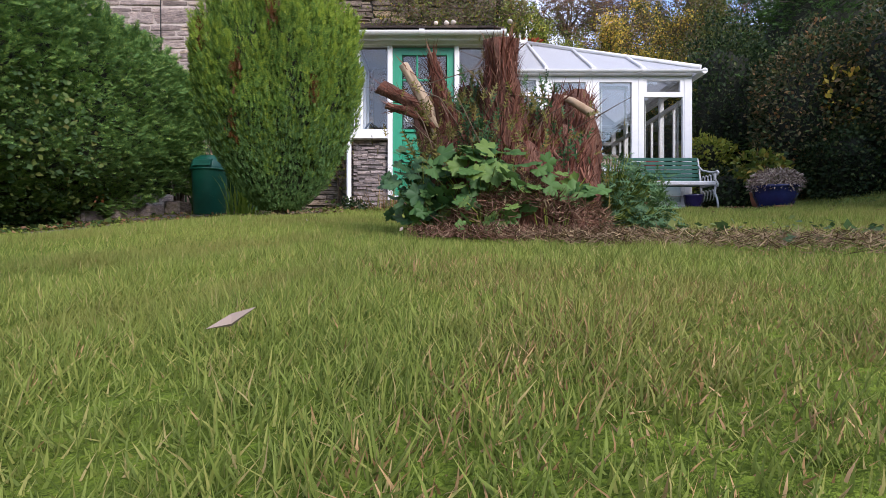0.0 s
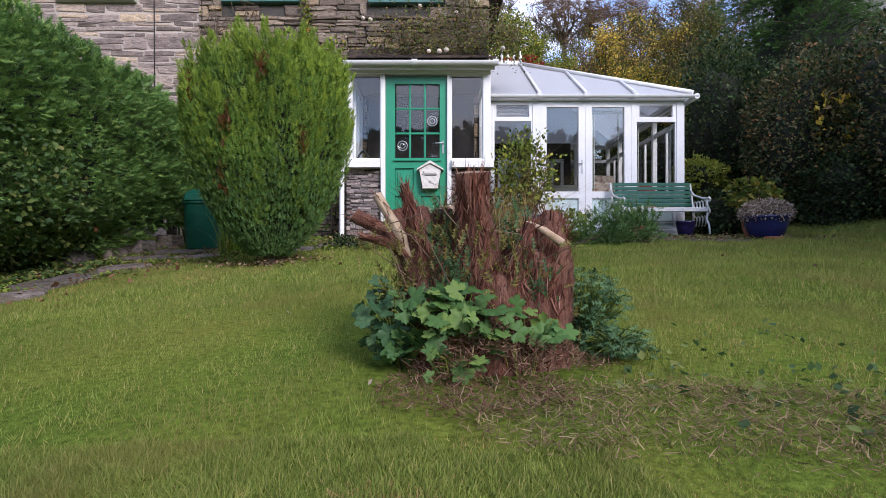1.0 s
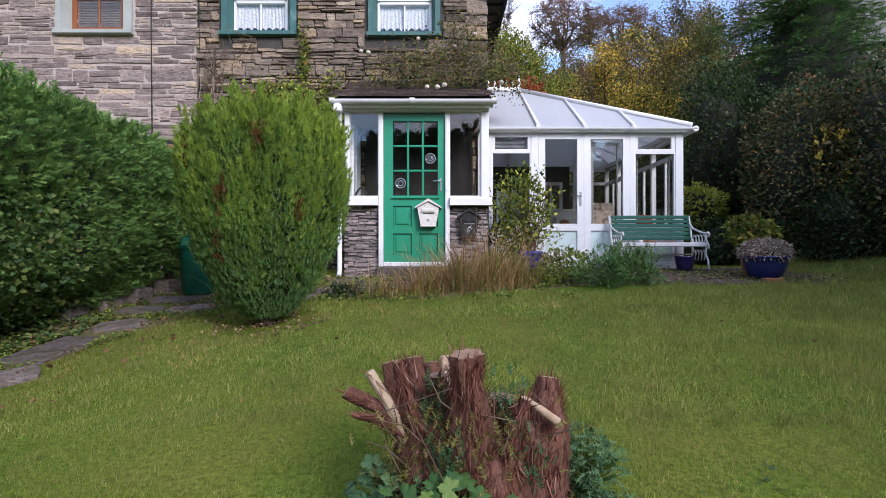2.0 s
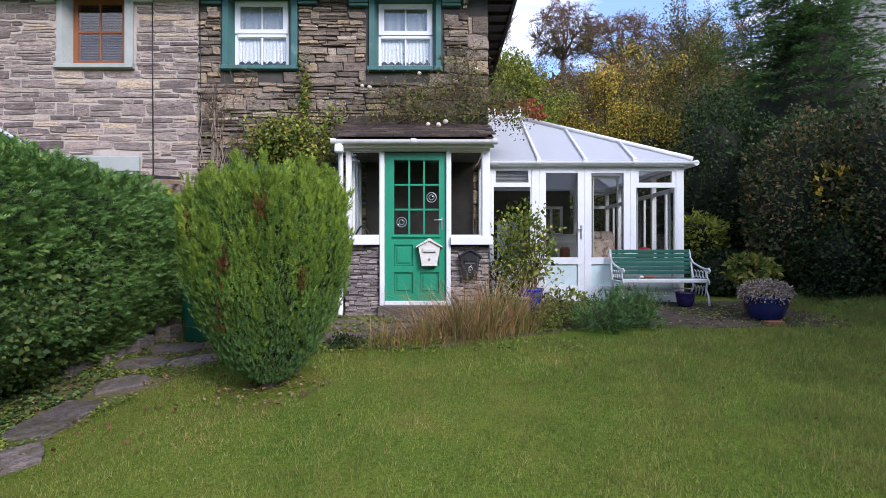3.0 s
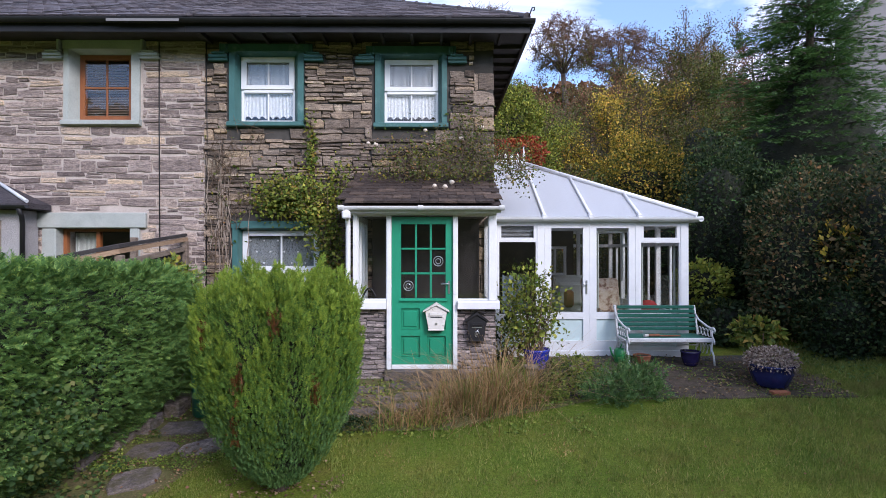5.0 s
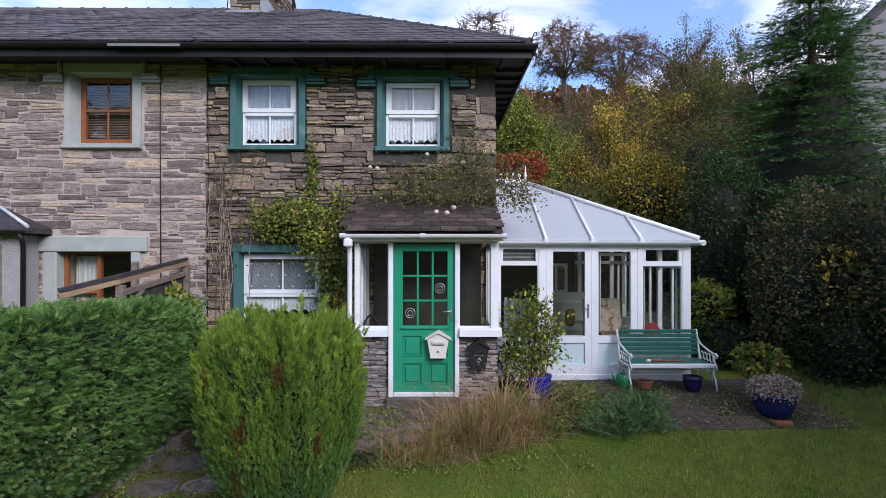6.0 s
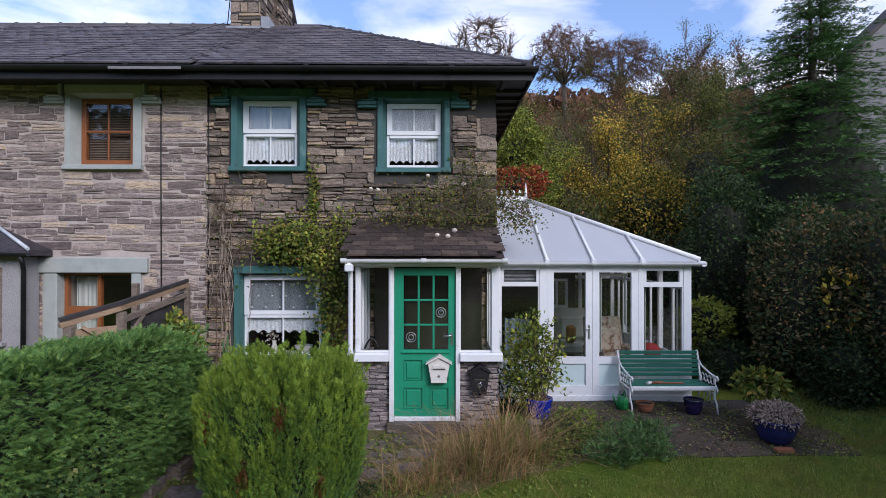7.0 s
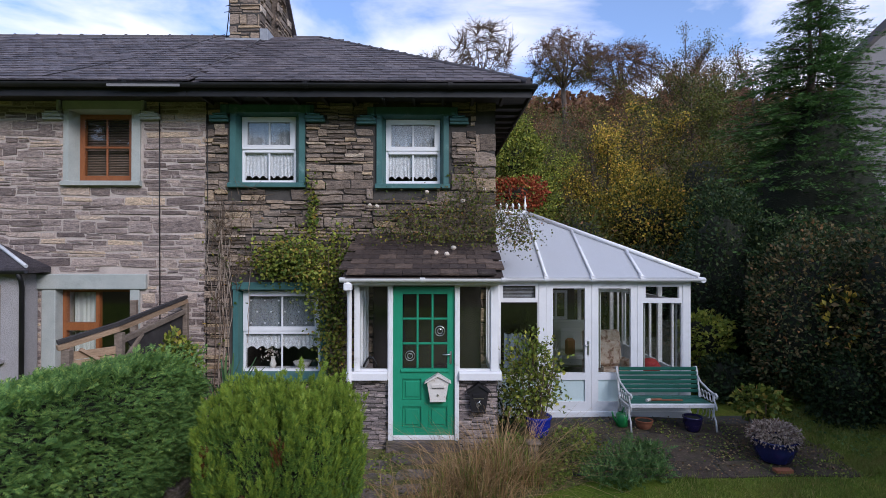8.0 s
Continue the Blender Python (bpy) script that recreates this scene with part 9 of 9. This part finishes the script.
straps("crocosmia", "clump of green sword-shaped leaves under the window", (-2.95, 7.30, 0.34, 0.2), 130, 1.15, 0.085, M_BLUELEAF, 252, 1.0)
straps("crocosmia", "clump of green sword-shaped leaves beside the bush", (-2.2, 5.9, 0.2, 0.15), 60, 0.5, 0.025, M_CYPTIP, 253, 0.6)
for k, (x, y, rx, ry, n, l) in enumerate([(-0.55, 5.85, 0.24, 0.16, 130, 0.42), (-0.12, 6.02, 0.30, 0.24, 280, 0.46), (0.30, 6.22, 0.30, 0.26, 380, 0.62), (0.68, 6.42, 0.30, 0.26, 420, 0.78), (1.02, 6.55, 0.24, 0.22, 230, 0.74), (0.10, 6.55, 0.36, 0.22, 170, 0.5), (0.75, 6.85, 0.30, 0.20, 200, 0.66), (0.45, 6.02, 0.4, 0.12, 160, 0.42), (-0.2, 5.85, 0.4, 0.1, 140, 0.32)]):
    straps("dry_grass", "tussock of dead straw-coloured flower stalks below the porch", (x, y, rx * 1.5, ry * 1.35), int(n * 0.72), l * 1.08, 0.0075, M_STRAW, 260 + k, 1.5, "dry plant", "dead border stalks", 0.55)
    straps("border_grass", "green blades growing through the dead stalks", (x, y, rx, ry), n // 4, l * 0.6, 0.010, M_WEED, 280 + k, 0.6, "grass", "border grass")
shrub("lavender_clump", (2.05, 6.50, 0.70), (0.34, 0.26, 0.24), 900, 0.10, M_CYPLOW, "feathery grey-green clump at the lawn edge", 510, "garden plant", "border plants", core=0, stem=False, pattern=SPRIG, up=0.7, lump=0.4)
shrub("lavender_clump", (2.45, 6.66, 0.74), (0.30, 0.24, 0.28), 900, 0.11, M_CYPLOW, "feathery grey-green clump at the patio edge", 511, "garden plant", "border plants", core=0, stem=False, pattern=SPRIG, up=0.7, lump=0.4)
shrub("border_plant", (1.75, 7.2, 0.80), (0.30, 0.22, 0.20), 500, 0.06, M_WEED, "yellow-green leafy plant in the border", 275, core=0, stem=False)
for k, (x, y, z, rx, mt) in enumerate([(1.55, 6.75, 0.70, 0.22, M_WEED), (1.80, 6.95, 0.72, 0.24, M_CLIMB), (1.45, 7.1, 0.75, 0.2, M_DARKLEAF), (-0.95, 5.75, 0.53, 0.14, M_DARKLEAF), (0.95, 7.1, 0.75, 0.22, M_WEED), (1.30, 6.55, 0.64, 0.18, M_WEED), (0.7, 7.15, 0.72, 0.16, M_WEED)]):
    shrub("border_plant", (x, y, z), (rx * 1.2, rx, rx * 0.8), 420, 0.042, mt, "low leafy border plant among the dead stalks", 500 + k, "garden plant", "border plants", core=0, stem=False, lump=0.4)
post = thing("wooden_post", (1.15, 6.95, gz(1.15, 6.95)), "short weathered wooden post among the dead stalks", "post")
part("shaft", Shape().box(1.09, 1.21, 6.90, 7.00, gz(1.15, 6.95) - 0.1, gz(1.15, 6.95) + 0.30, 0.01), M_TIMBER, post)
part("cap", Shape().box(1.06, 1.24, 6.87, 7.03, gz(1.15, 6.95) + 0.301, gz(1.15, 6.95) + 0.34, 0.01), M_TIMBER, post)

# Pots on the patio
p, z = pot("plant_pot", 1.38, 7.85, 0.19, 0.30, M_BLUEPOT, "glossy cobalt blue pot with a tall leafy shrub")
sh = shrub("potted_shrub", (1.27, 7.88, 1.48), (0.38, 0.32, 0.54), 2500, 0.062, M_LIME, "tall leafy yellow-green shrub growing in the blue pot", 291, core=0, lump=0.48, scale=3.4, mats=(M_WEED, M_OLIVE), stem=False)
me, _ = stems(26, (1.36, 7.85, z - 0.05), (0.46, 0.30), 1.15, 0.009, 292, M_TWIG, "woody_stem", 0.3)
part("woody_stem", me, M_TWIG, sh, kind="stuff")
shrub("border_plant", (0.98, 8.1, 1.0), (0.22, 0.22, 0.35), 400, 0.06, M_DARKLEAF, "dark leafy plant between porch and pot", 293, core=0)
p, z = pot("plant_pot", 3.72, 8.05, 0.14, 0.22, M_PURPLEPOT, "small dark purple glazed pot under the bench")
p, z = pot("plant_pot", 4.32, 7.05, 0.27, 0.30, M_NAVYPOT, "large navy glazed pot with dried flower heads")
straps("dried_flowers", "mass of dried grey-brown flower heads in the navy pot", (4.32, 7.05, 0.02, 0.02), 2, 0.1, 0.01, M_DRYHEAD, 294, 0.5)
r_ = np.random.default_rng(295)
_n = 3200
_d = unit(r_.normal(size=(_n, 3)) + np.array([0, 0, 0.25]))
_p = np.array([4.32, 7.05, z + 0.04]) + _d * np.array([0.33, 0.32, 0.18]) * (0.55 + 0.45 * r_.random((_n, 1)))
_p[:, 2] = np.maximum(_p[:, 2], z - 0.12)
tagged(new("dried_flower_mound", scatter("dried_flower_mound", LEAF, _p, _d + r_.normal(size=(_n, 3)) * 0.5 + np.array([0, 0, -0.35]), _d, r_.uniform(0.022, 0.05, _n), M_DRYHEAD, 0.7)), "drooping mound of dried grey-brown flower heads", "dried flowers")
shrub("potted_plant", (4.45, 7.55, 1.22), (0.34, 0.26, 0.22), 480, 0.085, M_CLIMB, "lime-green leafy plant behind the navy pot", 296, core=0)
p, z = pot("plant_pot", 4.45, 7.55, 0.16, 0.26, M_TERRA, "terracotta pot holding the lime-green plant")
p, z = pot("plant_pot", 3.02, 8.12, 0.13, 0.13, M_TERRA, "shallow terracotta pot under the bench")
solid("brick", Shape().box(4.12, 4.34, 6.68, 6.78, gz(4.2, 6.7) + 0.0, gz(4.2, 6.7) + 0.06, 0.008), M_TERRA, "loose red brick at the patio edge", "brick")
can = thing("watering_can", (2.72, 8.22, gz(2.72, 8.2)), "bright green plastic watering can beside the bench", "watering can")
_cz = gz(2.72, 8.2) + 0.022
part("body", Shape().lathe([(0.001, _cz), (0.085, _cz), (0.085, _cz + 0.18), (0.05, _cz + 0.21), (0.04, _cz + 0.21)], 2.72, 8.22, 18), M_CAN, can)
part("spout", Shape().tube([(2.64, 8.2, _cz + 0.05), (2.57, 8.15, _cz + 0.15), (2.54, 8.12, _cz + 0.24)], [0.02, 0.014, 0.012], 8), M_CAN, can)
part("handle", Shape().tube([(2.72, 8.22, _cz + 0.20), (2.76, 8.24, _cz + 0.27), (2.81, 8.26, _cz + 0.2), (2.80, 8.25, _cz + 0.06)], 0.011, 8), M_CAN, can)

BLADE_THIN = (BLADE[0] * np.array([0.06, 1, 1]), BLADE[1])

# ---- weeds along the path and patio ----
PATH_STONES = ((-2.86, 4.16, 0.24, 0.42), (-2.78, 4.90, 0.25, 0.23), (-2.92, 5.44, 0.27, 0.17), (-2.42, 5.50, 0.26, 0.17), (-2.80, 5.92, 0.28, 0.18))


def off_stones(x, y):
    """True beside the stepping stones, so that weeds leave them bare."""
    ok = np.ones(len(x), bool)
    for cx, cy, rx, ry in PATH_STONES:
        ok &= ((x - cx) / rx) ** 2 + ((y - cy) / ry) ** 2 > 1
    return ok


def ground_leaves(name, label, n, box, size, mat, seed, keep=None, pattern=LEAF, lift=0.01, up=0.6, category="weeds"):
    r = np.random.default_rng(seed)
    x, y = r.uniform(box[0], box[1], n), r.uniform(box[2], box[3], n)
    f = lumps(np.stack([x, y, x * 0], -1), seed, 3.0, 1.0) + r.normal(size=n) * 0.3
    ok = f > 0.0
    if keep is not None:
        ok &= keep(x, y)
    x, y = x[ok], y[ok]
    p = np.stack([x, y, ground_z(x, y) + lift + r.random(len(x)) * 0.03], -1)
    ax = np.stack([r.normal(size=len(x)), r.normal(size=len(x)), r.uniform(0, up, len(x))], -1)
    fc = np.array([0, 0, 1.0]) + r.normal(size=p.shape) * 0.45
    tagged(new(name, scatter(name, pattern, p, ax, fc, size * r.uniform(0.5, 1.4, len(p)), mat, 1.3)), label, category, kind="stuff")


ground_leaves("dry_thatch", "brown dead thatch where the turf has worn away", 15000, (0.05, 1.35, 0.80, 1.55), 0.024, M_THATCH, 308, lambda x, y: ((x - 0.66) / 0.56) ** 2 + ((y - 1.12) / 0.25) ** 2 < 1, BLADE_THIN, 0.004, 0.25, "thatch")
ground_leaves("bark_litter", "flat scatter of red-brown bark litter in front of the stump", 4200, (-0.12, 0.44, 1.08, 1.45), 0.024, M_LITTER, 316, lambda x, y: ((x - 0.15) / 0.24) ** 2 + ((y - 1.27) / 0.16) ** 2 < 1, BLADE_THIN, 0.006, 0.3, "litter")
ground_leaves("lawn_weeds", "dark leafy weeds in the worn turf beside the stump", 420, (0.5, 1.5, 1.0, 2.0), 0.024, M_IVYLEAF, 312, lift=0.006, up=0.8)
ground_leaves("path_weeds", "low yellow-green weeds between the stepping stones", 34000, (-3.75, -1.9, 2.2, 6.6), 0.024, M_WEED, 301, lambda x, y: (x < -2.4 + 0.4 * (y - 4.6)) & off_stones(x, y))
ground_leaves("path_weeds", "low leafy weeds at the foot of the hedge", 4000, (-3.75, -2.95, 2.2, 6.0), 0.045, M_IVYLEAF, 302, off_stones)
ground_leaves("path_litter", "brown litter and moss on the path", 5200, (-3.6, -2.0, 2.4, 6.6), 0.022, M_THATCH, 317, lambda x, y: (x < -2.5 + 0.42 * np.clip(y - 4.4, 0, 3)) & off_stones(x, y), lift=0.014, up=0.3, category="litter")
ground_leaves("step_weeds", "weeds and moss between the porch steps", 5500, (-1.6, 1.6, 5.5, 7.4), 0.035, M_WEED, 303)
ground_leaves("patio_moss", "moss and weeds in the patio joints", 3600, (1.4, 5.2, 6.5, 8.5), 0.03, M_WEED, 304)
ground_leaves("fallen_leaves", "brown leaves fallen along the path", 500, (-3.2, -1.9, 2.5, 6.8), 0.032, M_RUSSET, 309, lift=0.03, category="fallen leaves")
ground_leaves("fallen_leaves", "scattered brown fallen leaves", 130, (-2.6, 5.0, 2.8, 8.0), 0.028, M_RUSSET, 305, lift=0.03, category="fallen leaves")
ground_leaves("fallen_leaves", "brown leaf litter over the patio slabs", 3200, (1.2, 5.2, 6.7, 8.5), 0.030, M_THATCH, 313, lift=0.024, up=0.3, category="fallen leaves")
ground_leaves("step_litter", "brown leaf litter and moss on the porch steps", 2600, (-1.5, 1.2, 5.9, 7.4), 0.026, M_THATCH, 314, lift=0.034, up=0.3, category="litter")
ground_leaves("bush_litter", "brown litter under the cypress bush", 900, (-1.95, -0.85, 3.95, 5.0), 0.028, M_THATCH, 306, lambda x, y: (x + 1.39) ** 2 + (y - 4.62) ** 2 < 0.34, category="litter")
ground_leaves("bank_weeds", "low green weeds and ivy on the grassy bank", 5000, (4.6, 7.2, 5.0, 9.5), 0.045, M_CYPLOW, 307, lambda x, y: x > 5.6 - 0.15 * (y - 6))
for x, y, a, l in ((-0.138, 0.315, 0.35, 0.028), (-0.105, 1.30, 1.2, 0.024), (-0.55, 2.2, 2.0, 0.022), (0.275, 0.30, 1.3, 0.012)):
    s = Shape()
    z = gz(x, y) + 0.022
    c, d = math.cos(a), math.sin(a)
    s.add([(x, y, z), (x + c * l * 0.5 - d * l * 0.16, y + d * l * 0.5 + c * l * 0.16, z + 0.008), (x + c * l, y + d * l, z + 0.012), (x + c * l * 0.5 + d * l * 0.16, y + d * l * 0.5 - c * l * 0.16, z + 0.003),
           (x + c * l * 0.5, y + d * l * 0.5, z + 0.001)], [(0, 4, 1), (4, 2, 1), (0, 3, 4), (4, 3, 2)])
    solid("pale_leaf", s, M_DRYHEAD, "small pale curled leaf lying on the grass", "fallen leaf", "pale fallen leaves")


# ---- the lawn's grass ----
def lawn(name, label, n, ylo, yhi, height, width, seed, xr, wild=0.35, blade=BLADE_FAR):
    r = np.random.default_rng(seed)
    y = ylo + (yhi - ylo) * r.random(n)
    x = r.uniform(xr[0], xr[1], n)
    ok = (x > -2.66 + 0.45 * np.clip(y - 4.4, 0, 3) + 0.05 * r.normal(size=n)) & (x < 7.0 - 0.05 * y)
    ok &= y < np.interp(x, (-1.6, -0.8, 0.0, 0.75, 1.3, 2.0, 2.6, 2.9, 3.2, 4.85, 5.15, 8.0), (6.3, 5.42, 5.72, 6.0, 6.2, 6.12, 6.4, 6.7, 6.62, 6.62, 8.7, 8.7)) + r.normal(size=n) * 0.05
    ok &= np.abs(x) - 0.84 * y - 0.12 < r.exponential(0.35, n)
    ok &= ((x + 0.02 - 0.2) / 0.33) ** 2 + ((y - 1.54) / 0.30) ** 2 > 1.0
    ok &= (((x - 0.15) / 0.22) ** 2 + ((y - 1.27) / 0.14) ** 2 > 1.0) | (r.random(n) < 0.35)
    ok &= (x + 1.39) ** 2 + (y - 4.62) ** 2 > 0.42 ** 2
    ok &= x * x + y * y > 0.16 ** 2
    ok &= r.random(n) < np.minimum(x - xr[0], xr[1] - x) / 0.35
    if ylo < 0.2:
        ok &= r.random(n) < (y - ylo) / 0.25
    bare = lumps(np.stack([x, y, 0 * x], -1), 77, 2.2, 1.0)
    dry = ((x - 0.66) / 0.54) ** 2 + ((y - 1.12) / 0.25) ** 2 + 0.8 * lumps(np.stack([x, y, 0 * x], -1), 79, 9.0, 1.0)
    ok &= ~((dry < 1) & (r.random(n) < 0.66))
    x, y, bare, dry = x[ok], y[ok], bare[ok], dry[ok]
    m = len(x)
    p = np.stack([x, y, ground_z(x, y) - 0.004], -1)
    tuft = 1 + 0.30 * lumps(p, 78, 6.0, 1.0) + 0.35 * lumps(p, 80, 22.0, 1.0)
    hh = height * r.uniform(0.45, 1.25, m) * np.clip(tuft, 0.35, 1.9) * np.where(dry < 1, 0.75, 1) * np.interp(x, (0.4, 3.5), (1.0, 1.7))
    ax = np.stack([r.normal(size=m) * wild + 0.10, r.normal(size=m) * wild, np.ones(m)], -1)
    fc = np.stack([r.normal(size=m), r.normal(size=m), 0.2 * r.normal(size=m)], -1)
    straw = (r.random(m) < 0.012 + 0.25 * (dry < 1)) | ((bare > 0.8) & (r.random(m) < 0.25))
    hh = np.where(straw, hh * 0.75, hh)
    for sel, mm, nm, lab in ((~straw, M_GRASS, name, label), (straw, M_STRAW, "dry_blades", "dry straw blades in the lawn")):
        tagged(new(nm, scatter(nm, blade, p[sel], ax[sel], fc[sel], hh[sel], mm, (width / hh[sel]) * r.uniform(0.6, 1.3, sel.sum()))), lab, "grass", kind="stuff")


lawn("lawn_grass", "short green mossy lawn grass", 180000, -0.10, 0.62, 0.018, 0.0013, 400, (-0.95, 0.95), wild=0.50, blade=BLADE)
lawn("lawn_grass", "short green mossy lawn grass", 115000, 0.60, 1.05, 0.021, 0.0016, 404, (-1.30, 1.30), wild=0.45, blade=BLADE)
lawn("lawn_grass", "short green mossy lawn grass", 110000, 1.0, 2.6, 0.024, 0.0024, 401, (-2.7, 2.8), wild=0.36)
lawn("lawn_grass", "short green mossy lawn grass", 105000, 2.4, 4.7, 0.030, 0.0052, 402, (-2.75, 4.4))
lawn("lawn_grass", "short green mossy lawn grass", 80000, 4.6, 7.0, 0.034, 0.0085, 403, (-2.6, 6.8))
lawn("bank_grass", "rough green grass running up the bank", 16000, 6.6, 8.8, 0.055, 0.010, 405, (4.9, 6.8), wild=0.6)
